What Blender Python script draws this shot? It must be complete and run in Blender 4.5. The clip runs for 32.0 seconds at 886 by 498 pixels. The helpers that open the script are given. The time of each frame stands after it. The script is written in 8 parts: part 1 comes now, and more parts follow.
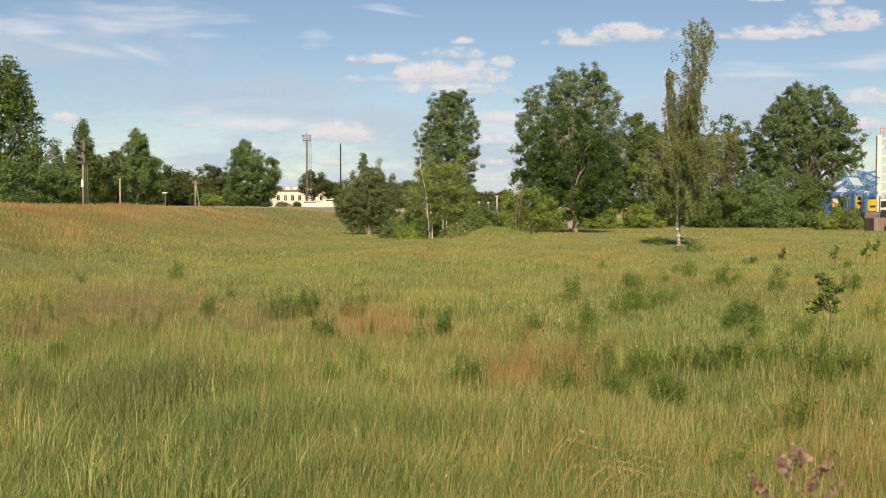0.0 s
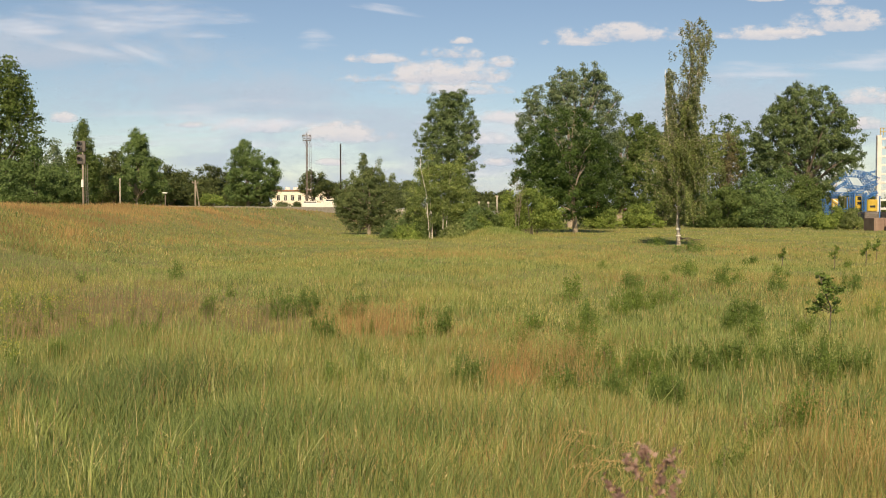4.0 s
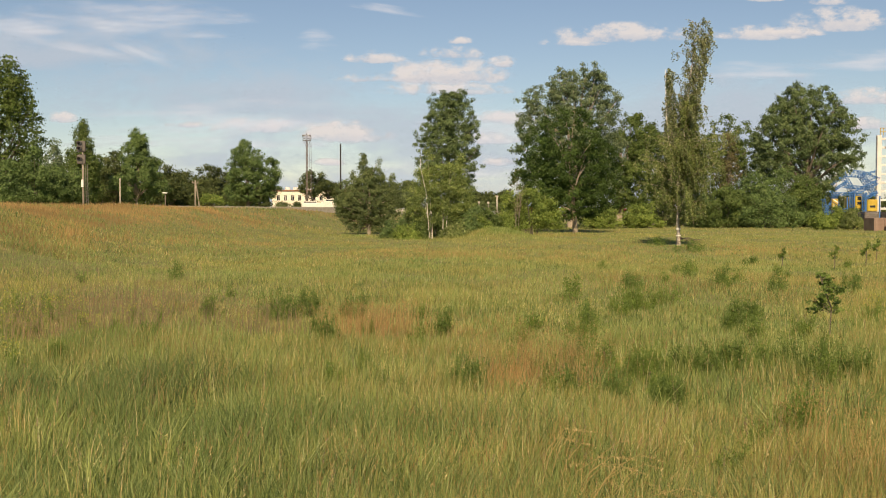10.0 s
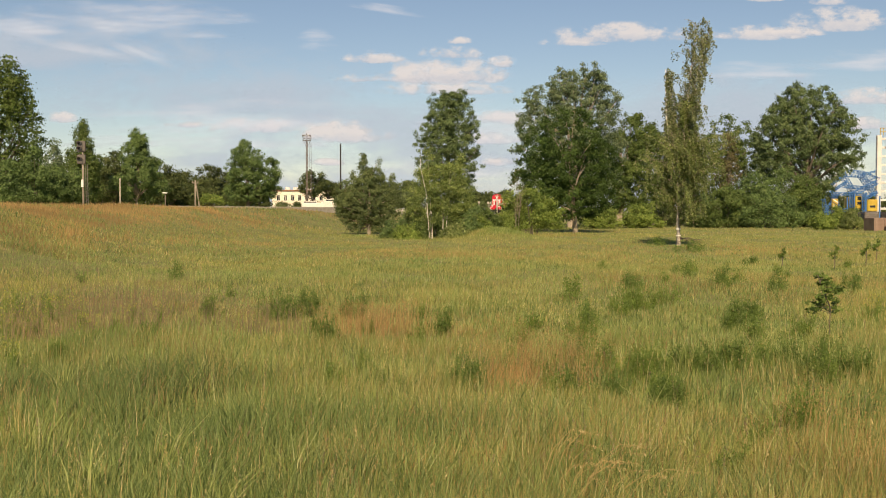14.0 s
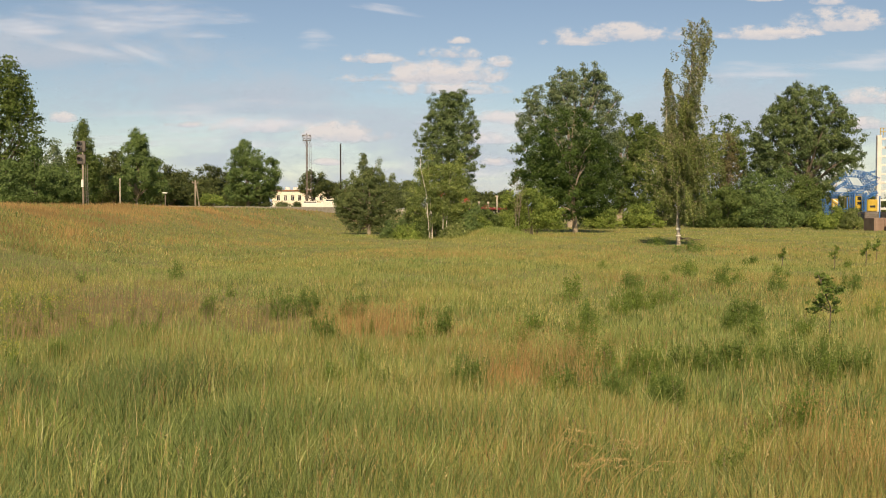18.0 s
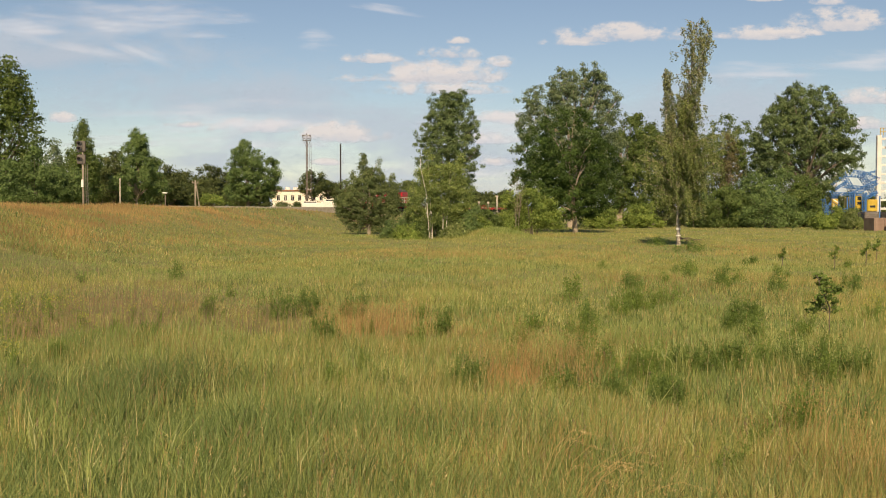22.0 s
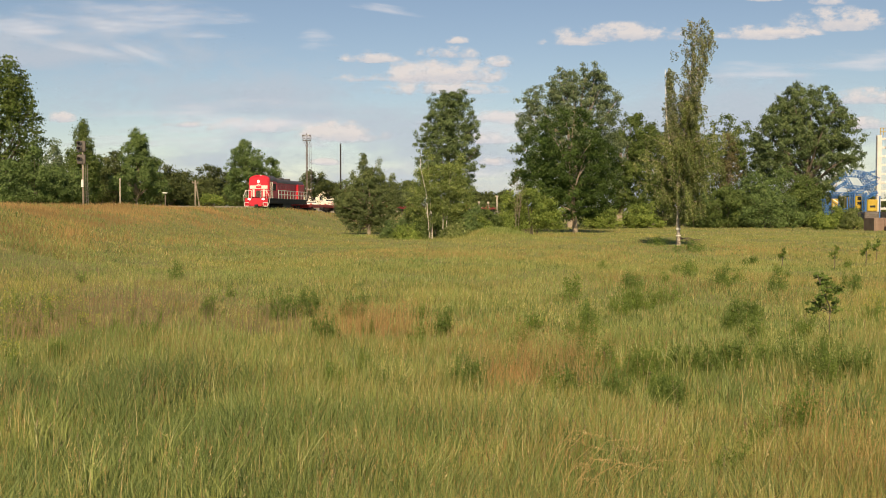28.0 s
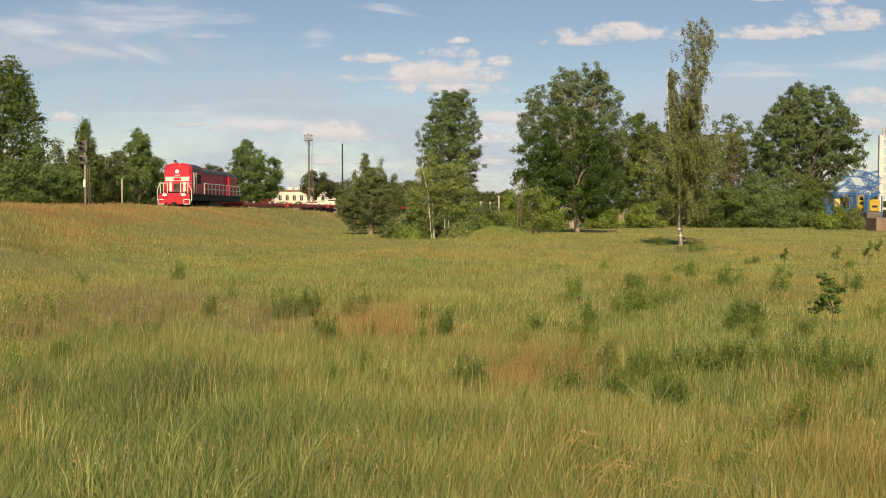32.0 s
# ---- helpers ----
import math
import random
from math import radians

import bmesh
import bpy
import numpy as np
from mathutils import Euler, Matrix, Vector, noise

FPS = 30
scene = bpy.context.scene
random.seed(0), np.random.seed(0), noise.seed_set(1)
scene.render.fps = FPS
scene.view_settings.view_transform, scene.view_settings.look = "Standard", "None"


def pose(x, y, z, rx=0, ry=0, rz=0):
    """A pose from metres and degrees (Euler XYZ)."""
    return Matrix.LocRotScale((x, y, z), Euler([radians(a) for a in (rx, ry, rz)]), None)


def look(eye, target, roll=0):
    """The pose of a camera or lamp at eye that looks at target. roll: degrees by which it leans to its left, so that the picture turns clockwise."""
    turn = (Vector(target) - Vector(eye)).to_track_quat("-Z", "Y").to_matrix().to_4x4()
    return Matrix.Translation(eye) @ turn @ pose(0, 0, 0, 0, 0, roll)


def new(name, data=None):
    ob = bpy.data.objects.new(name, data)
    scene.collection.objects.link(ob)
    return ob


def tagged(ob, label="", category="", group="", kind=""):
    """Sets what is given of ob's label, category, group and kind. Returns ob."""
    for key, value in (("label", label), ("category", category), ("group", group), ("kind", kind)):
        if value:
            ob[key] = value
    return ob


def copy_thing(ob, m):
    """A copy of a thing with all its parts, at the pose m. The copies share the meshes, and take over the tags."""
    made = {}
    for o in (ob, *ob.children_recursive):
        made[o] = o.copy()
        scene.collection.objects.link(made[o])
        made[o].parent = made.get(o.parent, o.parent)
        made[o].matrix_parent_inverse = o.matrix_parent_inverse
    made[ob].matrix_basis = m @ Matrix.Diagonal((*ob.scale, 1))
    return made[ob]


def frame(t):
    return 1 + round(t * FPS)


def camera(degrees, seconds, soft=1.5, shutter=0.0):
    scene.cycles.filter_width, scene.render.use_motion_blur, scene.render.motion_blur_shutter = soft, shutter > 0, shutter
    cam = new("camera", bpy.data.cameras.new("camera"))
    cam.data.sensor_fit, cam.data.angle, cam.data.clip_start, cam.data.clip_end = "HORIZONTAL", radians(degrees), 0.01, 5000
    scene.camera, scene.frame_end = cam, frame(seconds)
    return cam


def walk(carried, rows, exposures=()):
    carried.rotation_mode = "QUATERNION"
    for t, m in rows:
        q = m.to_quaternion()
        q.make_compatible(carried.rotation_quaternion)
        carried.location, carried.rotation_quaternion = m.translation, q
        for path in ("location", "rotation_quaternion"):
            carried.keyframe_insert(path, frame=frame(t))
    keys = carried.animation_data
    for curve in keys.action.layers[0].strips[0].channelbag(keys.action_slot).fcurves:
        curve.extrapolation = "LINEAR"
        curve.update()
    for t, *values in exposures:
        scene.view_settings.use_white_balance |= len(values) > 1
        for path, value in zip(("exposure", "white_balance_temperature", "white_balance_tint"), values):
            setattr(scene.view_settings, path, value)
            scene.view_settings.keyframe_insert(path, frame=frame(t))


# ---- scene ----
# Camera: on a tripod in the meadow, eye 1.7 m up, looking along +Y.
EYE = (0.0, 0.0, 1.7)
cam = camera(46, 32.0, soft=1.0)
STILL, NUDGED, LAST = pose(*EYE, 87.98, 0, 0), pose(*EYE, 87.98, 0, -0.05), pose(*EYE, 87.98, 0, 0.10)
walk(cam, [(0.0, STILL), (29.5, STILL), (30.0, NUDGED), (31.5, NUDGED), (32.0, LAST)],
     exposures=[(0.0, 0.42, 6450, 13.0), (4.5, 0.37, 6600, 14.0), (9.0, 0.33, 6800, 15.0), (32.0, 0.33, 6850, 15.0)])
cam.data.dof.use_dof, cam.data.dof.focus_distance, cam.data.dof.aperture_fstop = True, 25.0, 9.0

# ---- light: afternoon sun from behind the camera, fair-weather sky ----
SUN_UP, SUN_FROM = radians(36), (-0.06, -1.0)
world = bpy.data.worlds.new("sky")
scene.world = world
world.use_nodes = True
wn = world.node_tree
wn.nodes.clear()
sky = wn.nodes.new("ShaderNodeTexSky")
sky.sky_type, sky.sun_disc = "NISHITA", False
sky.sun_elevation, sky.sun_rotation = SUN_UP, math.atan2(SUN_FROM[0], SUN_FROM[1])
sky.air_density, sky.dust_density, sky.ozone_density = 1.0, 0.15, 1.4
background = wn.nodes.new("ShaderNodeBackground")
background.inputs["Strength"].default_value = 0.064
world_out = wn.nodes.new("ShaderNodeOutputWorld")
wn.links.new(sky.outputs[0], background.inputs[0])
wn.links.new(background.outputs[0], world_out.inputs[0])
sun_data = bpy.data.lights.new("sun", "SUN")
sun_data.energy, sun_data.angle, sun_data.color = 5.0, radians(0.5), (1.0, 0.79, 0.51)
sun = new("sun", sun_data)
flat = math.hypot(*SUN_FROM)
sun.matrix_world = look((SUN_FROM[0] / flat * 60, SUN_FROM[1] / flat * 60, 60 * math.tan(SUN_UP)), (0, 0, 0))

# ---- materials ----


def nodes_of(name):
    m = bpy.data.materials.new(name)
    m.use_nodes = True
    n = m.node_tree
    return m, n, n.nodes["Principled BSDF"], n.nodes["Material Output"]


def ramp(n, stops):
    r = n.nodes.new("ShaderNodeValToRGB")
    while len(r.color_ramp.elements) < len(stops):
        r.color_ramp.elements.new(0.5)
    for e, (at, c) in zip(r.color_ramp.elements, stops):
        e.position, e.color = at, (*c, 1)
    return r


def noise_node(n, scale, detail=4.0, coords="Object", rough=0.55):
    t = n.nodes.new("ShaderNodeTexNoise")
    t.inputs["Scale"].default_value, t.inputs["Detail"].default_value = scale, detail
    t.inputs["Roughness"].default_value = rough
    c = n.nodes.new("ShaderNodeTexCoord")
    n.links.new(c.outputs[coords], t.inputs["Vector"])
    return t


def mixed(n, fac, a, b, how="MIX"):
    x = n.nodes.new("ShaderNodeMix")
    x.data_type, x.blend_type = "RGBA", how
    for socket, value in ((x.inputs[0], fac), (x.inputs[6], a), (x.inputs[7], b)):
        if isinstance(value, bpy.types.NodeSocket):
            n.links.new(value, socket)
        elif isinstance(value, tuple):
            socket.default_value = (*value, 1)
        else:
            socket.default_value = value
    return x.outputs[2]


def surface(name, dark, light, scale=3.0, rough=0.6, metal=0.0, bump=0.2, fine=40.0, spots=None):
    """A worn surface: two colours in broad patches, fine grain, and relief."""
    m, n, b, _ = nodes_of(name)
    broad = noise_node(n, scale, 5)
    r = ramp(n, [(0.3, dark), (0.7, light)])
    n.links.new(broad.outputs["Fac"], r.inputs[0])
    grain = noise_node(n, fine, 3)
    g = ramp(n, [(0.25, (0.72, 0.72, 0.72)), (0.75, (1.12, 1.12, 1.12))])
    n.links.new(grain.outputs["Fac"], g.inputs[0])
    colour = mixed(n, 1.0, r.outputs[0], g.outputs[0], "MULTIPLY")
    if spots:
        s = noise_node(n, scale * 2.3, 6)
        mask = ramp(n, [(0.56, (0, 0, 0)), (0.68, (1, 1, 1))])
        n.links.new(s.outputs["Fac"], mask.inputs[0])
        colour = mixed(n, mask.outputs[0], colour, spots)
    n.links.new(colour, b.inputs["Base Color"])
    b.inputs["Roughness"].default_value, b.inputs["Metallic"].default_value = rough, metal
    if bump:
        u = n.nodes.new("ShaderNodeBump")
        u.inputs["Strength"].default_value, u.inputs["Distance"].default_value = bump, 0.02
        n.links.new(grain.outputs["Fac"], u.inputs["Height"])
        n.links.new(u.outputs[0], b.inputs["Normal"])
    return m


def leafy(name, stops, patch=0.5, glow=0.35, rough=0.5, lows=(0.75, 0.75, 0.7), highs=(1.2, 1.15, 1.0)):
    """Leaves or blades: each its own tone, in broader drifts, light passing through."""
    m, n, b, out = nodes_of(name)
    geo = n.nodes.new("ShaderNodeNewGeometry")
    r = ramp(n, stops)
    n.links.new(geo.outputs["Random Per Island"], r.inputs[0])
    broad = noise_node(n, patch, 3)
    g = ramp(n, [(0.35, lows), (0.65, highs)])
    n.links.new(broad.outputs["Fac"], g.inputs[0])
    colour = mixed(n, 1.0, r.outputs[0], g.outputs[0], "MULTIPLY")
    n.links.new(colour, b.inputs["Base Color"])
    b.inputs["Roughness"].default_value = rough
    b.inputs["Specular IOR Level"].default_value = 0.12
    t = n.nodes.new("ShaderNodeBsdfTranslucent")
    n.links.new(colour, t.inputs["Color"])
    mix = n.nodes.new("ShaderNodeMixShader")
    mix.inputs[0].default_value = glow
    n.links.new(b.outputs[0], mix.inputs[1])
    n.links.new(t.outputs[0], mix.inputs[2])
    n.links.new(mix.outputs[0], out.inputs[0])
    return m


def meadow(name, stops):
    """Grass blades: green to olive and brown in drifts of two sizes."""
    m = leafy(name, stops, 0.16, 0.4, 0.55, (0.86, 0.98, 0.95), (1.16, 1.0, 0.95))
    n = m.node_tree
    last = next(x for x in n.nodes if x.type == "BSDF_TRANSLUCENT")
    colour = last.inputs["Color"].links[0].from_socket
    spots = noise_node(n, 0.55, 5, rough=0.65)
    mask = ramp(n, [(0.48, (0, 0, 0)), (0.72, (0.62, 0.62, 0.62))])
    n.links.new(spots.outputs["Fac"], mask.inputs[0])
    tinted = mixed(n, mask.outputs[0], colour, (0.27, 0.185, 0.075))
    deep = noise_node(n, 0.9, 4, rough=0.6)
    cool = ramp(n, [(0.44, (1.06, 1.04, 1.0)), (0.68, (0.62, 0.76, 0.64))])
    n.links.new(deep.outputs["Fac"], cool.inputs[0])
    tinted = mixed(n, 1.0, tinted, cool.outputs[0], "MULTIPLY")
    n.links.new(tinted, last.inputs["Color"])
    n.links.new(tinted, n.nodes["Principled BSDF"].inputs["Base Color"])
    return m


def glass(name, tint):
    m, n, b, _ = nodes_of(name)
    b.inputs["Base Color"].default_value = (*tint, 1)
    b.inputs["Roughness"].default_value = 0.08
    b.inputs["Metallic"].default_value = 0.0
    b.inputs["Specular IOR Level"].default_value = 0.8
    return m


GREENS = {
    "hedge": [(0.0, (0.106, 0.174, 0.065)), (0.6, (0.141, 0.222, 0.083)), (1.0, (0.202, 0.282, 0.116))],
    "maple": [(0.0, (0.110, 0.170, 0.076)), (0.6, (0.147, 0.216, 0.098)), (1.0, (0.224, 0.290, 0.152))],
    "oak": [(0.0, (0.046, 0.088, 0.024)), (0.6, (0.068, 0.120, 0.034)), (1.0, (0.100, 0.158, 0.048))],
    "poplar": [(0.0, (0.132, 0.194, 0.108)), (0.6, (0.174, 0.240, 0.136)), (1.0, (0.275, 0.335, 0.225))],
    "birch": [(0.0, (0.113, 0.162, 0.052)), (0.5, (0.184, 0.243, 0.086)), (1.0, (0.324, 0.373, 0.178))],
    # greyer, paler copy of birch with the backlit shine put into its colour
    "birch_top_shine": [(0.0, (0.135, 0.170, 0.085)), (0.5, (0.205, 0.250, 0.130)), (1.0, (0.350, 0.385, 0.240))],
    "shrub": [(0.0, (0.146, 0.220, 0.055)), (0.6, (0.205, 0.294, 0.074)), (1.0, (0.310, 0.385, 0.112))],
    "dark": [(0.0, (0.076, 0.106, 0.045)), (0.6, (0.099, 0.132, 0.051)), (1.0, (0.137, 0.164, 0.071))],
    "willow": [(0.0, (0.093, 0.151, 0.047)), (0.6, (0.125, 0.186, 0.057)), (1.0, (0.175, 0.228, 0.091))],
    "apple": [(0.0, (0.110, 0.155, 0.067)), (0.6, (0.145, 0.197, 0.086)), (1.0, (0.226, 0.278, 0.137))],
    "young": [(0.0, (0.135, 0.195, 0.060)), (0.5, (0.205, 0.280, 0.090)), (1.0, (0.320, 0.385, 0.155))],
    "brown": [(0.0, (0.125, 0.125, 0.065)), (0.6, (0.170, 0.162, 0.085)), (1.0, (0.230, 0.205, 0.115))],
    "herb": [(0.0, (0.125, 0.195, 0.045)), (0.6, (0.178, 0.265, 0.062)), (1.0, (0.255, 0.345, 0.100))],
    "dark_herb": [(0.0, (0.100, 0.165, 0.042)), (0.6, (0.150, 0.232, 0.062)), (1.0, (0.225, 0.308, 0.095))],
}
LEAF = {k: leafy(k + "_leaves", v) for k, v in GREENS.items()}
BARK = surface("grey_bark", (0.10, 0.08, 0.06), (0.20, 0.17, 0.13), 6, 0.9, bump=0.6, fine=30)
BARK_PALE = surface("pale_bark", (0.25, 0.21, 0.16), (0.40, 0.34, 0.26), 5, 0.85, bump=0.5, fine=30)
BARK_OLD_BIRCH = surface("old_birch_bark", (0.26, 0.22, 0.18), (0.58, 0.53, 0.45), 5, 0.8, bump=0.5, fine=25, spots=(0.06, 0.05, 0.045))
BARK_BIRCH = surface("birch_bark", (0.55, 0.50, 0.43), (0.78, 0.74, 0.66), 3, 0.7, bump=0.4, fine=25, spots=(0.05, 0.045, 0.04))
GRASS = meadow("green_grass", [(0.0, (0.130, 0.170, 0.052)), (0.45, (0.262, 0.318, 0.102)), (0.85, (0.40, 0.445, 0.165)), (1.0, (0.62, 0.60, 0.35))])
GRASS_LUSH = leafy("lush_grass", [(0.0, (0.085, 0.136, 0.048)), (0.6, (0.170, 0.240, 0.088)), (1.0, (0.300, 0.375, 0.160))], 0.5, 0.35, 0.45)
GRASS_RED = leafy("reddish_grass", [(0.0, (0.31, 0.205, 0.095)), (0.6, (0.43, 0.29, 0.135)), (1.0, (0.54, 0.40, 0.21))], 0.4, 0.4, 0.65)
GRASS_STRAW = leafy("straw_grass", [(0.0, (0.389, 0.299, 0.133)), (0.6, (0.538, 0.419, 0.203)), (1.0, (0.747, 0.628, 0.374))], 0.5, 0.35, 0.6)
GRASS_TOP = meadow("flowering_grass", [(0.0, (0.229, 0.264, 0.089)), (0.5, (0.330, 0.360, 0.125)), (0.9, (0.423, 0.432, 0.179)), (1.0, (0.526, 0.480, 0.261))])
GRASS_RUST = leafy("rusty_flowering_grass", [(0.0, (0.285, 0.198, 0.090)), (0.6, (0.385, 0.272, 0.130)), (1.0, (0.49, 0.365, 0.19))], 0.3, 0.4, 0.65)
PLUME_PINK = leafy("pink_plume", [(0.0, (0.235, 0.155, 0.148)), (0.6, (0.33, 0.225, 0.21)), (1.0, (0.46, 0.34, 0.31))], 0.5, 0.35, 0.6)
GRASS_PURPLE = leafy("purple_panicles", [(0.0, (0.195, 0.145, 0.11)), (0.6, (0.265, 0.20, 0.15)), (1.0, (0.35, 0.275, 0.20))], 0.5, 0.35, 0.6)
FLOWER = leafy("yellow_flowers", [(0.0, (0.36, 0.38, 0.07)), (1.0, (0.50, 0.49, 0.11))], 2, 0.3)
SOIL = surface("meadow_soil", (0.150, 0.168, 0.047), (0.220, 0.220, 0.070), 0.35, 0.95, bump=0.5, fine=14, spots=(0.25, 0.205, 0.085))
BALLAST = surface("ballast", (0.17, 0.15, 0.13), (0.30, 0.27, 0.23), 1.5, 0.95, bump=0.8, fine=18)
STEEL = surface("worn_steel", (0.20, 0.17, 0.15), (0.33, 0.30, 0.27), 4, 0.45, 0.8)
MAST = surface("mast_steel", (0.13, 0.105, 0.09), (0.20, 0.165, 0.145), 3, 0.7, 0.1)
BLACK = surface("black_iron", (0.008, 0.008, 0.009), (0.022, 0.021, 0.020), 3, 0.75)
SIGNAL_GREY = surface("grey_signal_paint", (0.095, 0.085, 0.078), (0.15, 0.135, 0.122), 3, 0.7)
CONCRETE = surface("concrete", (0.36, 0.33, 0.28), (0.52, 0.48, 0.41), 1.2, 0.9, bump=0.4)
WOOD_GREY = surface("weathered_wood", (0.22, 0.19, 0.15), (0.36, 0.31, 0.25), 3, 0.9)
RED = surface("red_paint", (0.52, 0.010, 0.030), (0.66, 0.016, 0.042), 1.5, 0.5, bump=0.03, spots=(0.46, 0.010, 0.026))
RED_DULL = surface("dull_red_paint", (0.34, 0.020, 0.018), (0.47, 0.032, 0.026), 1.5, 0.5, bump=0.1, spots=(0.34, 0.02, 0.016))
WHITE = surface("white_paint", (0.66, 0.64, 0.58), (0.80, 0.78, 0.72), 3, 0.5, bump=0.05)
ROOF_GREY = surface("dark_grey_roof_paint", (0.045, 0.043, 0.041), (0.085, 0.080, 0.075), 2, 0.55)
CREAM = surface("cream_render", (0.72, 0.66, 0.54), (0.80, 0.75, 0.64), 0.4, 0.9, bump=0.1, fine=6)
ROOF_BROWN = surface("brown_roof", (0.20, 0.10, 0.06), (0.30, 0.16, 0.10), 0.8, 0.8)
BLUE = surface("blue_paint", (0.03, 0.12, 0.36), (0.07, 0.22, 0.50), 1.5, 0.5, bump=0.05)
YELLOW = surface("yellow_paint", (0.40, 0.28, 0.03), (0.62, 0.46, 0.06), 0.9, 0.45, bump=0.05)
PALE_YELLOW = surface("cream_white_paint", (0.60, 0.585, 0.55), (0.72, 0.705, 0.67), 0.8, 0.55, bump=0.05)
PANE = glass("dark_glass", (0.02, 0.025, 0.03))
LENS = glass("signal_lens", (0.03, 0.02, 0.02))
m_lamp, n_lamp, b_lamp, _ = nodes_of("headlight")
b_lamp.inputs["Base Color"].default_value = (0.9, 0.88, 0.8, 1)
b_lamp.inputs["Emission Color"].default_value = (1.0, 0.93, 0.8, 1)
b_lamp.inputs["Emission Strength"].default_value = 0.9
HEADLIGHT = m_lamp


def cloud_material(name, soft, puff, white, base, dens, streak):
    m, n, b, out = nodes_of(name)
    n.nodes.remove(b)
    c = n.nodes.new("ShaderNodeTexCoord")
    info = n.nodes.new("ShaderNodeObjectInfo")
    sep = n.nodes.new("ShaderNodeSeparateXYZ")
    n.links.new(c.outputs["Generated"], sep.inputs[0])

    def calc(op, a, b_=0.0):
        x = n.nodes.new("ShaderNodeMath")
        x.operation = op
        for s, v in zip(x.inputs, (a, b_)):
            if isinstance(v, bpy.types.NodeSocket):
                n.links.new(v, s)
            else:
                s.default_value = v
        return x.outputs[0]

    u = calc("MULTIPLY_ADD", sep.outputs[0], 2.0)
    u.node.inputs[2].default_value = -1.0
    v = calc("MULTIPLY_ADD", sep.outputs[2], 2.0)
    v.node.inputs[2].default_value = -0.8
    below = calc("MULTIPLY", calc("MINIMUM", v, 0.0), 2.2 if puff else 0.0)
    v2 = calc("ADD", v, below)
    d = calc("SUBTRACT", 1.0, calc("SQRT", calc("ADD", calc("MULTIPLY", u, u), calc("MULTIPLY", v2, v2))))
    shift = n.nodes.new("ShaderNodeVectorMath")
    shift.operation = "ADD"
    n.links.new(c.outputs["Object"], shift.inputs[0])
    n.links.new(calc("MULTIPLY", info.outputs["Random"], 9000.0), shift.inputs[1])
    stretch = n.nodes.new("ShaderNodeVectorMath")
    stretch.operation = "MULTIPLY"
    stretch.inputs[1].default_value = (1.0, 1.0, streak)
    n.links.new(shift.outputs[0], stretch.inputs[0])
    t = n.nodes.new("ShaderNodeTexNoise")
    t.inputs["Scale"].default_value, t.inputs["Detail"].default_value = puff, 7
    t.inputs["Roughness"].default_value = 0.62
    n.links.new(stretch.outputs[0], t.inputs["Vector"])
    field = calc("ADD", d, calc("MULTIPLY", calc("SUBTRACT", t.outputs["Fac"], 0.5), 3.2))
    a = n.nodes.new("ShaderNodeMapRange")
    a.interpolation_type = "SMOOTHSTEP"
    a.inputs["From Min"].default_value, a.inputs["From Max"].default_value = -0.04, -0.04 + soft
    a.inputs["To Max"].default_value = dens
    n.links.new(field, a.inputs["Value"])
    edge = n.nodes.new("ShaderNodeMapRange")
    edge.interpolation_type = "SMOOTHSTEP"
    edge.inputs["From Max"].default_value = 0.25
    n.links.new(d, edge.inputs["Value"])
    alpha = calc("MULTIPLY", a.outputs[0], edge.outputs[0])
    lit = n.nodes.new("ShaderNodeMapRange")
    lit.inputs["From Min"].default_value, lit.inputs["From Max"].default_value = -0.45, 0.35
    n.links.new(calc("ADD", v, calc("MULTIPLY", calc("SUBTRACT", t.outputs["Fac"], 0.5), 1.5)), lit.inputs["Value"])
    col = mixed(n, lit.outputs[0], base, white)
    e = n.nodes.new("ShaderNodeEmission")
    n.links.new(col, e.inputs[0])
    tr = n.nodes.new("ShaderNodeBsdfTransparent")
    mix = n.nodes.new("ShaderNodeMixShader")
    n.links.new(alpha, mix.inputs[0])
    n.links.new(tr.outputs[0], mix.inputs[1])
    n.links.new(e.outputs[0], mix.inputs[2])
    n.links.new(mix.outputs[0], out.inputs[0])
    return m


CUMULUS = cloud_material("cumulus", 0.85, 0.015, (0.60, 0.575, 0.55), (0.37, 0.42, 0.49), 0.90, 1.7)
CIRRUS = cloud_material("cirrus", 1.5, 0.005, (0.58, 0.59, 0.61), (0.53, 0.565, 0.61), 0.6, 6.0)
HAZE = cloud_material("haze_veil", 1.0, 0.002, (0.375, 0.443, 0.51), (0.36, 0.43, 0.50), 0.9, 2.0)

# ---- builders ----


def mesh_ob(name, bm, material, smooth=False):
    me = bpy.data.meshes.new(name)
    bm.to_mesh(me)
    bm.free()
    if smooth:
        me.shade_smooth()
    me.materials.append(material)
    return new(name, me)


def part(name, bm, material, parent, label="", smooth=False):
    ob = mesh_ob(name, bm, material, smooth)
    ob.parent = parent
    if label:
        tagged(ob, label)
    return ob


def thing(name, m, label, category, group="", kind=""):
    ob = new(name)
    ob.empty_display_size = 0.2
    ob.matrix_basis = m
    return tagged(ob, label, category, group, kind)


def box(bm, x, y, z, sx, sy, sz, bevel=0.0, turn=None):
    """A box by its centre and sizes."""
    m = Matrix.Translation((x, y, z)) @ (turn or Matrix()) @ Matrix.Diagonal((sx, sy, sz, 1))
    made = bmesh.ops.create_cube(bm, size=1, matrix=m)
    if bevel:
        edges = list({e for v in made["verts"] for e in v.link_edges})
        bmesh.ops.bevel(bm, geom=edges, offset=bevel, segments=2, affect="EDGES", profile=0.5)
    return bm


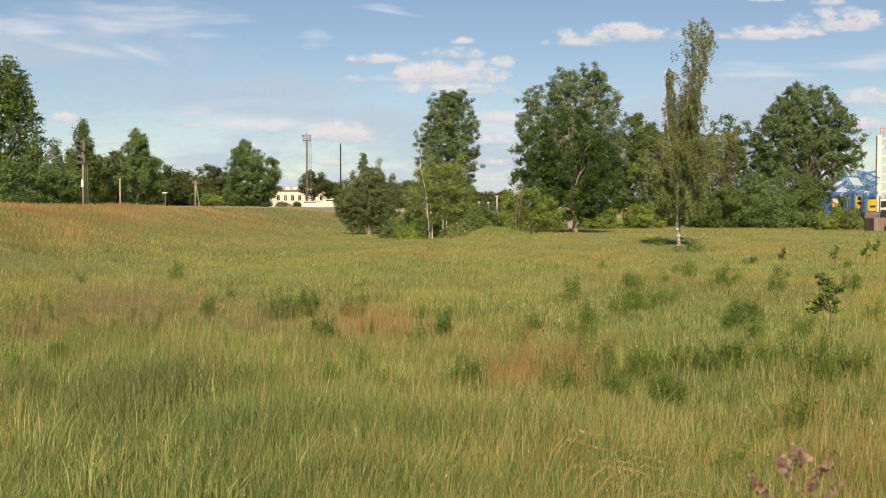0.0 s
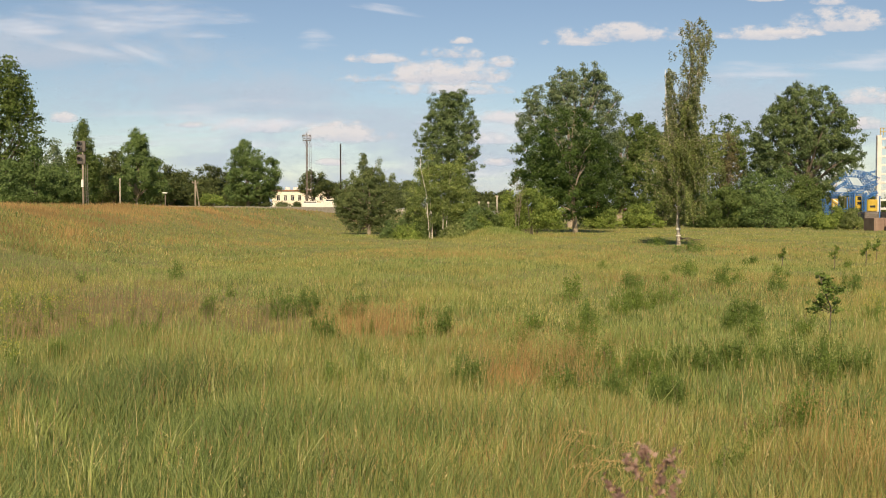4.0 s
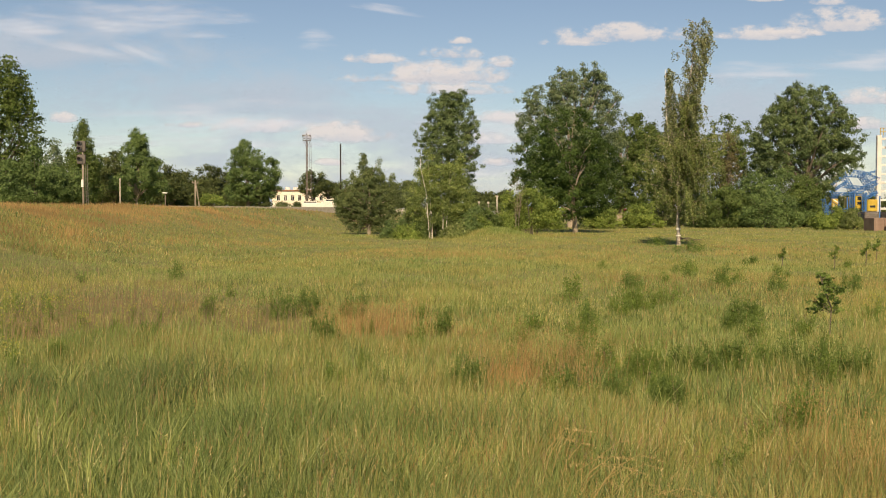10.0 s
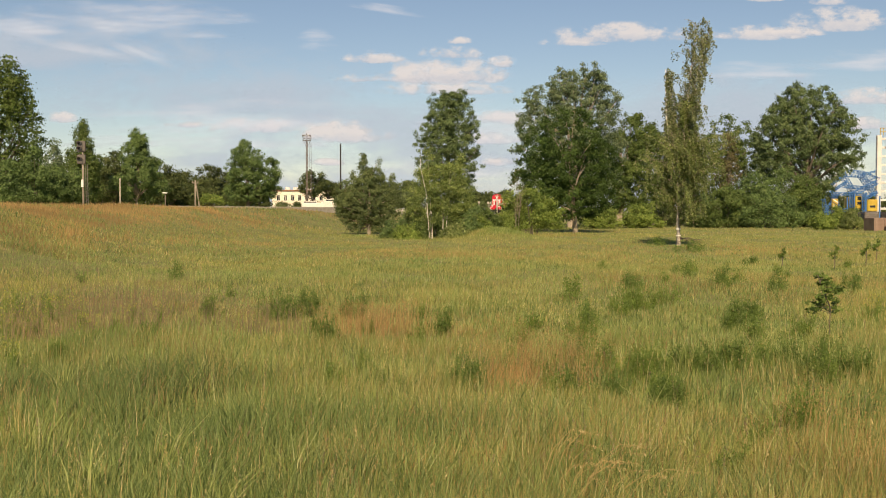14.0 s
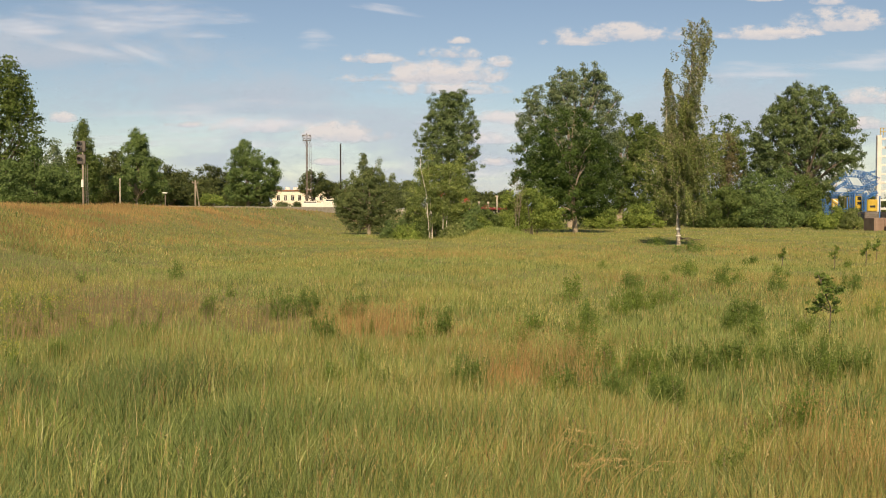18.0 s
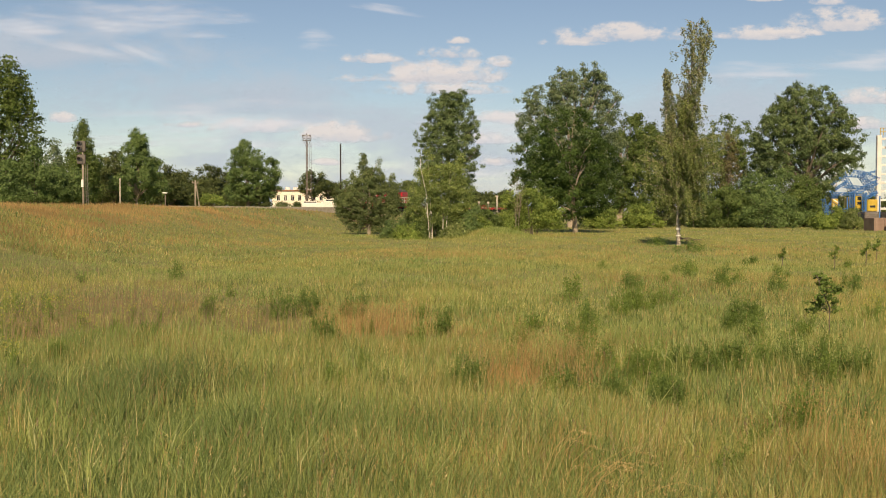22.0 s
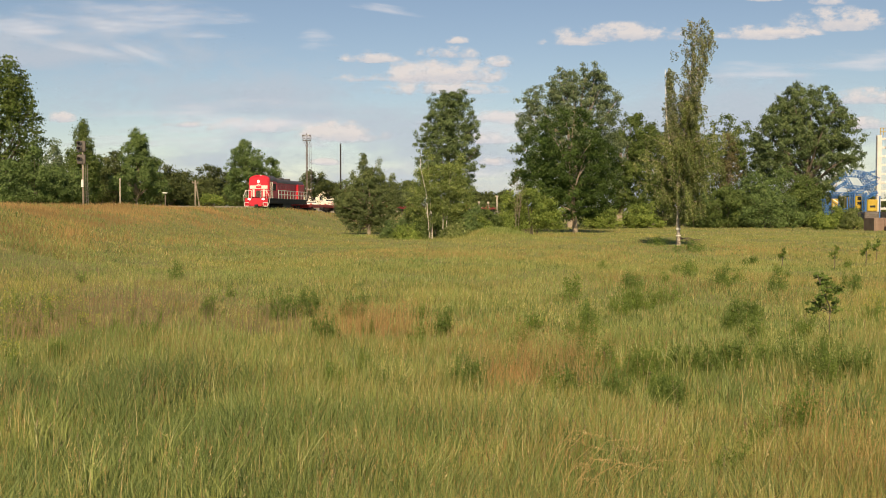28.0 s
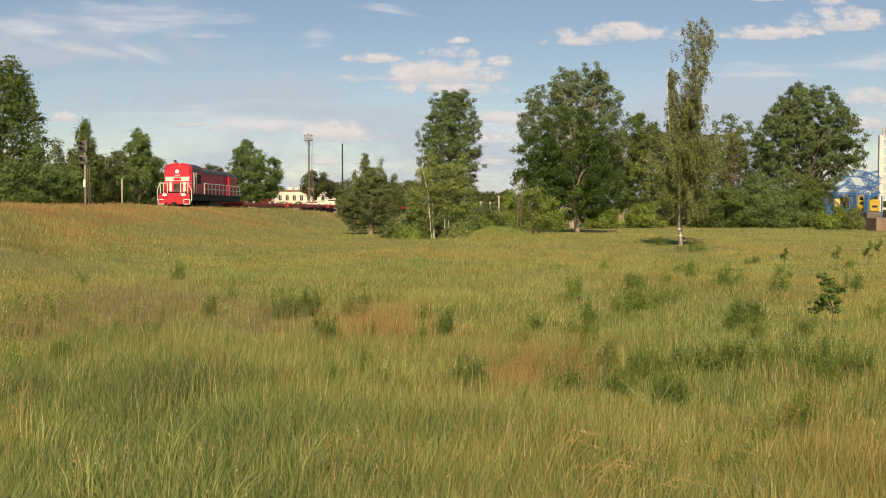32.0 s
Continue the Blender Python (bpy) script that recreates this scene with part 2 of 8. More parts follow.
def rod(bm, a, b, r, r2=None, seg=8):
    """A straight round bar from a to b."""
    a, b = Vector(a), Vector(b)
    way = b - a
    m = Matrix.Translation((a + b) / 2) @ way.to_track_quat("Z", "Y").to_matrix().to_4x4()
    bmesh.ops.create_cone(bm, cap_ends=True, segments=seg, radius1=r, radius2=r if r2 is None else r2, depth=way.length, matrix=m)
    return bm


def B():
    return bmesh.new()


def array_mesh(name, verts, faces, material, smooth=False):
    """A mesh from arrays: verts (n, 3), faces (m, k)."""
    me = bpy.data.meshes.new(name)
    k = faces.shape[1]
    me.vertices.add(len(verts))
    me.vertices.foreach_set("co", np.ascontiguousarray(verts, dtype=np.float32).ravel())
    me.loops.add(faces.size)
    me.loops.foreach_set("vertex_index", np.ascontiguousarray(faces, dtype=np.int32).ravel())
    me.polygons.add(len(faces))
    me.polygons.foreach_set("loop_start", np.arange(0, faces.size, k, dtype=np.int32))
    me.update(calc_edges=True)
    me.validate()
    if smooth:
        me.shade_smooth()
    me.materials.append(material)
    return new(name, me)


# ---- the railway's line and the lie of the land ----
LINE = [(-25.4, -60), (-25.3, 0), (-25.0, 40), (-24.5, 68), (-23.6, 91), (-21.6, 121), (-16.55, 155), (-7.4, 190), (12.8, 254), (33, 312), (58, 368), (92, 430), (135, 495)]


def line_points(step=1.0):
    """The centre line as evenly spaced points, from the camera's side outwards."""
    p = [Vector(q) for q in LINE]
    fine = []
    for i in range(1, len(p) - 2):
        a, b, c, d = p[i - 1:i + 3]
        for k in range(40):
            t = k / 40
            fine.append(0.5 * (2 * b + (c - a) * t + (2 * a - 5 * b + 4 * c - d) * t * t + (3 * b - a - 3 * c + d) * t ** 3))
    pts = np.array([tuple(v) for v in fine])
    run = np.concatenate([[0], np.cumsum(np.hypot(*np.diff(pts, axis=0).T))])
    at = np.arange(0, run[-1], step)
    return np.stack([np.interp(at, run, pts[:, 0]), np.interp(at, run, pts[:, 1])], 1)


TRACK = line_points()
RAIL_TOP = 1.5


def track_offset(x, y):
    """Distance from the line, positive on the meadow's side."""
    q = np.stack([np.ravel(x), np.ravel(y)], 1)
    out = np.empty(len(q))
    pts = TRACK[::3]
    way = np.gradient(pts, axis=0)
    way /= np.hypot(way[:, 0], way[:, 1])[:, None]
    for i in range(0, len(q), 20000):
        d = q[i:i + 20000, None, :] - pts[None]
        near = (d ** 2).sum(2).argmin(1)
        dd = d[np.arange(len(near)), near]
        w = way[near]
        out[i:i + 20000] = dd[:, 0] * w[:, 1] - dd[:, 1] * w[:, 0]
    return out.reshape(np.shape(x))


def smooth(a, b, v):
    t = np.clip((v - a) / (b - a), 0, 1)
    return t * t * (3 - 2 * t)


def ground(x, y):
    """Height of the land."""
    x, y = np.asarray(x, float), np.asarray(y, float)
    o = track_offset(x, y)
    z = 0.06 * np.sin(x * 0.31 + 1.3) * np.sin(y * 0.23) + 0.04 * np.sin(x * 0.83 + y * 0.37)
    z *= smooth(3, 9, np.hypot(x, y))
    crest = 2.0 - 0.65 * smooth(104, 150, y)
    bank = crest * smooth(17.0, 5.5, o)
    bank = np.where(o < 4.6, crest + (1.07 - crest) * smooth(4.6, 2.4, o), bank)
    bank = np.where(o < -2.4, 1.07 + 0.15 * smooth(-2.4, -6, o), bank)
    z = z * smooth(2, 8, np.abs(o)) + bank
    far = smooth(125, 210, y) * smooth(17, 30, o)
    z = z + 1.1 * far
    z += 0.58 * np.exp(-(((x - 3.25) / 2.0) ** 2 + ((y - 64) / 2.8) ** 2))
    return z


def land(x, y):
    return float(ground(np.array([x]), np.array([y]))[0])

# ---- ground: one sheet to the horizon ----


def spaced(near, far, first, growth):
    out, step, at = [near], first, near
    while at < far:
        at += step
        step *= growth
        out.append(at)
    return np.array(out)


def build_ground():
    side = spaced(0, 3500, 0.45, 1.045)
    xs = np.concatenate([-side[:0:-1], side])
    ys = np.concatenate([-spaced(0, 600, 1.0, 1.15)[:0:-1], spaced(0, 70, 0.45, 1.01), spaced(72, 4500, 1.3, 1.03)])
    gx, gy = np.meshgrid(xs, ys)
    v = np.stack([gx, gy, ground(gx, gy)], -1).reshape(-1, 3)
    w, h = len(xs), len(ys)
    i = (np.arange(h - 1)[:, None] * w + np.arange(w - 1)[None]).ravel()
    f = np.stack([i, i + 1, i + w + 1, i + w], 1)
    ob = array_mesh("ground", v, f, SOIL, True)
    tagged(ob, "rough meadow earth under tall grass", "ground", kind="structure")


build_ground()


def sweep(offset_profile, name, material, label):
    """A strip with the given cross-section (offset, height) laid along the line."""
    way = np.gradient(TRACK, axis=0)
    way /= np.hypot(way[:, 0], way[:, 1])[:, None]
    side = np.stack([way[:, 1], -way[:, 0]], 1)
    rows = []
    for off, z in offset_profile:
        p = TRACK + side * off
        rows.append(np.column_stack([p, np.full(len(p), z)]))
    v = np.stack(rows, 1).reshape(-1, 3)
    k, nrow = len(offset_profile), len(TRACK)
    faces = []
    for j in range(k - 1):
        a = np.arange(nrow - 1) * k + j
        faces.append(np.stack([a, a + 1, a + k + 1, a + k], 1))
    ob = array_mesh(name, v, np.concatenate(faces), material)
    return tagged(ob, label, kind="structure")


bed = sweep([(-2.6, 1.0), (-1.7, 1.3), (1.7, 1.3), (2.6, 1.0)], "track_bed", BALLAST, "grey crushed-stone ballast under the railway track")
tagged(bed, category="track bed")
for s in (-0.76, 0.76):
    rail = sweep([(s - 0.07, 1.36), (s - 0.035, 1.39), (s - 0.035, RAIL_TOP), (s + 0.035, RAIL_TOP), (s + 0.035, 1.39), (s + 0.07, 1.36)], "rail", STEEL, "rust-brown steel rail with a polished top")
    tagged(rail, category="rail")


def build_sleepers():
    way = np.gradient(TRACK, axis=0)
    way /= np.hypot(way[:, 0], way[:, 1])[:, None]
    keep = (TRACK[:, 1] > 20) & (TRACK[:, 1] < 330)
    p, w = TRACK[keep], way[keep]
    s = np.stack([w[:, 1], -w[:, 0]], 1)
    vs = []
    for du, dv, z in [(a, b, c) for c in (1.24, 1.365) for a, b in ((-1.3, -.12), (1.3, -.12), (1.3, .12), (-1.3, .12))]:
        vs.append(np.column_stack([p + s * du + w * dv, np.full(len(p), z)]))
    v = np.stack(vs, 1).reshape(-1, 3)
    cube = np.array([(4, 5, 6, 7), (0, 1, 5, 4), (1, 2, 6, 5), (2, 3, 7, 6), (3, 0, 4, 7)])
    f = (np.arange(len(p))[:, None, None] * 8 + cube[None]).reshape(-1, 4)
    tagged(array_mesh("sleepers", v, f, CONCRETE), "grey concrete sleepers of the railway track", "sleepers", kind="stuff")


build_sleepers()

# ---- trees ----
RNG = np.random.default_rng(7)


def turned(count, tilt=1.0):
    """Random pairs of axes for flat leaves."""
    a = RNG.normal(size=(count, 3))
    a /= np.linalg.norm(a, axis=1)[:, None]
    b = RNG.normal(size=(count, 3))
    b -= (a * b).sum(1)[:, None] * a
    b /= np.linalg.norm(b, axis=1)[:, None]
    return a, b


def leaf_cloud(centres, size, hang=0.0, out=None, slim=0.42, simple=False):
    """Diamond-shaped leaves at the given points; hang lets them droop, out turns their faces that way."""
    n = len(centres)
    a, b = turned(n)
    if out is not None:
        face = np.cross(a, b) * 0.75 + out
        face /= np.linalg.norm(face, axis=1)[:, None]
        a -= (a * face).sum(1)[:, None] * face
        a /= np.linalg.norm(a, axis=1)[:, None]
        b = np.cross(face, a)
    if hang:
        a[:, 2] -= hang
        a /= np.linalg.norm(a, axis=1)[:, None]
        b -= (a * b).sum(1)[:, None] * a
        b /= np.linalg.norm(b, axis=1)[:, None]
    s = size * RNG.uniform(0.6, 1.3, (n, 1))
    if simple:
        v = np.stack([centres - a * s * 0.5 + b * s * slim, centres + a * s * 0.7, centres - a * s * 0.5 - b * s * slim], 1).reshape(-1, 3)
        return v, np.arange(n * 3).reshape(-1, 3)
    v = np.stack([centres - a * s * 0.6, centres + b * s * slim, centres + a * s * 0.6, centres - b * s * slim], 1).reshape(-1, 3)
    f = np.arange(n * 4).reshape(-1, 4)
    return v, f


PROFILES = {
    "round": lambda t: math.sqrt(max(0.0, 1 - (2 * t - 1) ** 2)),
    "oval": lambda t: math.sqrt(max(0.0, 1 - (2 * t - 1) ** 2)) ** 0.8,
    "column": lambda t: min(1.0, t * 3.5 + 0.35) * min(1.0, (1 - t) * 3 + 0.12) ** 0.6,
    "spire": lambda t: (1 - t) ** 0.7 * min(1.0, t * 5 + 0.4) + 0.05,
    "bush": lambda t: math.sqrt(max(0.0, 1 - t * t)) * min(1.0, t * 2 + 0.75),
    "fan": lambda t: min(1.0, 0.45 + t * 0.75) * min(1.0, (1 - t) * 2.6 + 0.1) ** 0.6,
}


def tube(bm, points, radii, seg=6):
    """A bent tapering limb."""
    rings = []
    for i, (p, r) in enumerate(zip(points, radii)):
        d = (points[min(i + 1, len(points) - 1)] - points[max(i - 1, 0)]).normalized()
        q = d.to_track_quat("Z", "Y")
        rings.append([bm.verts.new(p + q @ Vector((r * math.cos(k * math.tau / seg), r * math.sin(k * math.tau / seg), 0))) for k in range(seg)])
    for a, b in zip(rings, rings[1:]):
        for k in range(seg):
            bm.faces.new((a[k], a[(k + 1) % seg], b[(k + 1) % seg], b[k]))
    bm.faces.new(rings[-1])


def crown_points(lobes, clumps, gap, seed):
    """Centres of leaf clumps in a crown made of lobes (x, y, z low, z high, half width, profile)."""
    out = []
    total = sum((l[3] - l[2]) * l[4] for l in lobes)
    off = Vector((seed * 7.7, seed * 3.1, seed * 1.7))
    for cx, cy, z0, z1, hw, profile in lobes:
        want = max(3, int(clumps * (z1 - z0) * hw / total))
        tries = 0
        while want > 0 and tries < 20000:
            tries += 1
            t, ang = RNG.uniform(0, 1), RNG.uniform(0, math.tau)
            p = PROFILES[profile](t)
            if RNG.uniform() > p:
                continue
            lump = 0.98 + 0.6 * noise.noise(Vector((math.cos(ang) * 1.6, math.sin(ang) * 1.6, t * 5)) + off)
            r = hw * p * lump * RNG.uniform(0.0, 1.0) ** 0.38
            v = Vector((cx + r * math.cos(ang), cy + r * math.sin(ang), z0 + t * (z1 - z0)))
            if noise.noise(v * (1.5 / max(hw, 0.6)) + off) < gap:
                continue
            out.append(v)
            want -= 1
    return out


def tree(name, x, y, lobes, label, leaf="poplar", bark=None, trunk=0.2, clumps=150, leaves=40, size=0.26, spread=0.55, gap=-0.25, hang=0.0,
         seed=1, lean=(0, 0), limbs=22, group="", category="tree", bare=0.0, stems=1):
    """A tree or shrub: tapered trunk, limbs, and a crown of leaf clumps. Lobes are relative to the foot."""
    base = Vector((x, y, land(x, y) - 0.06))
    top = thing(name, Matrix.Translation(base), label, category, group)
    pts = crown_points(lobes, clumps, gap, seed)
    z_high = max(l[3] for l in lobes)
    big = max(lobes, key=lambda l: (l[3] - l[2]) * l[4])
    if trunk:
        for s in range(stems):
            bm = B()
            a = s * 2.4 + seed
            gap_out = s * max(1.5 * trunk, 0.17)
            foot = Vector((gap_out * math.cos(a), gap_out * math.sin(a), 0)) if s else Vector((0, 0, 0))
            aim = Vector((big[0] + lean[0], big[1] + lean[1], z_high * 0.9)) + (foot * 3 if s else Vector((0, 0, 0)))
            line, rad = [], []
            for i in range(8):
                t = i / 7
                w = Vector((noise.noise(Vector((seed, s, t * 3))), noise.noise(Vector((seed + 9, s, t * 3))), 0)) * (0.06 * z_high * t * (1 - t * 0.5))
                p = foot.lerp(aim, t)
                p.x = foot.x + (aim.x - foot.x) * t ** 1.3
                line.append(p + w)
                rad.append(trunk * ((1 - t) ** 0.8 * 0.95 + 0.05) * (1.25 if i == 0 else 1.0))
            tube(bm, line, rad, 8)
            part("trunk", bm, bark or BARK, top, smooth=True)
        picks = [pts[int(i)] for i in RNG.choice(len(pts), min(limbs, len(pts)), replace=False)]
        bm = B()
        apart = clumps >= 200
        for p in picks:
            h = max(0.12, min(0.85, (p.z / z_high) * RNG.uniform(0.45, 0.75)))
            i = h * 7
            a = line[int(i)].lerp(line[min(7, int(i) + 1)], i % 1)
            mid = a.lerp(p, 0.5) + Vector((0, 0, 0.06 * (p - a).length))
            r = rad[int(i)] * 0.5
            tube(bm, [a, mid, p], [r, r * 0.6, r * 0.2], 5)
            if apart:
                part("limb", bm, bark or BARK, top, smooth=True)
                bm = B()
        if not apart:
            part("branchwork", bm, bark or BARK, top, smooth=True)
    c = np.repeat(np.array([tuple(p) for p in pts]), leaves, 0)
    n = len(c)
    jitter = RNG.normal(size=(n, 3)) * spread * np.array([0.55, 0.55, 0.42 + hang])
    if hang:
        jitter[:, 2] -= np.abs(jitter[:, 2]) * hang
    c = c + jitter
    c[:, 2] = np.maximum(c[:, 2], 0.08)
    heart = np.array([big[0], big[1], (big[2] + big[3]) / 2])
    out = (c - heart[None]) / np.array([big[4], big[4], (big[3] - big[2]) / 2])[None]
    out = 0.5 * out / (np.linalg.norm(out, axis=1)[:, None] + 0.1) + 0.9 * jitter / (np.linalg.norm(jitter, axis=1)[:, None] + 0.05)
    v, f = leaf_cloud(c, size, hang, out, simple=True)
    ob = array_mesh("crown", v, f, LEAF[leaf] if isinstance(leaf, str) else leaf)
    ob.parent = top
    return top


# trees beyond the railway
tree("willow_tree", -46.63, 112, [(-0.3, 0, 2.0, 17.3, 3.0, 'oval'), (-3.4, 0, 1.8, 16.2, 3.6, 'oval'), (1.2, 0, 3.0, 14.8, 2.3, 'oval'), (0.4, 0, 11.0, 16.6, 2.2, 'round'), (2.5, 0, 5.2, 11.6, 1.6, 'round'), (1.9, 0, 2.0, 8.0, 2.2, 'oval')],
     "large weeping grey-green willow tree beyond the railway", leaf='willow', trunk=0.42, clumps=528, leaves=63, size=0.207, hang=0.8, spread=0.46, seed=1)
tree("shrub", -43.47, 104, [(0.0, 0, 1.65, 5.71, 2.43, 'bush')],
     "tall green shrub below a willow beside the railway", leaf='hedge', trunk=0.08, clumps=100, leaves=69, size=0.179, seed=10, stems=3, category='shrub', group='shrubs beside the railway')
tree("shrub", -41.44, 106, [(0.0, 0, 1.68, 7.15, 2.11, 'spire')],
     "tall green shrub below a willow beside the railway", leaf='hedge', trunk=0.08, clumps=100, leaves=69, size=0.179, seed=11, stems=3, category='shrub', group='shrubs beside the railway')
tree("shrub", -40.00, 108, [(0.0, 0, 1.7, 5.32, 1.64, 'spire')],
     "tall green shrub below a willow beside the railway", leaf='hedge', trunk=0.08, clumps=100, leaves=69, size=0.179, seed=12, stems=3, category='shrub', group='shrubs beside the railway')
tree("shrub", -38.95, 110, [(0.0, 0, 1.72, 5.11, 1.67, 'spire')],
     "tall green shrub below a willow beside the railway", leaf='hedge', trunk=0.08, clumps=100, leaves=69, size=0.179, seed=13, stems=3, category='shrub', group='shrubs beside the railway')
tree("shrub", -49.97, 112, [(0.0, 0, 1.74, 6.42, 2.62, 'bush')],
     "tall green shrub below a willow beside the railway", leaf='hedge', trunk=0.08, clumps=100, leaves=69, size=0.179, seed=14, stems=3, category='shrub', group='shrubs beside the railway')
tree("birch_tree", -48.21, 140, [(0.0, 0, 1.9, 13.13, 2.62, 'spire'), (0.0, 0, 2.05, 9.29, 2.46, 'oval')],
     "slender pointed birch tree behind a railway signal", leaf='willow', trunk=0.2, clumps=448, leaves=59, size=0.186, gap=-0.4, hang=0.3, spread=0.46, seed=21)
tree("birch_tree", -62.00, 165, [(0.89, 0, 2.69, 12.3, 2.12, 'spire'), (-0.54, 0, 2.69, 9.67, 1.54, 'spire')],
     "slender pointed birch tree in a row beyond the railway", leaf='poplar', trunk=0.18, clumps=110, leaves=69, size=0.224, hang=0.4, seed=22)
tree("alder_tree", -44.02, 150, [(0.08, 0, 2.65, 12.71, 3.68, 'spire'), (0.65, 0, 2.16, 8.43, 3.86, 'oval'), (0.08, 0, 5.09, 11.68, 2.28, 'oval')],
     "green alder tree with a pale trunk beyond the railway", leaf='hedge', bark=BARK_PALE, trunk=0.24, clumps=448, leaves=59, size=0.199, spread=0.46, seed=23)
tree("dark_tree", -55.14, 175, [(0.0, 0, 2.44, 10.71, 2.66, 'oval'), (0.57, 0, 2.44, 8.6, 2.79, 'round')],
     "dark green broadleaf tree in a row beyond the railway", leaf='dark', trunk=0.2, clumps=125, leaves=62, size=0.284, spread=0.7, seed=30, category='tree', group='row of dark trees')
tree("dark_tree", -58.86, 180, [(0.0, 0, 2.5, 8.04, 2.74, 'oval'), (0.58, 0, 2.5, 5.86, 2.87, 'round')],
     "dark green broadleaf tree in a row beyond the railway", leaf='dark', trunk=0.2, clumps=125, leaves=62, size=0.284, spread=0.7, seed=31, category='tree', group='row of dark trees')
tree("dark_tree", -46.47, 172, [(0.0, 0, 2.41, 8.84, 2.82, 'oval'), (0.56, 0, 2.41, 6.76, 2.96, 'round')],
     "dark green broadleaf tree in a row beyond the railway", leaf='dark', trunk=0.2, clumps=125, leaves=62, size=0.284, spread=0.7, seed=32, category='tree', group='row of dark trees')
tree("dark_tree", -48.48, 185, [(0.0, 0, 2.55, 7.23, 2.81, 'oval'), (0.6, 0, 2.55, 4.99, 2.95, 'round')],
     "dark green broadleaf tree in a row beyond the railway", leaf='dark', trunk=0.2, clumps=125, leaves=62, size=0.284, spread=0.7, seed=33, category='tree', group='row of dark trees')
tree("dark_tree", -48.94, 200, [(0.0, 0, 2.72, 8.33, 2.81, 'oval'), (0.65, 0, 2.72, 5.91, 2.95, 'round')],
     "dark green broadleaf tree in a row beyond the railway", leaf='dark', trunk=0.2, clumps=125, leaves=62, size=0.284, spread=0.7, seed=34, category='tree', group='row of dark trees')
tree("dark_tree", -46.17, 205, [(0.0, 0, 2.78, 9.87, 2.88, 'oval'), (0.67, 0, 2.78, 7.39, 3.02, 'round')],
     "dark green broadleaf tree in a row beyond the railway", leaf='dark', trunk=0.2, clumps=125, leaves=62, size=0.284, spread=0.7, seed=35, category='tree', group='row of dark trees')
tree("dark_tree", -44.23, 210, [(0.0, 0, 2.83, 8.37, 2.7, 'oval'), (0.68, 0, 2.83, 5.83, 2.84, 'round')],
     "dark green broadleaf tree in a row beyond the railway", leaf='dark', trunk=0.2, clumps=125, leaves=62, size=0.284, spread=0.7, seed=36, category='tree', group='row of dark trees')
tree("dark_tree", -49.20, 195, [(0.0, 0, 2.66, 5.99, 2.28, 'oval'), (0.63, 0, 2.66, 3.63, 2.39, 'round')],
     "dark green broadleaf tree in a row beyond the railway", leaf='dark', trunk=0.2, clumps=125, leaves=62, size=0.284, spread=0.7, seed=37, category='tree', group='row of dark trees')
tree("dark_tree", -46.53, 198, [(0.0, 0, 2.7, 6.61, 2.78, 'oval'), (0.64, 0, 2.7, 4.22, 2.92, 'round')],
     "dark green broadleaf tree in a row beyond the railway", leaf='dark', trunk=0.2, clumps=125, leaves=62, size=0.284, spread=0.7, seed=38, category='tree', group='row of dark trees')
tree("dark_tree", -66.64, 170, [(0.0, 0, 2.39, 7.62, 2.58, 'oval'), (0.55, 0, 2.39, 5.56, 2.71, 'round')],
     "dark green broadleaf tree in a row beyond the railway", leaf='dark', trunk=0.2, clumps=125, leaves=62, size=0.284, spread=0.7, seed=39, category='tree', group='row of dark trees')
tree("dark_tree", -62.77, 172, [(0.0, 0, 2.41, 8.65, 2.01, 'oval'), (0.56, 0, 2.41, 6.57, 2.11, 'round')],
     "dark green broadleaf tree in a row beyond the railway", leaf='dark', trunk=0.2, clumps=125, leaves=62, size=0.284, spread=0.7, seed=40, category='tree', group='row of dark trees')
tree("poplar_tree", -31.66, 170, [(-0.55, 0, 2.57, 12.57, 3.98, 'spire'), (0.92, 0, 2.39, 10.23, 4.17, 'oval'), (3.13, 0, 2.57, 9.3, 2.39, 'oval'), (-0.55, 0, 5.7, 11.68, 2.58, 'oval')],
     "broad green poplar tree with a ragged crown beyond the railway", leaf='hedge', trunk=0.3, clumps=528, leaves=59, size=0.213, gap=-0.35, spread=0.46, seed=50)
tree("shrub", -28.72, 130, [(0.0, 0, 1.66, 2.73, 1.6, 'bush')],
     "light green low shrub on the railway bank", leaf='shrub', trunk=0.05, clumps=40, leaves=62, size=0.150, seed=51, category='shrub', spread=0.4)
tree("pine_tree", -32.63, 262, [(0.0, 0, 4.44, 10.63, 3.68, 'oval')],
     "dark pine tree beside a cream building", leaf='dark', trunk=0.22, clumps=60, leaves=58, size=0.374, spread=0.9, seed=60, category='tree')
tree("pine_tree", -29.53, 270, [(0.0, 0, 4.57, 8.42, 3.16, 'oval')],
     "dark pine tree beside a cream building", leaf='dark', trunk=0.22, clumps=60, leaves=58, size=0.374, spread=0.9, seed=61, category='tree')
tree("far_tree", -27.94, 300, [(0.0, 0, 2.11, 9.36, 4.21, 'oval')],
     "grey-green tree in a distant row", leaf='apple', trunk=0.22, clumps=60, leaves=58, size=0.374, spread=0.9, seed=62, category='tree')
tree("far_tree", -24.17, 310, [(0.0, 0, 2.16, 8.98, 4.71, 'oval')],
     "grey-green tree in a distant row", leaf='apple', trunk=0.22, clumps=60, leaves=58, size=0.374, spread=0.9, seed=63, category='tree')
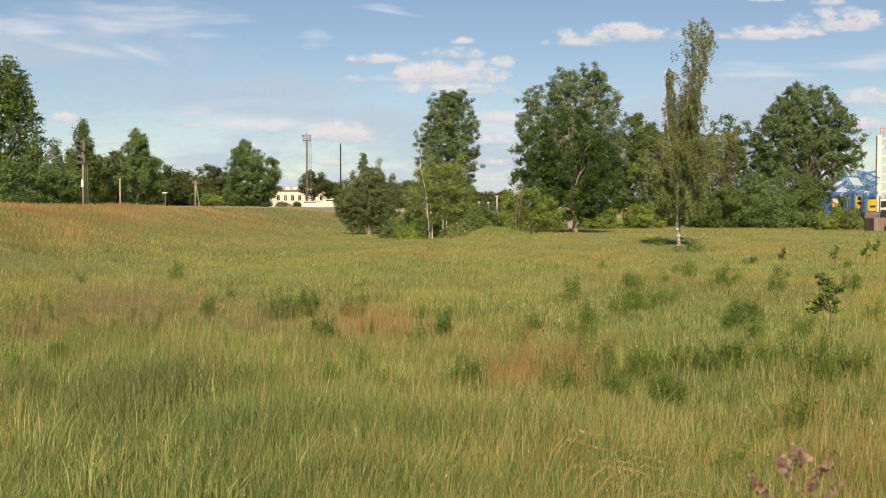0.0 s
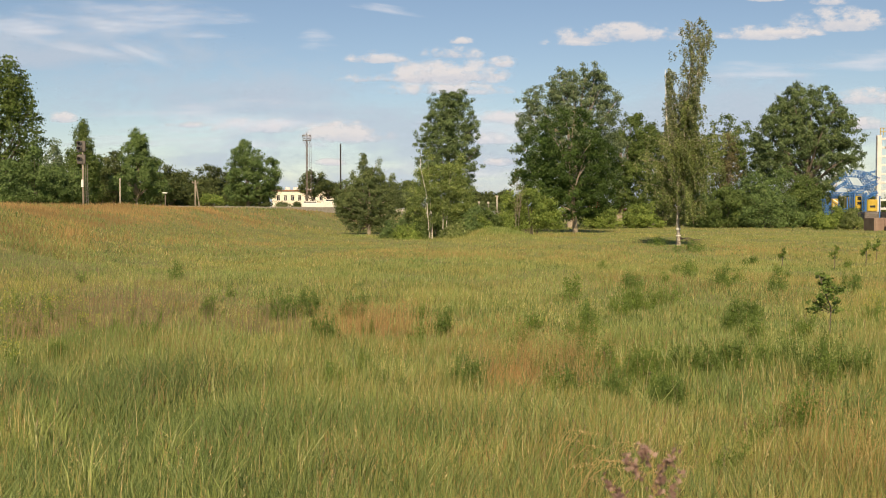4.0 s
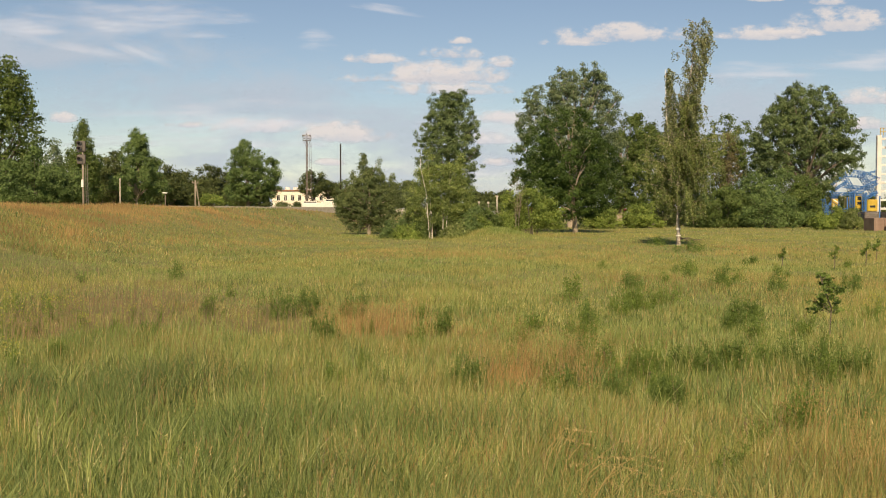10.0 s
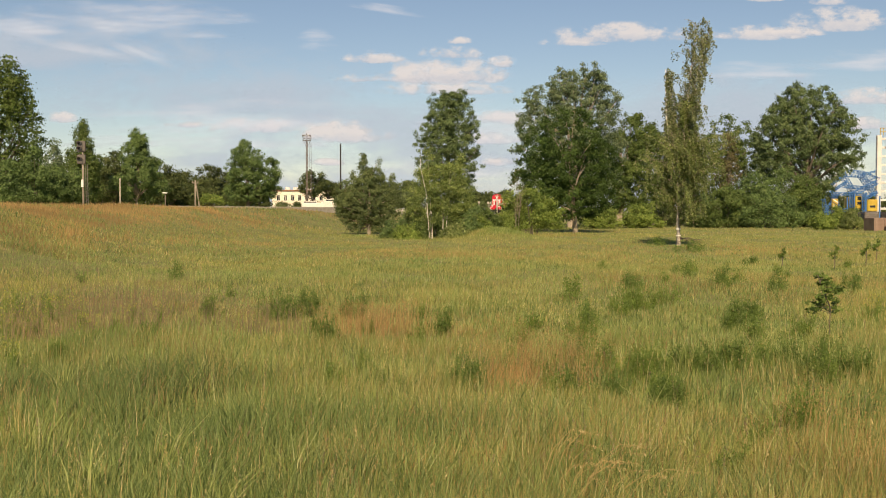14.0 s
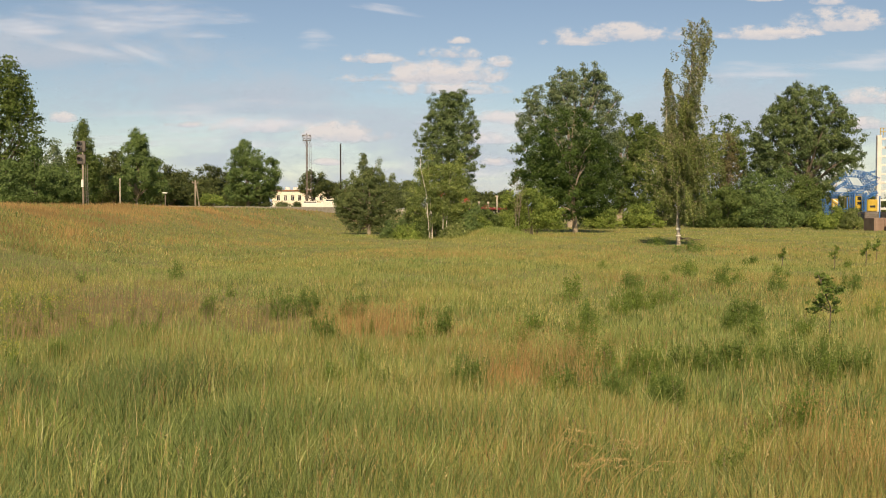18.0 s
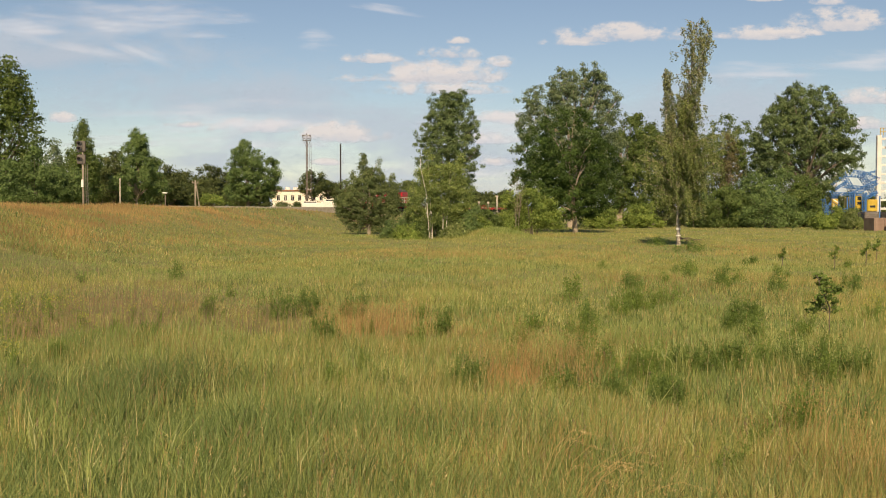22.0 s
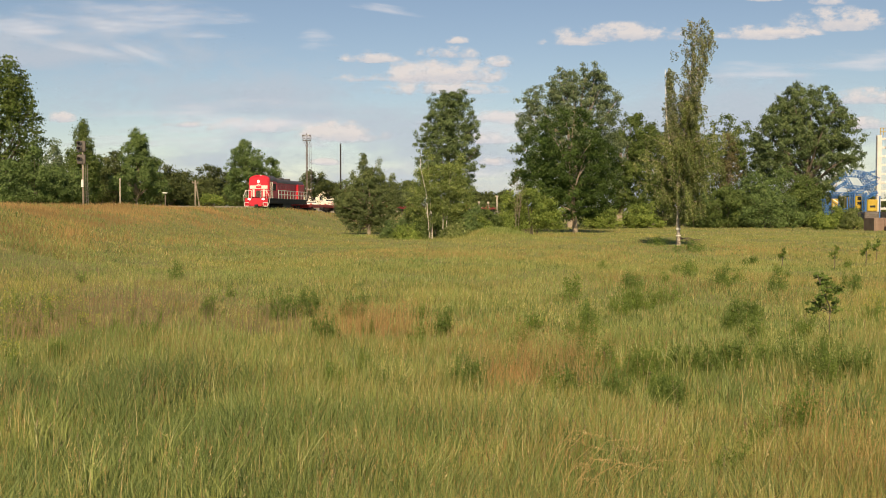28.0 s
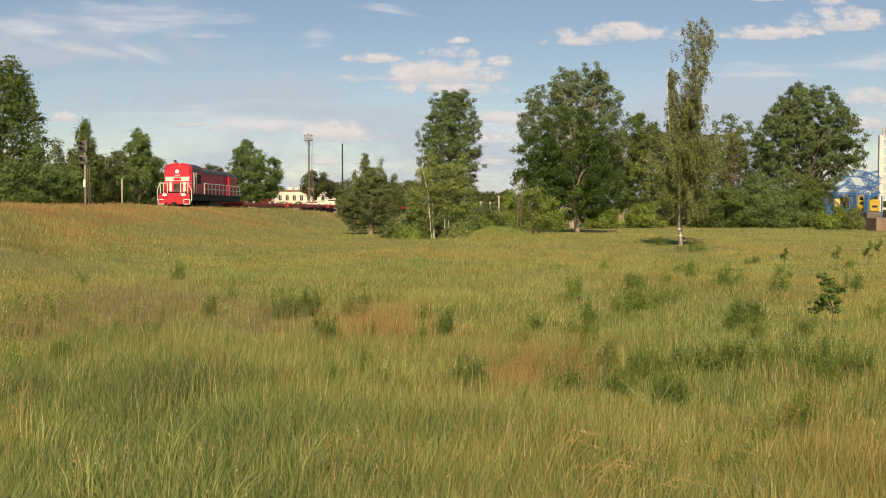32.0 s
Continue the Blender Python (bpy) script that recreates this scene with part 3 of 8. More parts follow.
tree("far_tree", -18.49, 305, [(0.0, 0, 2.13, 8.5, 4.64, 'oval')],
     "grey-green tree in a distant row", leaf='apple', trunk=0.22, clumps=60, leaves=58, size=0.374, spread=0.9, seed=64, category='tree')
tree("far_tree", -13.26, 310, [(0.0, 0, 2.16, 9.66, 4.71, 'oval')],
     "grey-green tree in a distant row", leaf='apple', trunk=0.22, clumps=60, leaves=58, size=0.374, spread=0.9, seed=65, category='tree')
tree("far_tree", -9.36, 320, [(0.0, 0, 2.22, 10.31, 3.74, 'oval')],
     "grey-green tree in a distant row", leaf='apple', trunk=0.22, clumps=60, leaves=58, size=0.374, spread=0.9, seed=66, category='tree')
tree("far_tree", -8.06, 240, [(0.0, 0, 1.76, 4.53, 3.09, 'oval')],
     "grey-green tree in a distant row", leaf='apple', trunk=0.22, clumps=60, leaves=58, size=0.374, spread=0.9, seed=67, category='tree')
tree("far_tree", -12.47, 240, [(0.0, 0, 1.76, 4.53, 2.81, 'oval')],
     "grey-green tree in a distant row", leaf='apple', trunk=0.22, clumps=60, leaves=58, size=0.374, spread=0.9, seed=68, category='tree')
tree("far_tree", 10.01, 420, [(0.0, 0, 2.79, 9.25, 1.47, 'oval')],
     "dark blue-green conifer in a distant wood", leaf='dark', trunk=0.2, clumps=26, leaves=44, size=0.598, spread=1.2, seed=80, limbs=6, group='distant wood')
tree("far_tree", 11.93, 432, [(0.0, 0, 2.86, 8.32, 1.77, 'oval')],
     "dark blue-green conifer in a distant wood", leaf='dark', trunk=0.2, clumps=26, leaves=44, size=0.598, spread=1.2, seed=81, limbs=6, group='distant wood')
tree("far_tree", 13.94, 444, [(0.0, 0, 2.92, 9.51, 2.08, 'oval')],
     "dark blue-green conifer in a distant wood", leaf='dark', trunk=0.2, clumps=26, leaves=44, size=0.598, spread=1.2, seed=82, limbs=6, group='distant wood')
tree("far_tree", 14.78, 420, [(0.0, 0, 2.79, 7.87, 1.47, 'oval')],
     "dark blue-green conifer in a distant wood", leaf='dark', trunk=0.2, clumps=26, leaves=44, size=0.598, spread=1.2, seed=83, limbs=6, group='distant wood')
tree("far_tree", 16.84, 432, [(0.0, 0, 2.86, 9.03, 1.77, 'oval')],
     "dark blue-green conifer in a distant wood", leaf='dark', trunk=0.2, clumps=26, leaves=44, size=0.598, spread=1.2, seed=84, limbs=6, group='distant wood')
tree("far_tree", 18.99, 444, [(0.0, 0, 2.92, 8.05, 2.08, 'oval')],
     "dark blue-green conifer in a distant wood", leaf='dark', trunk=0.2, clumps=26, leaves=44, size=0.598, spread=1.2, seed=85, limbs=6, group='distant wood')
tree("far_tree", 19.56, 420, [(0.0, 0, 2.79, 8.56, 1.47, 'oval')],
     "dark blue-green conifer in a distant wood", leaf='dark', trunk=0.2, clumps=26, leaves=44, size=0.598, spread=1.2, seed=86, limbs=6, group='distant wood')
tree("far_tree", 21.75, 432, [(0.0, 0, 2.86, 7.6, 1.77, 'oval')],
     "dark blue-green conifer in a distant wood", leaf='dark', trunk=0.2, clumps=26, leaves=44, size=0.598, spread=1.2, seed=87, limbs=6, group='distant wood')
tree("far_tree", 24.04, 444, [(0.0, 0, 2.92, 8.78, 2.08, 'oval')],
     "dark blue-green conifer in a distant wood", leaf='dark', trunk=0.2, clumps=26, leaves=44, size=0.598, spread=1.2, seed=88, limbs=6, group='distant wood')
tree("far_tree", 24.33, 420, [(0.0, 0, 2.79, 9.25, 1.47, 'oval')],
     "dark blue-green conifer in a distant wood", leaf='dark', trunk=0.2, clumps=26, leaves=44, size=0.598, spread=1.2, seed=89, limbs=6, group='distant wood')
tree("far_tree", 26.66, 432, [(0.0, 0, 2.86, 8.32, 1.77, 'oval')],
     "dark blue-green conifer in a distant wood", leaf='dark', trunk=0.2, clumps=26, leaves=44, size=0.598, spread=1.2, seed=90, limbs=6, group='distant wood')
# trees on the meadow
tree("poplar_tree", 0.83, 140, [(0.0, 0, 2.3, 17.4, 3.9, 'column'), (1.3, 0, 2.5, 14.5, 2.9, 'oval'), (-1.6, 0, 3.8, 14.6, 2.9, 'oval'), (-1.2, 0, 10.4, 17.9, 2.2, 'round'), (1.3, 0, 10.8, 18.1, 2.2, 'round'), (0.0, 0, 12.5, 18.3, 2.0, 'round')],
     "tall oval poplar tree with small gaps in its crown", leaf='maple', trunk=0.32, clumps=992, leaves=57, size=0.172, spread=0.37, gap=-0.25, seed=3)
tree("apple_tree", -5.67, 80, [(-0.1, 0, 0.9, 4.7, 1.75, 'round'), (-1.3, 0, 0.7, 3.6, 1.25, 'round'), (1.15, 0, 0.8, 4.0, 1.2, 'round'), (-0.4, 0, 3.3, 6.35, 0.6, 'spire'), (-1.9, 0, 1.0, 3.4, 0.75, 'oval'), (0.85, 0, 3.2, 5.9, 0.55, 'spire'), (1.75, 0, 2.2, 4.9, 0.5, 'spire'), (-1.2, 0, 2.6, 5.1, 0.5, 'spire'), (-2.1, 0, 1.8, 4.2, 0.45, 'spire'), (2.1, 0, 1.6, 3.7, 0.45, 'oval'), (0.2, 0, 3.3, 5.4, 0.45, 'spire'), (-0.9, 0, 0.15, 2.0, 1.0, 'round'), (0.8, 0, 0.2, 2.0, 0.9, 'round')],
     "wild apple tree with a dense grey-green crown", leaf='apple', bark=BARK_PALE, trunk=0.13, clumps=896, leaves=53, size=0.096, spread=0.23, gap=-0.4, seed=4, limbs=40)
tree("oak_tree", 11.02, 87, [(-0.85, 0, 1.14, 10.6, 3.97, 'round'), (-2.73, 0, 1.52, 8.45, 2.65, 'round'), (1.27, 0, 1.28, 8.21, 2.65, 'round'), (-0.85, 0, 0.95, 5.35, 4.27, 'round')],
     "dense dark green oak tree with a short trunk", leaf='oak', bark=BARK_PALE, trunk=0.2, clumps=736, leaves=64, size=0.138, spread=0.34, gap=-0.4, seed=5, limbs=20)
tree("poplar_tree", 14.07, 115, [(1.56, 0, 1.15, 18.4, 3.9, 'oval'), (3.24, 0, 8.93, 17.28, 2.02, 'round'), (1.25, 0, 12.67, 18.23, 2.42, 'round'), (-1.56, 0, 1.15, 16.76, 3.36, 'column'), (3.36, 0, 1.46, 15.68, 2.29, 'column'), (-4.05, 0, 0.84, 15.06, 2.56, 'oval'), (-0.62, 0, 6.44, 17.69, 2.42, 'round'), (-3.11, 0, 6.44, 15.92, 2.69, 'round')],
     "very tall poplar with a wide open crown and pale limbs", leaf='poplar', bark=BARK_PALE, trunk=0.36, clumps=1376, leaves=53, size=0.165, spread=0.37, gap=-0.22, seed=6, limbs=50)
tree("ash_tree", 20.40, 120, [(1.3, 0, 1.78, 12.99, 2.81, 'oval'), (-0.84, 0, 2.1, 11.0, 2.67, 'oval'), (3.38, 0, 1.45, 11.34, 2.67, 'round'), (1.75, 0, 6.65, 13.24, 1.26, 'spire')],
     "green ash tree with a pale forked trunk", leaf='willow', bark=BARK_PALE, trunk=0.22, clumps=608, leaves=59, size=0.186, gap=-0.25, spread=0.46, seed=7, stems=2)
tree("ash_tree", 27.52, 130, [(-0.21, 0, 0.65, 13.37, 2.58, 'oval'), (1.76, 0, 0.51, 11.73, 3.04, 'round')],
     "green ash tree in a thicket", leaf='dark', trunk=0.2, clumps=160, leaves=65, size=0.224, seed=8)
tree("thin_tree", 36.40, 135, [(0.22, 0, 0.25, 14.27, 3.16, 'oval'), (2.63, 0, 0.25, 13.38, 3.16, 'oval'), (-1.97, 0, 0.25, 12.12, 2.68, 'oval'), (4.6, 0, 0.25, 11.75, 2.37, 'oval')],
     "green tree with a thin olive crown at the thicket's edge", leaf='willow', trunk=0.2, clumps=544, leaves=53, size=0.193, spread=0.46, seed=9, gap=-0.4)
tree("dry_tree", 35.07, 128, [(-0.14, 0, 2.74, 11.18, 1.27, 'oval')],
     "half-withered tree with brown leaves", leaf='brown', trunk=0.1, clumps=60, leaves=58, size=0.179, gap=-0.1, seed=91)
tree("maple_tree", 43.72, 125, [(-1.0, 0, 6.5, 17.2, 3.5, 'round'), (1.7, 0, 8.5, 16.7, 2.6, 'round'), (3.5, 0, 6.6, 14.3, 2.7, 'round'), (-3.2, 0, 5.4, 15.2, 2.8, 'round'), (-2.4, 0, 9.8, 16.6, 2.1, 'round'), (-5.0, 0, 5.0, 13.2, 2.0, 'round'), (0.6, 0, 3.4, 11.2, 4.0, 'round'), (4.9, 0, 6.3, 10.4, 1.6, 'round')],
     "broad spreading maple tree with gaps between its boughs", leaf='maple', trunk=0.4, clumps=1248, leaves=57, size=0.179, spread=0.39, gap=-0.14, seed=11, limbs=45)
tree("hedge_shrub", 30.68, 112, [(0.0, 0, 0.25, 4.87, 2.75, 'bush')],
     "tall dense green shrub in a thicket", leaf='willow', trunk=0.08, clumps=170, leaves=72, size=0.165, spread=0.5, gap=-0.45, seed=100, stems=3, category='shrub', group='thicket of shrubs')
tree("hedge_shrub", 34.61, 116, [(0.0, 0, 0.2, 6.07, 3.39, 'bush')],
     "tall dense green shrub in a thicket", leaf='hedge', trunk=0.08, clumps=170, leaves=72, size=0.165, spread=0.5, gap=-0.45, seed=101, stems=3, category='shrub', group='thicket of shrubs')
tree("hedge_shrub", 38.40, 118, [(0.0, 0, 0.18, 6.66, 3.59, 'bush')],
     "tall dense green shrub in a thicket", leaf='hedge', trunk=0.08, clumps=170, leaves=72, size=0.165, spread=0.5, gap=-0.45, seed=102, stems=3, category='shrub', group='thicket of shrubs')
tree("hedge_shrub", 40.07, 116, [(0.0, 0, 0.2, 5.81, 2.17, 'bush')],
     "tall dense green shrub in a thicket", leaf='willow', trunk=0.08, clumps=170, leaves=72, size=0.165, spread=0.5, gap=-0.45, seed=103, stems=3, category='shrub', group='thicket of shrubs')
tree("hedge_shrub", 28.76, 114, [(0.0, 0, 0.23, 3.68, 2.27, 'bush')],
     "tall dense green shrub in a thicket", leaf='hedge', trunk=0.08, clumps=170, leaves=72, size=0.165, spread=0.5, gap=-0.45, seed=104, stems=3, category='shrub', group='thicket of shrubs')
tree("hedge_shrub", 34.30, 110, [(0.0, 0, 0.28, 3.91, 3.86, 'bush')],
     "tall dense green shrub in a thicket", leaf='hedge', trunk=0.08, clumps=170, leaves=72, size=0.165, spread=0.5, gap=-0.45, seed=105, stems=3, category='shrub', group='thicket of shrubs')
tree("low_shrub", 39.19, 104, [(0.0, 0, 0.24, 2.3, 1.34, 'spire')],
     "low bright green shrub at the foot of the trees", leaf='shrub', trunk=0.05, clumps=60, leaves=69, size=0.150, spread=0.45, seed=120, stems=2, category='shrub', group='undergrowth')
tree("low_shrub", 40.09, 102, [(0.0, 0, 0.27, 2.07, 1.19, 'spire')],
     "low bright green shrub at the foot of the trees", leaf='birch', trunk=0.05, clumps=60, leaves=69, size=0.150, spread=0.45, seed=121, stems=2, category='shrub', group='undergrowth')
tree("low_shrub", 37.42, 103, [(0.0, 0, 0.26, 1.62, 1.2, 'spire')],
     "low bright green shrub at the foot of the trees", leaf='shrub', trunk=0.05, clumps=60, leaves=69, size=0.150, spread=0.45, seed=122, stems=2, category='shrub', group='undergrowth')
tree("low_shrub", 21.95, 112, [(0.0, 0, 0.13, 3.03, 1.83, 'bush')],
     "low bright green shrub at the foot of the trees", leaf='shrub', trunk=0.05, clumps=60, leaves=69, size=0.150, spread=0.45, seed=123, stems=2, category='shrub', group='undergrowth')
tree("low_shrub", 17.02, 108, [(0.0, 0, 0.19, 2.56, 1.39, 'bush')],
     "low bright green shrub at the foot of the trees", leaf='shrub', trunk=0.05, clumps=60, leaves=69, size=0.150, spread=0.45, seed=124, stems=2, category='shrub', group='undergrowth')
tree("low_shrub", 20.31, 110, [(0.0, 0, 0.16, 2.4, 1.42, 'bush')],
     "low bright green shrub at the foot of the trees", leaf='shrub', trunk=0.05, clumps=60, leaves=69, size=0.150, spread=0.45, seed=125, stems=2, category='shrub', group='undergrowth')
# Dark leaf colour on these shrubs stands for the shade between the trunks.
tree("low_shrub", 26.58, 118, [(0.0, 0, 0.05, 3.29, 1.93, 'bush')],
     "dark-leaved shrub, its colour carrying the shade between tree trunks", leaf='dark', trunk=0.05, clumps=60, leaves=69, size=0.150, spread=0.45, seed=126, stems=2, category='shrub', group='undergrowth')
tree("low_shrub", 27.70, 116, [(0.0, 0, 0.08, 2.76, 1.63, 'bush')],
     "dark-leaved shrub, its colour carrying the shade between tree trunks", leaf='dark', trunk=0.05, clumps=60, leaves=69, size=0.150, spread=0.45, seed=127, stems=2, category='shrub', group='undergrowth')
tree("low_shrub", 15.12, 105, [(0.0, 0, 0.23, 1.96, 1.11, 'bush')],
     "low bright green shrub at the foot of the trees", leaf='shrub', trunk=0.05, clumps=60, leaves=69, size=0.150, spread=0.45, seed=128, stems=2, category='shrub', group='undergrowth')
# Dark-leaved again: shade under the trees put into the leaf colour.
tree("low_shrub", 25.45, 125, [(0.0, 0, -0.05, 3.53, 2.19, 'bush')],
     "dark-leaved shrub, its colour carrying the shade between tree trunks", leaf='dark', trunk=0.05, clumps=60, leaves=69, size=0.150, spread=0.45, seed=129, stems=2, category='shrub', group='undergrowth')
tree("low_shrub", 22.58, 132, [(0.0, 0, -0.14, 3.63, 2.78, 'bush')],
     "dark-leaved shrub, its colour carrying the shade between tree trunks", leaf='dark', trunk=0.05, clumps=60, leaves=69, size=0.150, spread=0.45, seed=130, stems=2, category='shrub', group='undergrowth')
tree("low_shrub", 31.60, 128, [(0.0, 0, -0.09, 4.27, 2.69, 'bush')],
     "dark-leaved shrub, its colour carrying the shade between tree trunks", leaf='dark', trunk=0.05, clumps=60, leaves=69, size=0.150, spread=0.45, seed=131, stems=2, category='shrub', group='undergrowth')
# young growth in front of the track
tree("young_birch", -0.68, 66, [(-0.25, 0, 1.5, 5.85, 1.0, 'spire'), (-0.2, 0, 1.7, 4.8, 1.1, 'oval'), (-1.05, 0, 1.2, 3.7, 0.7, 'oval'), (0.35, 0, 1.5, 4.9, 0.8, 'oval'), (-1.25, 0, 0.8, 2.5, 0.55, 'oval'), (0.0, 0, 0.9, 2.4, 0.9, 'oval')],
     "young birch with thin white stems and light leaves", leaf='young', bark=BARK_BIRCH, trunk=0.034, clumps=260, leaves=64, size=0.083, spread=0.27, gap=-0.08, seed=12, stems=3, limbs=4)
tree("young_birch", 0.16, 66, [(0.45, 0, 1.5, 5.0, 0.85, 'oval'), (1.05, 0, 1.1, 3.6, 0.75, 'oval'), (0.95, 0, 2.8, 5.5, 0.45, 'spire'), (0.2, 0, 1.2, 3.2, 0.9, 'oval'), (0.9, 0, 0.6, 2.2, 0.8, 'oval')],
     "young birch with a thin leaning white stem", leaf='young', bark=BARK_BIRCH, trunk=0.032, clumps=220, leaves=62, size=0.083, spread=0.27, gap=-0.06, seed=13, stems=2, limbs=4)
tree("low_shrub", 2.38, 72, [(0.0, 0, 0.08, 2.14, 1.26, 'bush')],
     "low green shrub below young birches", leaf='hedge', trunk=0.03, clumps=80, leaves=72, size=0.090, spread=0.28, gap=-0.1, seed=140, stems=3, category='shrub', group='shrubs below young birches')
tree("low_shrub", 3.11, 70, [(0.0, 0, 0.13, 2.09, 0.98, 'bush')],
     "low green shrub below young birches", leaf='willow', trunk=0.03, clumps=80, leaves=72, size=0.090, spread=0.28, gap=-0.1, seed=141, stems=3, category='shrub', group='shrubs below young birches')
tree("low_shrub", 4.07, 71, [(0.0, 0, 0.1, 2.06, 0.66, 'bush')],
     "low green shrub below young birches", leaf='shrub', trunk=0.03, clumps=80, leaves=72, size=0.090, spread=0.28, gap=-0.1, seed=142, stems=3, category='shrub', group='shrubs below young birches')
tree("low_shrub", 1.29, 66, [(0.0, 0, -0.07, 1.64, 1.0, 'bush')],
     "low green shrub below young birches", leaf='hedge', trunk=0.03, clumps=80, leaves=72, size=0.090, spread=0.28, gap=-0.1, seed=143, stems=3, category='shrub', group='shrubs below young birches')
tree("low_shrub", 2.21, 67, [(0.0, 0, -0.02, 1.3, 1.02, 'bush')],
     "low green shrub below young birches", leaf='shrub', trunk=0.03, clumps=80, leaves=72, size=0.090, spread=0.28, gap=-0.1, seed=144, stems=3, category='shrub', group='shrubs below young birches')
tree("low_shrub", -3.00, 66, [(0.0, 0, -0.14, 1.46, 0.85, 'bush')],
     "low green shrub below young birches", leaf='hedge', trunk=0.03, clumps=80, leaves=72, size=0.090, spread=0.28, gap=-0.1, seed=145, stems=3, category='shrub', group='shrubs below young birches')
tree("low_shrub", -2.03, 67, [(0.0, 0, -0.17, 1.82, 0.86, 'bush')],
     "low green shrub below young birches", leaf='hedge', trunk=0.03, clumps=80, leaves=72, size=0.090, spread=0.28, gap=-0.1, seed=146, stems=3, category='shrub', group='shrubs below young birches')
tree("low_shrub", -1.48, 65, [(0.0, 0, -0.18, 0.96, 0.53, 'bush')],
     "low green shrub below young birches", leaf='willow', trunk=0.03, clumps=80, leaves=72, size=0.090, spread=0.28, gap=-0.1, seed=147, stems=3, category='shrub', group='shrubs below young birches')
tree("low_shrub", 0.76, 64, [(0.0, 0, -0.15, 0.83, 0.97, 'bush')],
     "low green shrub below young birches", leaf='birch', trunk=0.03, clumps=80, leaves=72, size=0.090, spread=0.28, gap=-0.1, seed=148, stems=3, category='shrub', group='shrubs below young birches')
tree("low_shrub", -2.15, 64, [(0.0, 0, -0.15, 1.04, 0.97, 'bush')],
     "low green shrub below young birches", leaf='shrub', trunk=0.03, clumps=80, leaves=72, size=0.090, spread=0.28, gap=-0.1, seed=149, stems=3, category='shrub', group='shrubs below young birches')
tree("low_shrub", 5.56, 79, [(0.0, 0, 0.61, 3.04, 0.83, 'bush')],
     "low green shrub below young birches", leaf='hedge', trunk=0.03, clumps=80, leaves=72, size=0.090, spread=0.28, gap=-0.1, seed=150, stems=3, category='shrub', group='shrubs below young birches')
tree("low_shrub", -1.68, 74, [(0.0, 0, -0.28, 1.83, 0.78, 'bush')],
     "low green shrub below young birches", leaf='hedge', trunk=0.03, clumps=80, leaves=72, size=0.090, spread=0.28, gap=-0.1, seed=151, stems=3, category='shrub', group='shrubs below young birches')
tree("low_shrub", -0.55, 73, [(0.0, 0, -0.26, 2.07, 0.85, 'bush')],
     "low green shrub below young birches", leaf='willow', trunk=0.03, clumps=80, leaves=72, size=0.090, spread=0.28, gap=-0.1, seed=152, stems=3, category='shrub', group='shrubs below young birches')
tree("low_shrub", 0.53, 75, [(0.0, 0, -0.31, 2.0, 0.88, 'bush')],
     "low green shrub below young birches", leaf='hedge', trunk=0.03, clumps=80, leaves=72, size=0.090, spread=0.28, gap=-0.1, seed=153, stems=3, category='shrub', group='shrubs below young birches')
tree("low_shrub", 1.60, 74, [(0.0, 0, -0.28, 2.16, 0.87, 'bush')],
     "low green shrub below young birches", leaf='willow', trunk=0.03, clumps=80, leaves=72, size=0.090, spread=0.28, gap=-0.1, seed=154, stems=3, category='shrub', group='shrubs below young birches')
tree("elder_shrub", 6.50, 76, [(-0.08, 0, 0.68, 3.4, 1.69, 'bush'), (1.15, 0, 0.6, 2.69, 1.24, 'bush'), (-1.65, 0, 0.6, 3.19, 0.89, 'bush')],
     "bright light green elder shrub with broad leaves", leaf='shrub', trunk=0.05, clumps=210, leaves=72, size=0.112, spread=0.34, gap=-0.35, seed=14, stems=4, category='shrub')
tree("bare_sapling", 5.13, 74, [(0.08, 0, 1.31, 4.77, 0.69, 'fan')],
     "thin half-bare sapling with pale twigs", leaf='brown', bark=BARK_PALE, trunk=0.015, clumps=40, leaves=15, size=0.059, spread=0.3, seed=15, limbs=34, stems=3)
tree("low_shrub", 4.59, 70, [(-0.08, 0, -0.19, 1.24, 0.82, 'bush')],
     "low dark green shrub beside a grass mound", leaf='shrub', trunk=0.03, clumps=60, leaves=72, size=0.090, spread=0.25, seed=16, stems=2, category='shrub')
# dark undergrowth along the far side of the railway
tree("far_shrub", -83.17, 182, [(0.0, 0, 1.53, 5.34, 1.81, 'bush')],
     "dark green shrub under the trees beyond the railway", leaf='willow', trunk=0.05, clumps=46, leaves=58, size=0.299, spread=0.7, gap=-0.5, seed=500, category='shrub', group='undergrowth beyond the railway')
tree("far_shrub", -83.70, 189, [(0.0, 0, 1.57, 4.38, 1.88, 'bush')],
     "dark green shrub under the trees beyond the railway", leaf='dark', trunk=0.05, clumps=46, leaves=58, size=0.299, spread=0.7, gap=-0.5, seed=501, category='shrub', group='undergrowth beyond the railway')
tree("far_shrub", -84.05, 196, [(0.0, 0, 1.61, 4.85, 1.95, 'bush')],
     "dark green shrub under the trees beyond the railway", leaf='dark', trunk=0.05, clumps=46, leaves=58, size=0.299, spread=0.7, gap=-0.5, seed=502, category='shrub', group='undergrowth beyond the railway')
tree("far_shrub", -84.19, 203, [(0.0, 0, 1.65, 5.34, 2.02, 'bush')],
     "dark green shrub under the trees beyond the railway", leaf='willow', trunk=0.05, clumps=46, leaves=58, size=0.299, spread=0.7, gap=-0.5, seed=503, category='shrub', group='undergrowth beyond the railway')
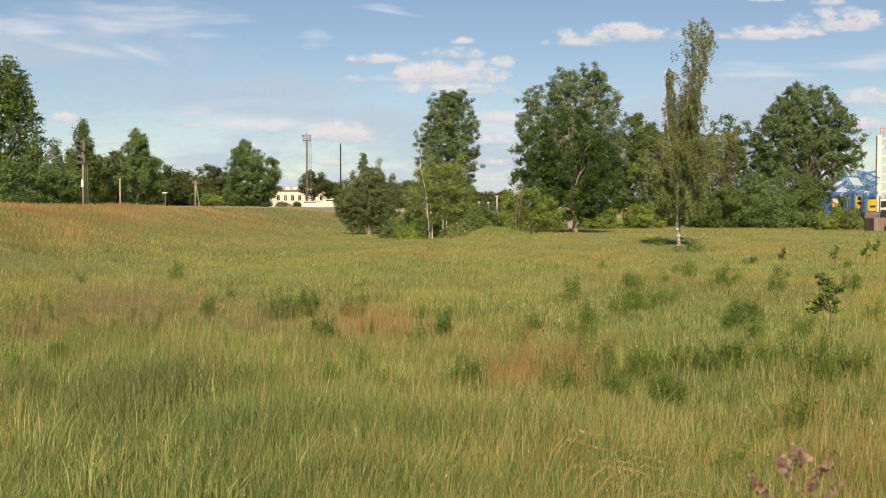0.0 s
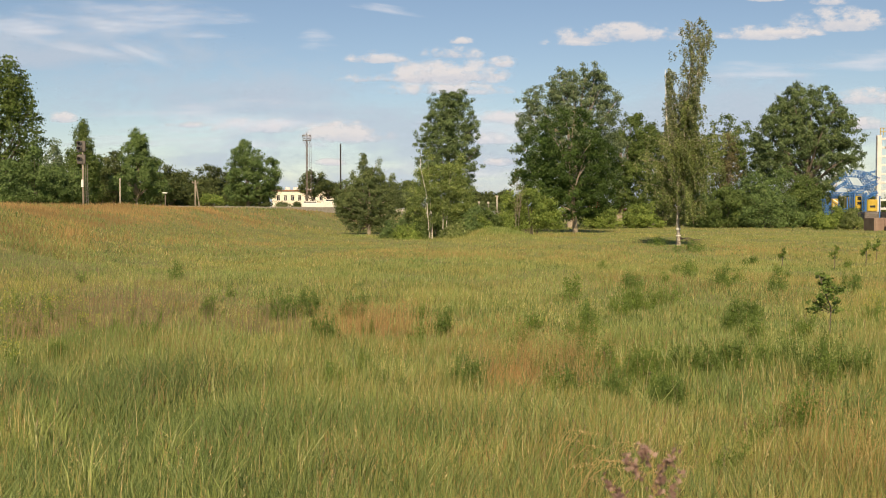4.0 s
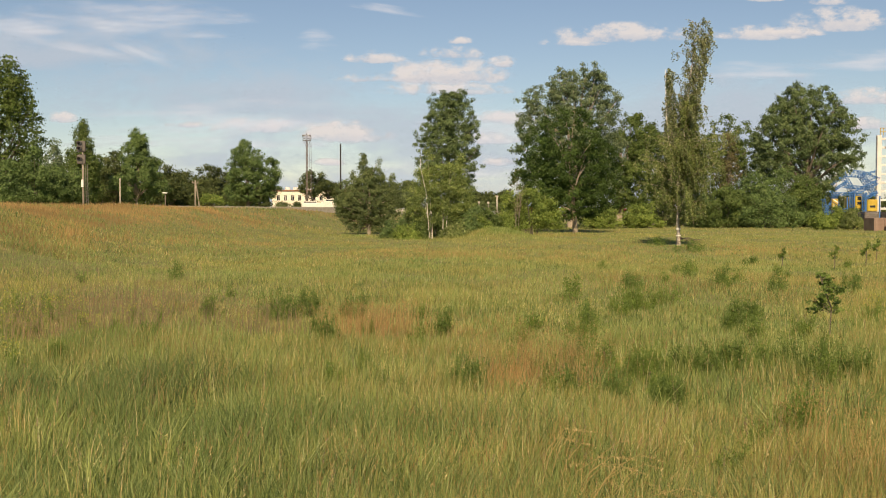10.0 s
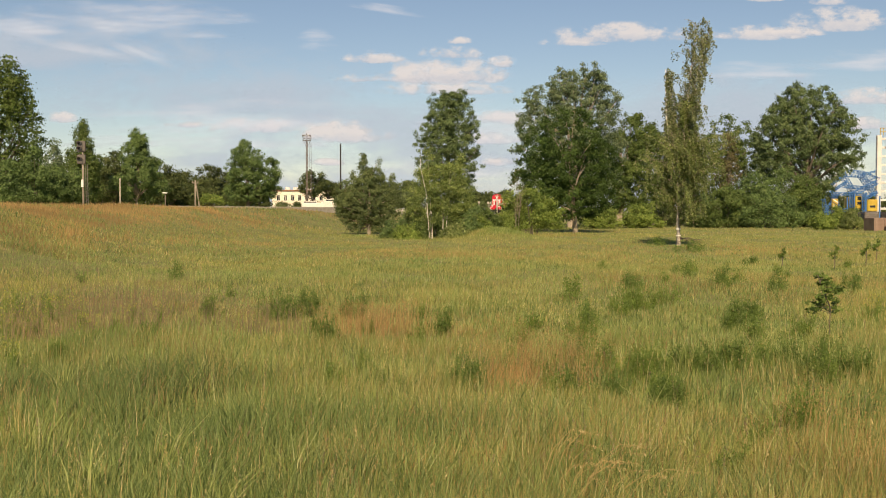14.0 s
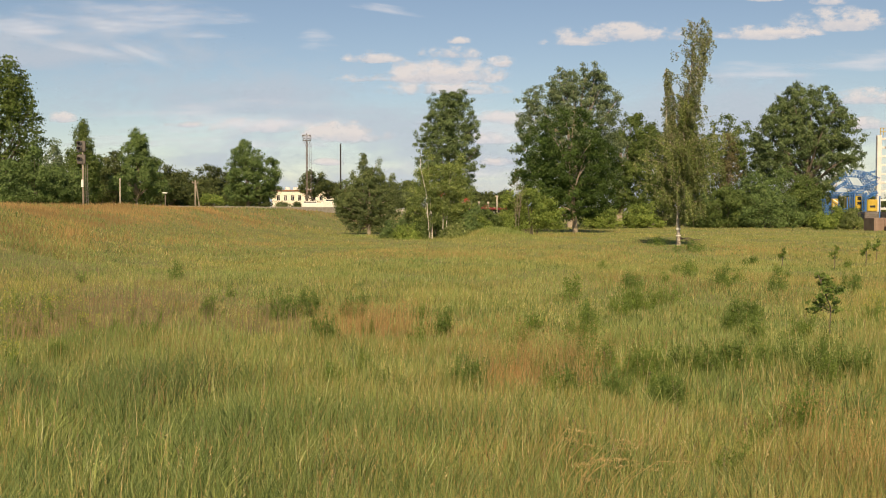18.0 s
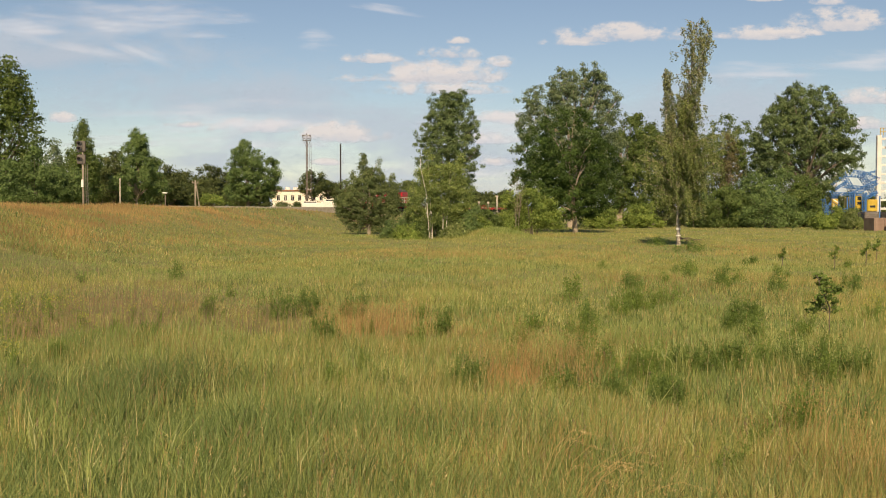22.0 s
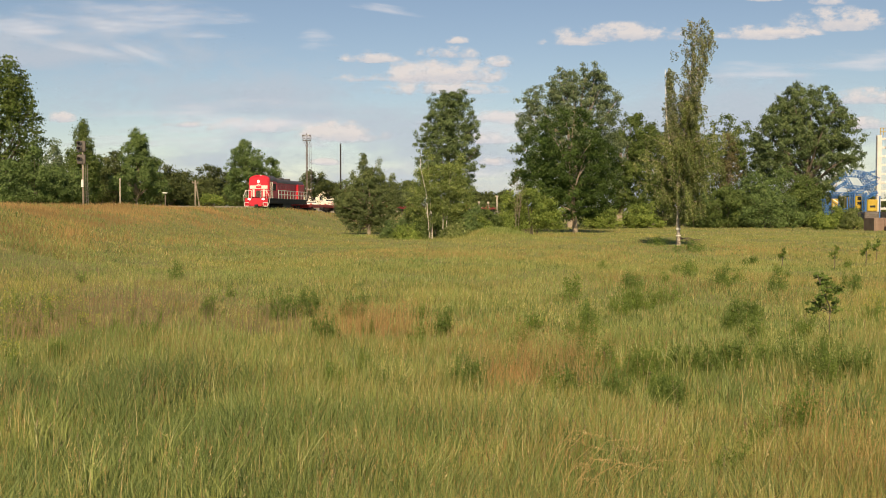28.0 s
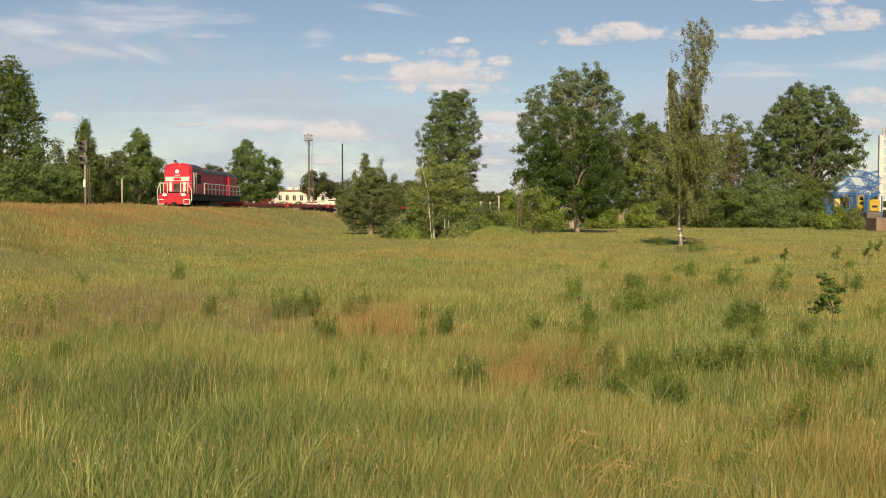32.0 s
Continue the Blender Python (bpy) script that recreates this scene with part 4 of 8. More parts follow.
tree("far_shrub", -75.32, 188, [(0.0, 0, 1.57, 5.29, 1.87, 'bush')],
     "dark green shrub under the trees beyond the railway", leaf='dark', trunk=0.05, clumps=46, leaves=58, size=0.299, spread=0.7, gap=-0.5, seed=504, category='shrub', group='undergrowth beyond the railway')
tree("far_shrub", -75.38, 195, [(0.0, 0, 1.61, 4.29, 1.94, 'bush')],
     "dark green shrub under the trees beyond the railway", leaf='dark', trunk=0.05, clumps=46, leaves=58, size=0.299, spread=0.7, gap=-0.5, seed=505, category='shrub', group='undergrowth beyond the railway')
tree("far_shrub", -75.24, 202, [(0.0, 0, 1.65, 4.76, 2.01, 'bush')],
     "dark green shrub under the trees beyond the railway", leaf='willow', trunk=0.05, clumps=46, leaves=58, size=0.299, spread=0.7, gap=-0.5, seed=506, category='shrub', group='undergrowth beyond the railway')
tree("far_shrub", -67.02, 187, [(0.0, 0, 1.56, 4.75, 1.86, 'bush')],
     "dark green shrub under the trees beyond the railway", leaf='dark', trunk=0.05, clumps=46, leaves=58, size=0.299, spread=0.7, gap=-0.5, seed=507, category='shrub', group='undergrowth beyond the railway')
tree("far_shrub", -66.80, 194, [(0.0, 0, 1.6, 5.23, 1.93, 'bush')],
     "dark green shrub under the trees beyond the railway", leaf='dark', trunk=0.05, clumps=46, leaves=58, size=0.299, spread=0.7, gap=-0.5, seed=508, category='shrub', group='undergrowth beyond the railway')
tree("far_shrub", -66.38, 201, [(0.0, 0, 1.64, 5.73, 2.0, 'bush')],
     "dark green shrub under the trees beyond the railway", leaf='willow', trunk=0.05, clumps=46, leaves=58, size=0.299, spread=0.7, gap=-0.5, seed=509, category='shrub', group='undergrowth beyond the railway')
tree("far_shrub", -58.81, 186, [(0.0, 0, 1.56, 4.21, 1.85, 'bush')],
     "dark green shrub under the trees beyond the railway", leaf='dark', trunk=0.05, clumps=46, leaves=58, size=0.299, spread=0.7, gap=-0.5, seed=510, category='shrub', group='undergrowth beyond the railway')
tree("far_shrub", -58.31, 193, [(0.0, 0, 1.6, 4.67, 1.92, 'bush')],
     "dark green shrub under the trees beyond the railway", leaf='dark', trunk=0.05, clumps=46, leaves=58, size=0.299, spread=0.7, gap=-0.5, seed=511, category='shrub', group='undergrowth beyond the railway')
tree("far_shrub", -57.61, 200, [(0.0, 0, 1.64, 5.15, 1.99, 'bush')],
     "dark green shrub under the trees beyond the railway", leaf='willow', trunk=0.05, clumps=46, leaves=58, size=0.299, spread=0.7, gap=-0.5, seed=512, category='shrub', group='undergrowth beyond the railway')
tree("far_shrub", -50.68, 185, [(0.0, 0, 1.55, 5.11, 1.84, 'bush')],
     "dark green shrub under the trees beyond the railway", leaf='dark', trunk=0.05, clumps=46, leaves=58, size=0.299, spread=0.7, gap=-0.5, seed=513, category='shrub', group='undergrowth beyond the railway')
tree("far_shrub", -49.90, 192, [(0.0, 0, 1.59, 5.6, 1.91, 'bush')],
     "dark green shrub under the trees beyond the railway", leaf='dark', trunk=0.05, clumps=46, leaves=58, size=0.299, spread=0.7, gap=-0.5, seed=514, category='shrub', group='undergrowth beyond the railway')
tree("far_shrub", -48.91, 199, [(0.0, 0, 1.63, 4.58, 1.98, 'bush')],
     "dark green shrub under the trees beyond the railway", leaf='willow', trunk=0.05, clumps=46, leaves=58, size=0.299, spread=0.7, gap=-0.5, seed=515, category='shrub', group='undergrowth beyond the railway')
tree("far_shrub", -42.64, 184, [(0.0, 0, 1.55, 4.58, 1.83, 'bush')],
     "dark green shrub under the trees beyond the railway", leaf='dark', trunk=0.05, clumps=46, leaves=58, size=0.299, spread=0.7, gap=-0.5, seed=516, category='shrub', group='undergrowth beyond the railway')
tree("far_shrub", -41.57, 191, [(0.0, 0, 1.59, 5.05, 1.9, 'bush')],
     "dark green shrub under the trees beyond the railway", leaf='dark', trunk=0.05, clumps=46, leaves=58, size=0.299, spread=0.7, gap=-0.5, seed=517, category='shrub', group='undergrowth beyond the railway')
tree("far_shrub", -40.31, 198, [(0.0, 0, 1.63, 5.54, 1.97, 'bush')],
     "dark green shrub under the trees beyond the railway", leaf='willow', trunk=0.05, clumps=46, leaves=58, size=0.299, spread=0.7, gap=-0.5, seed=518, category='shrub', group='undergrowth beyond the railway')
tree("far_shrub", -34.68, 183, [(0.0, 0, 1.54, 4.05, 1.82, 'bush')],
     "dark green shrub under the trees beyond the railway", leaf='dark', trunk=0.05, clumps=46, leaves=58, size=0.299, spread=0.7, gap=-0.5, seed=519, category='shrub', group='undergrowth beyond the railway')
tree("far_shrub", -33.33, 190, [(0.0, 0, 1.58, 4.5, 1.89, 'bush')],
     "dark green shrub under the trees beyond the railway", leaf='dark', trunk=0.05, clumps=46, leaves=58, size=0.299, spread=0.7, gap=-0.5, seed=520, category='shrub', group='undergrowth beyond the railway')
tree("far_shrub", -41.52, 270, [(0.0, 0, 1.16, 3.24, 2.37, 'bush')],
     "grey-green shrub before a distant building", leaf='apple', trunk=0.05, clumps=30, leaves=51, size=0.262, spread=0.6, gap=-0.5, seed=540, category='shrub', group='undergrowth beyond the railway')
tree("far_shrub", -38.12, 275, [(0.0, 0, 1.17, 3.29, 2.41, 'bush')],
     "grey-green shrub before a distant building", leaf='apple', trunk=0.05, clumps=30, leaves=51, size=0.262, spread=0.6, gap=-0.5, seed=541, category='shrub', group='undergrowth beyond the railway')
tree("far_shrub", -33.96, 280, [(0.0, 0, 1.18, 3.34, 2.46, 'bush')],
     "grey-green shrub before a distant building", leaf='apple', trunk=0.05, clumps=30, leaves=51, size=0.262, spread=0.6, gap=-0.5, seed=542, category='shrub', group='undergrowth beyond the railway')
tree("far_shrub", -29.94, 285, [(0.0, 0, 1.19, 3.39, 2.5, 'bush')],
     "grey-green shrub before a distant building", leaf='apple', trunk=0.05, clumps=30, leaves=51, size=0.262, spread=0.6, gap=-0.5, seed=543, category='shrub', group='undergrowth beyond the railway')
tree("far_shrub", -24.89, 272, [(0.0, 0, 1.16, 5.2, 2.39, 'bush')],
     "grey-green shrub before a distant building", leaf='apple', trunk=0.05, clumps=30, leaves=51, size=0.262, spread=0.6, gap=-0.5, seed=544, category='shrub', group='undergrowth beyond the railway')
tree("far_shrub", -21.60, 277, [(0.0, 0, 1.17, 5.28, 2.43, 'bush')],
     "grey-green shrub before a distant building", leaf='apple', trunk=0.05, clumps=30, leaves=51, size=0.262, spread=0.6, gap=-0.5, seed=545, category='shrub', group='undergrowth beyond the railway')
tree("far_shrub", -17.71, 282, [(0.0, 0, 1.19, 5.37, 2.47, 'bush')],
     "grey-green shrub before a distant building", leaf='apple', trunk=0.05, clumps=30, leaves=51, size=0.262, spread=0.6, gap=-0.5, seed=546, category='shrub', group='undergrowth beyond the railway')
tree("far_shrub", -13.05, 287, [(0.0, 0, 1.2, 5.46, 2.52, 'bush')],
     "grey-green shrub before a distant building", leaf='apple', trunk=0.05, clumps=30, leaves=51, size=0.262, spread=0.6, gap=-0.5, seed=547, category='shrub', group='undergrowth beyond the railway')
tree("far_shrub", -8.31, 274, [(0.0, 0, 1.17, 5.23, 2.4, 'bush')],
     "grey-green shrub before a distant building", leaf='apple', trunk=0.05, clumps=30, leaves=51, size=0.262, spread=0.6, gap=-0.5, seed=548, category='shrub', group='undergrowth beyond the railway')
tree("far_shrub", 7.47, 300, [(0.0, 0, 0.91, 3.54, 1.58, 'bush')],
     "grey-green shrub in the distance", leaf='apple', trunk=0.05, clumps=24, leaves=44, size=0.337, spread=0.7, gap=-0.5, seed=560, category='shrub', group='undergrowth beyond the railway')
tree("far_shrub", 9.42, 300, [(0.0, 0, 0.91, 3.05, 1.58, 'bush')],
     "grey-green shrub in the distance", leaf='apple', trunk=0.05, clumps=24, leaves=44, size=0.337, spread=0.7, gap=-0.5, seed=561, category='shrub', group='undergrowth beyond the railway')
tree("far_shrub", 11.37, 300, [(0.0, 0, 0.91, 3.54, 1.58, 'bush')],
     "grey-green shrub in the distance", leaf='apple', trunk=0.05, clumps=24, leaves=44, size=0.337, spread=0.7, gap=-0.5, seed=562, category='shrub', group='undergrowth beyond the railway')
tree("far_shrub", 13.32, 300, [(0.0, 0, 0.91, 3.05, 1.58, 'bush')],
     "grey-green shrub in the distance", leaf='apple', trunk=0.05, clumps=24, leaves=44, size=0.337, spread=0.7, gap=-0.5, seed=563, category='shrub', group='undergrowth beyond the railway')
tree("far_shrub", 15.27, 300, [(0.0, 0, 0.91, 3.54, 1.58, 'bush')],
     "grey-green shrub in the distance", leaf='apple', trunk=0.05, clumps=24, leaves=44, size=0.337, spread=0.7, gap=-0.5, seed=564, category='shrub', group='undergrowth beyond the railway')
tree("far_shrub", 17.22, 300, [(0.0, 0, 0.91, 3.05, 1.58, 'bush')],
     "grey-green shrub in the distance", leaf='apple', trunk=0.05, clumps=24, leaves=44, size=0.337, spread=0.7, gap=-0.5, seed=565, category='shrub', group='undergrowth beyond the railway')
tree("far_shrub", 19.17, 300, [(0.0, 0, 0.91, 3.54, 1.58, 'bush')],
     "grey-green shrub in the distance", leaf='apple', trunk=0.05, clumps=24, leaves=44, size=0.337, spread=0.7, gap=-0.5, seed=566, category='shrub', group='undergrowth beyond the railway')
# Shrubs added to supply the deep shade and dark clutter below the booms.
tree("far_shrub", 60.76, 168, [(0.0, 0, 0.1, 3.6, 2.4, 'bush')],
     "added dark shrub, filling the deep shade behind the crane yard", leaf='dark', trunk=0.05, clumps=50, leaves=56, size=0.242, spread=0.6, gap=-0.5, seed=700, category='shrub', group='growth behind the yard')
tree("far_shrub", 62.94, 168, [(0.0, 0, 0.1, 3.9, 2.3, 'bush')],
     "added dark shrub, filling the deep shade behind the crane yard", leaf='dark', trunk=0.05, clumps=50, leaves=56, size=0.242, spread=0.6, gap=-0.5, seed=701, category='shrub', group='growth behind the yard')
tree("far_shrub", 65.13, 168, [(0.0, 0, 0.1, 4.2, 2.4, 'bush')],
     "added dark shrub, filling the deep shade behind the crane yard", leaf='dark', trunk=0.05, clumps=50, leaves=56, size=0.242, spread=0.6, gap=-0.5, seed=702, category='shrub', group='growth behind the yard')
tree("far_shrub", 67.31, 168, [(0.0, 0, 0.1, 3.9, 2.5, 'bush')],
     "added dark shrub, filling the deep shade behind the crane yard", leaf='dark', trunk=0.05, clumps=50, leaves=56, size=0.242, spread=0.6, gap=-0.5, seed=703, category='shrub', group='growth behind the yard')
tree("far_shrub", 69.49, 168, [(0.0, 0, 0.1, 4.3, 2.4, 'bush')],
     "added dark shrub, filling the deep shade behind the crane yard", leaf='dark', trunk=0.05, clumps=50, leaves=56, size=0.242, spread=0.6, gap=-0.5, seed=704, category='shrub', group='growth behind the yard')
tree("far_shrub", 71.86, 168, [(0.0, 0, 0.1, 4.0, 2.6, 'bush')],
     "added dark shrub, filling the deep shade behind the crane yard", leaf='dark', trunk=0.05, clumps=50, leaves=56, size=0.242, spread=0.6, gap=-0.5, seed=705, category='shrub', group='growth behind the yard')

# the tall weeping birch: trunk, limbs and hanging crown, swayed by the wind


def build_birch():
    x, y = 11.95, 53.0
    base = Vector((x, y, land(x, y) - 0.05))
    top = thing("weeping_birch", Matrix.Translation(base), "tall slender weeping birch with a white-banded trunk", "tree")
    rng = np.random.default_rng(77)
    line = [Vector(p) for p in ((0, 0, 0), (0.0, 0, 1.2), (0.05, 0, 2.8), (0.15, 0, 4.6), (0.33, 0.05, 6.6), (0.56, 0.05, 8.6), (0.76, 0.05, 10.2), (0.92, 0, 11.3))]
    bm = B()
    tube(bm, line, (0.135, 0.11, 0.095, 0.08, 0.055, 0.034, 0.018, 0.005), 10)
    part("trunk", bm, BARK_OLD_BIRCH, top, "white birch bark with black scars", True)
    second = [Vector(p) for p in ((0.05, 0, 2.8), (-0.34, 0.1, 4.6), (-0.64, 0.1, 6.6), (-0.70, 0.05, 9.0))]
    third = [Vector(p) for p in ((0.33, 0.05, 6.6), (0.85, 0.1, 8.4), (1.2, 0.1, 9.9), (1.46, 0.1, 10.9))]
    for stem, radii in ((second, (0.09, 0.06, 0.03, 0.005)), (third, (0.04, 0.025, 0.014, 0.004))):
        bm = B()
        tube(bm, stem, radii, 8)
        part("second_stem", bm, BARK_BIRCH, top, smooth=True)
    for z, h in ((0.58, 0.07), (0.92, 0.10)):
        bm = B()
        rod(bm, (0, 0, z - h / 2), (0, 0, z + h / 2), 0.139 - 0.0208 * (z - h / 2), 0.139 - 0.0208 * (z + h / 2), 14)
        part("whitewash_band", bm, WHITE, top, "band of white paint on the trunk")

    def on_stem(stem, z):
        for a, b in zip(stem, stem[1:]):
            if z <= b.z:
                return a.lerp(b, max(0.0, (z - a.z) / (b.z - a.z)))
        return stem[-1].copy()

    # boughs climb from a stem and let strands of small leaves hang, blown to the lee side
    zones = [("upper_crown", line, 6.0, 11.3, 66, 0.78, 0.42, 0.8, 1.0, 3), ("tip_crown", third, 7.4, 10.9, 30, 0.36, 0.28, 0.6, 0.8, 3), ("middle_crown", line, 3.8, 7.4, 66, 0.85, 0.6, 1.0, 1.2, 6),
             ("side_crown", second, 5.2, 8.95, 42, 0.30, 0.22, 0.8, 0.9, 3), ("lower_crown", line, 1.6, 5.2, 120, 1.35, 0.8, 0.7, 1.35, 7)]
    crowns = []
    for name, stem, z0, z1, boughs, reach, vary, droop, long, strands in zones:
        pts, twigs = [], B()
        for i in range(boughs):
            t = (i + rng.uniform(0, 1)) / boughs
            a = on_stem(stem, z0 + t * (z1 - z0))
            ang = i * 2.4 + rng.uniform(-0.5, 0.5)
            taper = 1.0 - 0.45 * t if name != "lower_crown" else 0.75 + 0.4 * math.sin(t * math.pi)
            r = max(0.08, (reach + vary * rng.normal() * 0.7) * taper)
            rise = r * rng.uniform(0.15, 0.7) + 0.08
            tip = a + Vector((r * math.cos(ang) + 0.06, r * math.sin(ang), rise))
            mid = a.lerp(tip, 0.5) + Vector((0, 0, 0.12 * r))
            tube(twigs, [a, mid, tip], (0.016, 0.010, 0.004), 4)
            for k in range(strands):
                u = rng.uniform(0.35, 1.05)
                head = (a.lerp(mid, u * 2) if u < 0.5 else mid.lerp(tip, u * 2 - 1)) + Vector(tuple(rng.normal(0, 0.05, 3)))
                drop = long * rng.uniform(0.3, 1.0) * (0.45 + 0.55 * droop)
                foot = head + Vector((0.16 * drop + 0.05 * rng.normal(), 0.08 * rng.normal(), -drop))
                if k % 2 == 0:
                    tube(twigs, [head, foot], (0.004, 0.002), 3)
                n = int(46 * drop + 10)
                s = rng.uniform(0, 1, (n, 1))
                sway = 0.05 * np.sin(s * 3.0)
                p = np.array(head)[None] * (1 - s) + np.array(foot)[None] * s + rng.normal(size=(n, 3)) * (0.045, 0.045, 0.03)
                p[:, 0] += sway[:, 0]
                pts.append(p)
        c = np.concatenate(pts)
        c[:, 2] = np.maximum(c[:, 2], 1.2 + 0.2 * np.abs(c[:, 0]))
        pivot = Vector((stem[0].x, 0, max(z0 - 1.0, 0.5)))
        v, f = leaf_cloud(c - np.array(pivot)[None], 0.074, 0.8)
        # upper crowns use the leaf copy that has the shine in its colour
        ob = array_mesh(name, v, f, LEAF["birch" if name in ("lower_crown", "middle_crown") else "birch_top_shine"])
        ob.parent = top
        ob.location = pivot
        tagged(ob, "hanging sprays of small light green leaves")
        crowns.append(ob)
        tw = part("twig_work", twigs, BARK_PALE, ob)
        tw.location = -pivot
    bm = B()
    for k in range(5):
        tube(bm, [Vector((0.05, 0, 0.35 + k * 0.05)), Vector((0.5, -0.1, 0.5 - k * 0.05)), Vector((1.0 + 0.1 * k, -0.2 + 0.1 * k, 0.3 + 0.03 * k))], (0.02, 0.012, 0.004), 4)
    part("low_branch", bm, BARK, top)
    return crowns


BIRCH_CROWNS = build_birch()

# ---- railway things ----


def build_signal(x, y):
    z = land(x, y) - 0.1
    top = thing("railway_signal", Matrix.Translation((x, y, z)), "railway light signal with two grey lamp heads on a mast", "railway signal")
    bm = B()
    rod(bm, (0, 0, 0), (0, 0, 5.9), 0.085, 0.07, 12)
    part("mast", bm, WOOD_GREY, top, smooth=True)
    for zc, n, h in ((5.57, 2, 0.80), (4.62, 1, 0.70)):
        bm = B()
        box(bm, -0.08, -0.12, zc, 0.64, 0.12, h, 0.09)
        head = part("lamp_head", bm, SIGNAL_GREY, top, "grey signal head with hooded lamps")
        for k in range(n):
            zz = zc + (k - (n - 1) / 2) * 0.38
            bm = B()
            rod(bm, (-0.12, -0.18, zz), (-0.12, -0.21, zz), 0.12, seg=16)
            part("lens", bm, LENS, head)
            bm = B()
            for a in range(11):
                an = math.pi * (a / 10)
                box(bm, -0.14 + 0.16 * math.cos(an), -0.35, zz + 0.15 * math.sin(an), 0.055, 0.36, 0.02, turn=Matrix.Rotation(-an + math.pi / 2, 4, "Y"))
            part("hood", bm, SIGNAL_GREY, head)
            bm = B()
            rod(bm, (-0.12, -0.185, zz), (-0.12, -0.195, zz), 0.15, seg=16)
            part("bezel", bm, BLACK, head)
    bm = B()
    box(bm, -0.03, -0.1, 2.85, 0.17, 0.05, 0.56, 0.01)
    part("plate", bm, WHITE, top, "white number plate without readable marks")
    bm = B()
    for s in (0.16, 0.30):
        rod(bm, (s + 0.05, 0.05, 0), (s, 0.05, 4.3), 0.022, seg=6)
    for k in range(13):
        rod(bm, (0.2 - 0.003 * k, 0.05, 0.4 + k * 0.3), (0.34 - 0.003 * k, 0.05, 0.4 + k * 0.3), 0.014, seg=5)
    part("ladder", bm, STEEL, top, "pale steel ladder")
    bm = B()
    box(bm, 0.3, 0.1, 0.3, 0.5, 0.4, 0.7, 0.03)
    part("relay_box", bm, MAST, top)


build_signal(-26.5, 77.0)


def pole(name, x, y, h, r, material, label, category, arms=(), lamp=False):
    top = thing(name, Matrix.Translation((x, y, land(x, y) - 0.1)), label, category)
    bm = B()
    rod(bm, (0, 0, 0), (0, 0, h), r, r * 0.75, 10)
    part("shaft", bm, material, top, smooth=True)
    for z, w in arms:
        bm = B()
        box(bm, 0, 0, z, w, 0.12, 0.12, 0.02)
        for s in (-0.42, 0.42):
            rod(bm, (w * s, 0, z), (w * s, 0, z + 0.25), 0.05, seg=6)
        part("cross_arm", bm, material, top)
    if lamp:
        bm = B()
        box(bm, 0, -0.2, h, 0.6, 0.4, 0.18, 0.05)
        part("lamp_head", bm, WHITE, top)
    return top


pole("street_lamp", -44.5, 144, 5.3, 0.11, CONCRETE, "concrete lamp post beyond the railway", "street lamp", lamp=False)
pole("street_lamp", -37.2, 140, 3.1, 0.09, MAST, "short lamp post with a white head", "street lamp", lamp=True)
p = pole("utility_pole", -33.9, 143, 5.0, 0.12, WOOD_GREY, "weathered double wooden utility pole", "utility pole", arms=((4.6, 0.9),))
bm = B()
rod(bm, (0.75, 0, 0), (0.08, 0, 4.6), 0.10, 0.08, 8)
part("brace", bm, WOOD_GREY, p)
pole("white_post", -47.0, 150, 1.9, 0.12, WHITE, "short white post beyond the railway", "post")
pole("steel_chimney", -23.5, 240, 16.3, 0.21, BLACK, "tall thin dark steel chimney pipe", "chimney")
for sx, sy in ((8.0, 232), (10.4, 240)):
    board = pole("signal_post", sx, sy, 2.9, 0.07, CONCRETE, "small white trackside board on a post", "signal post")
    bm = B()
    box(bm, 0, -0.1, 2.9, 0.5, 0.3, 0.5, 0.05)
    part("board", bm, CONCRETE, board)
pole("utility_pole", 12.2, 236, 4.2, 0.2, CONCRETE, "pale concrete utility pole among bushes", "utility pole", arms=((4.0, 0.9),))


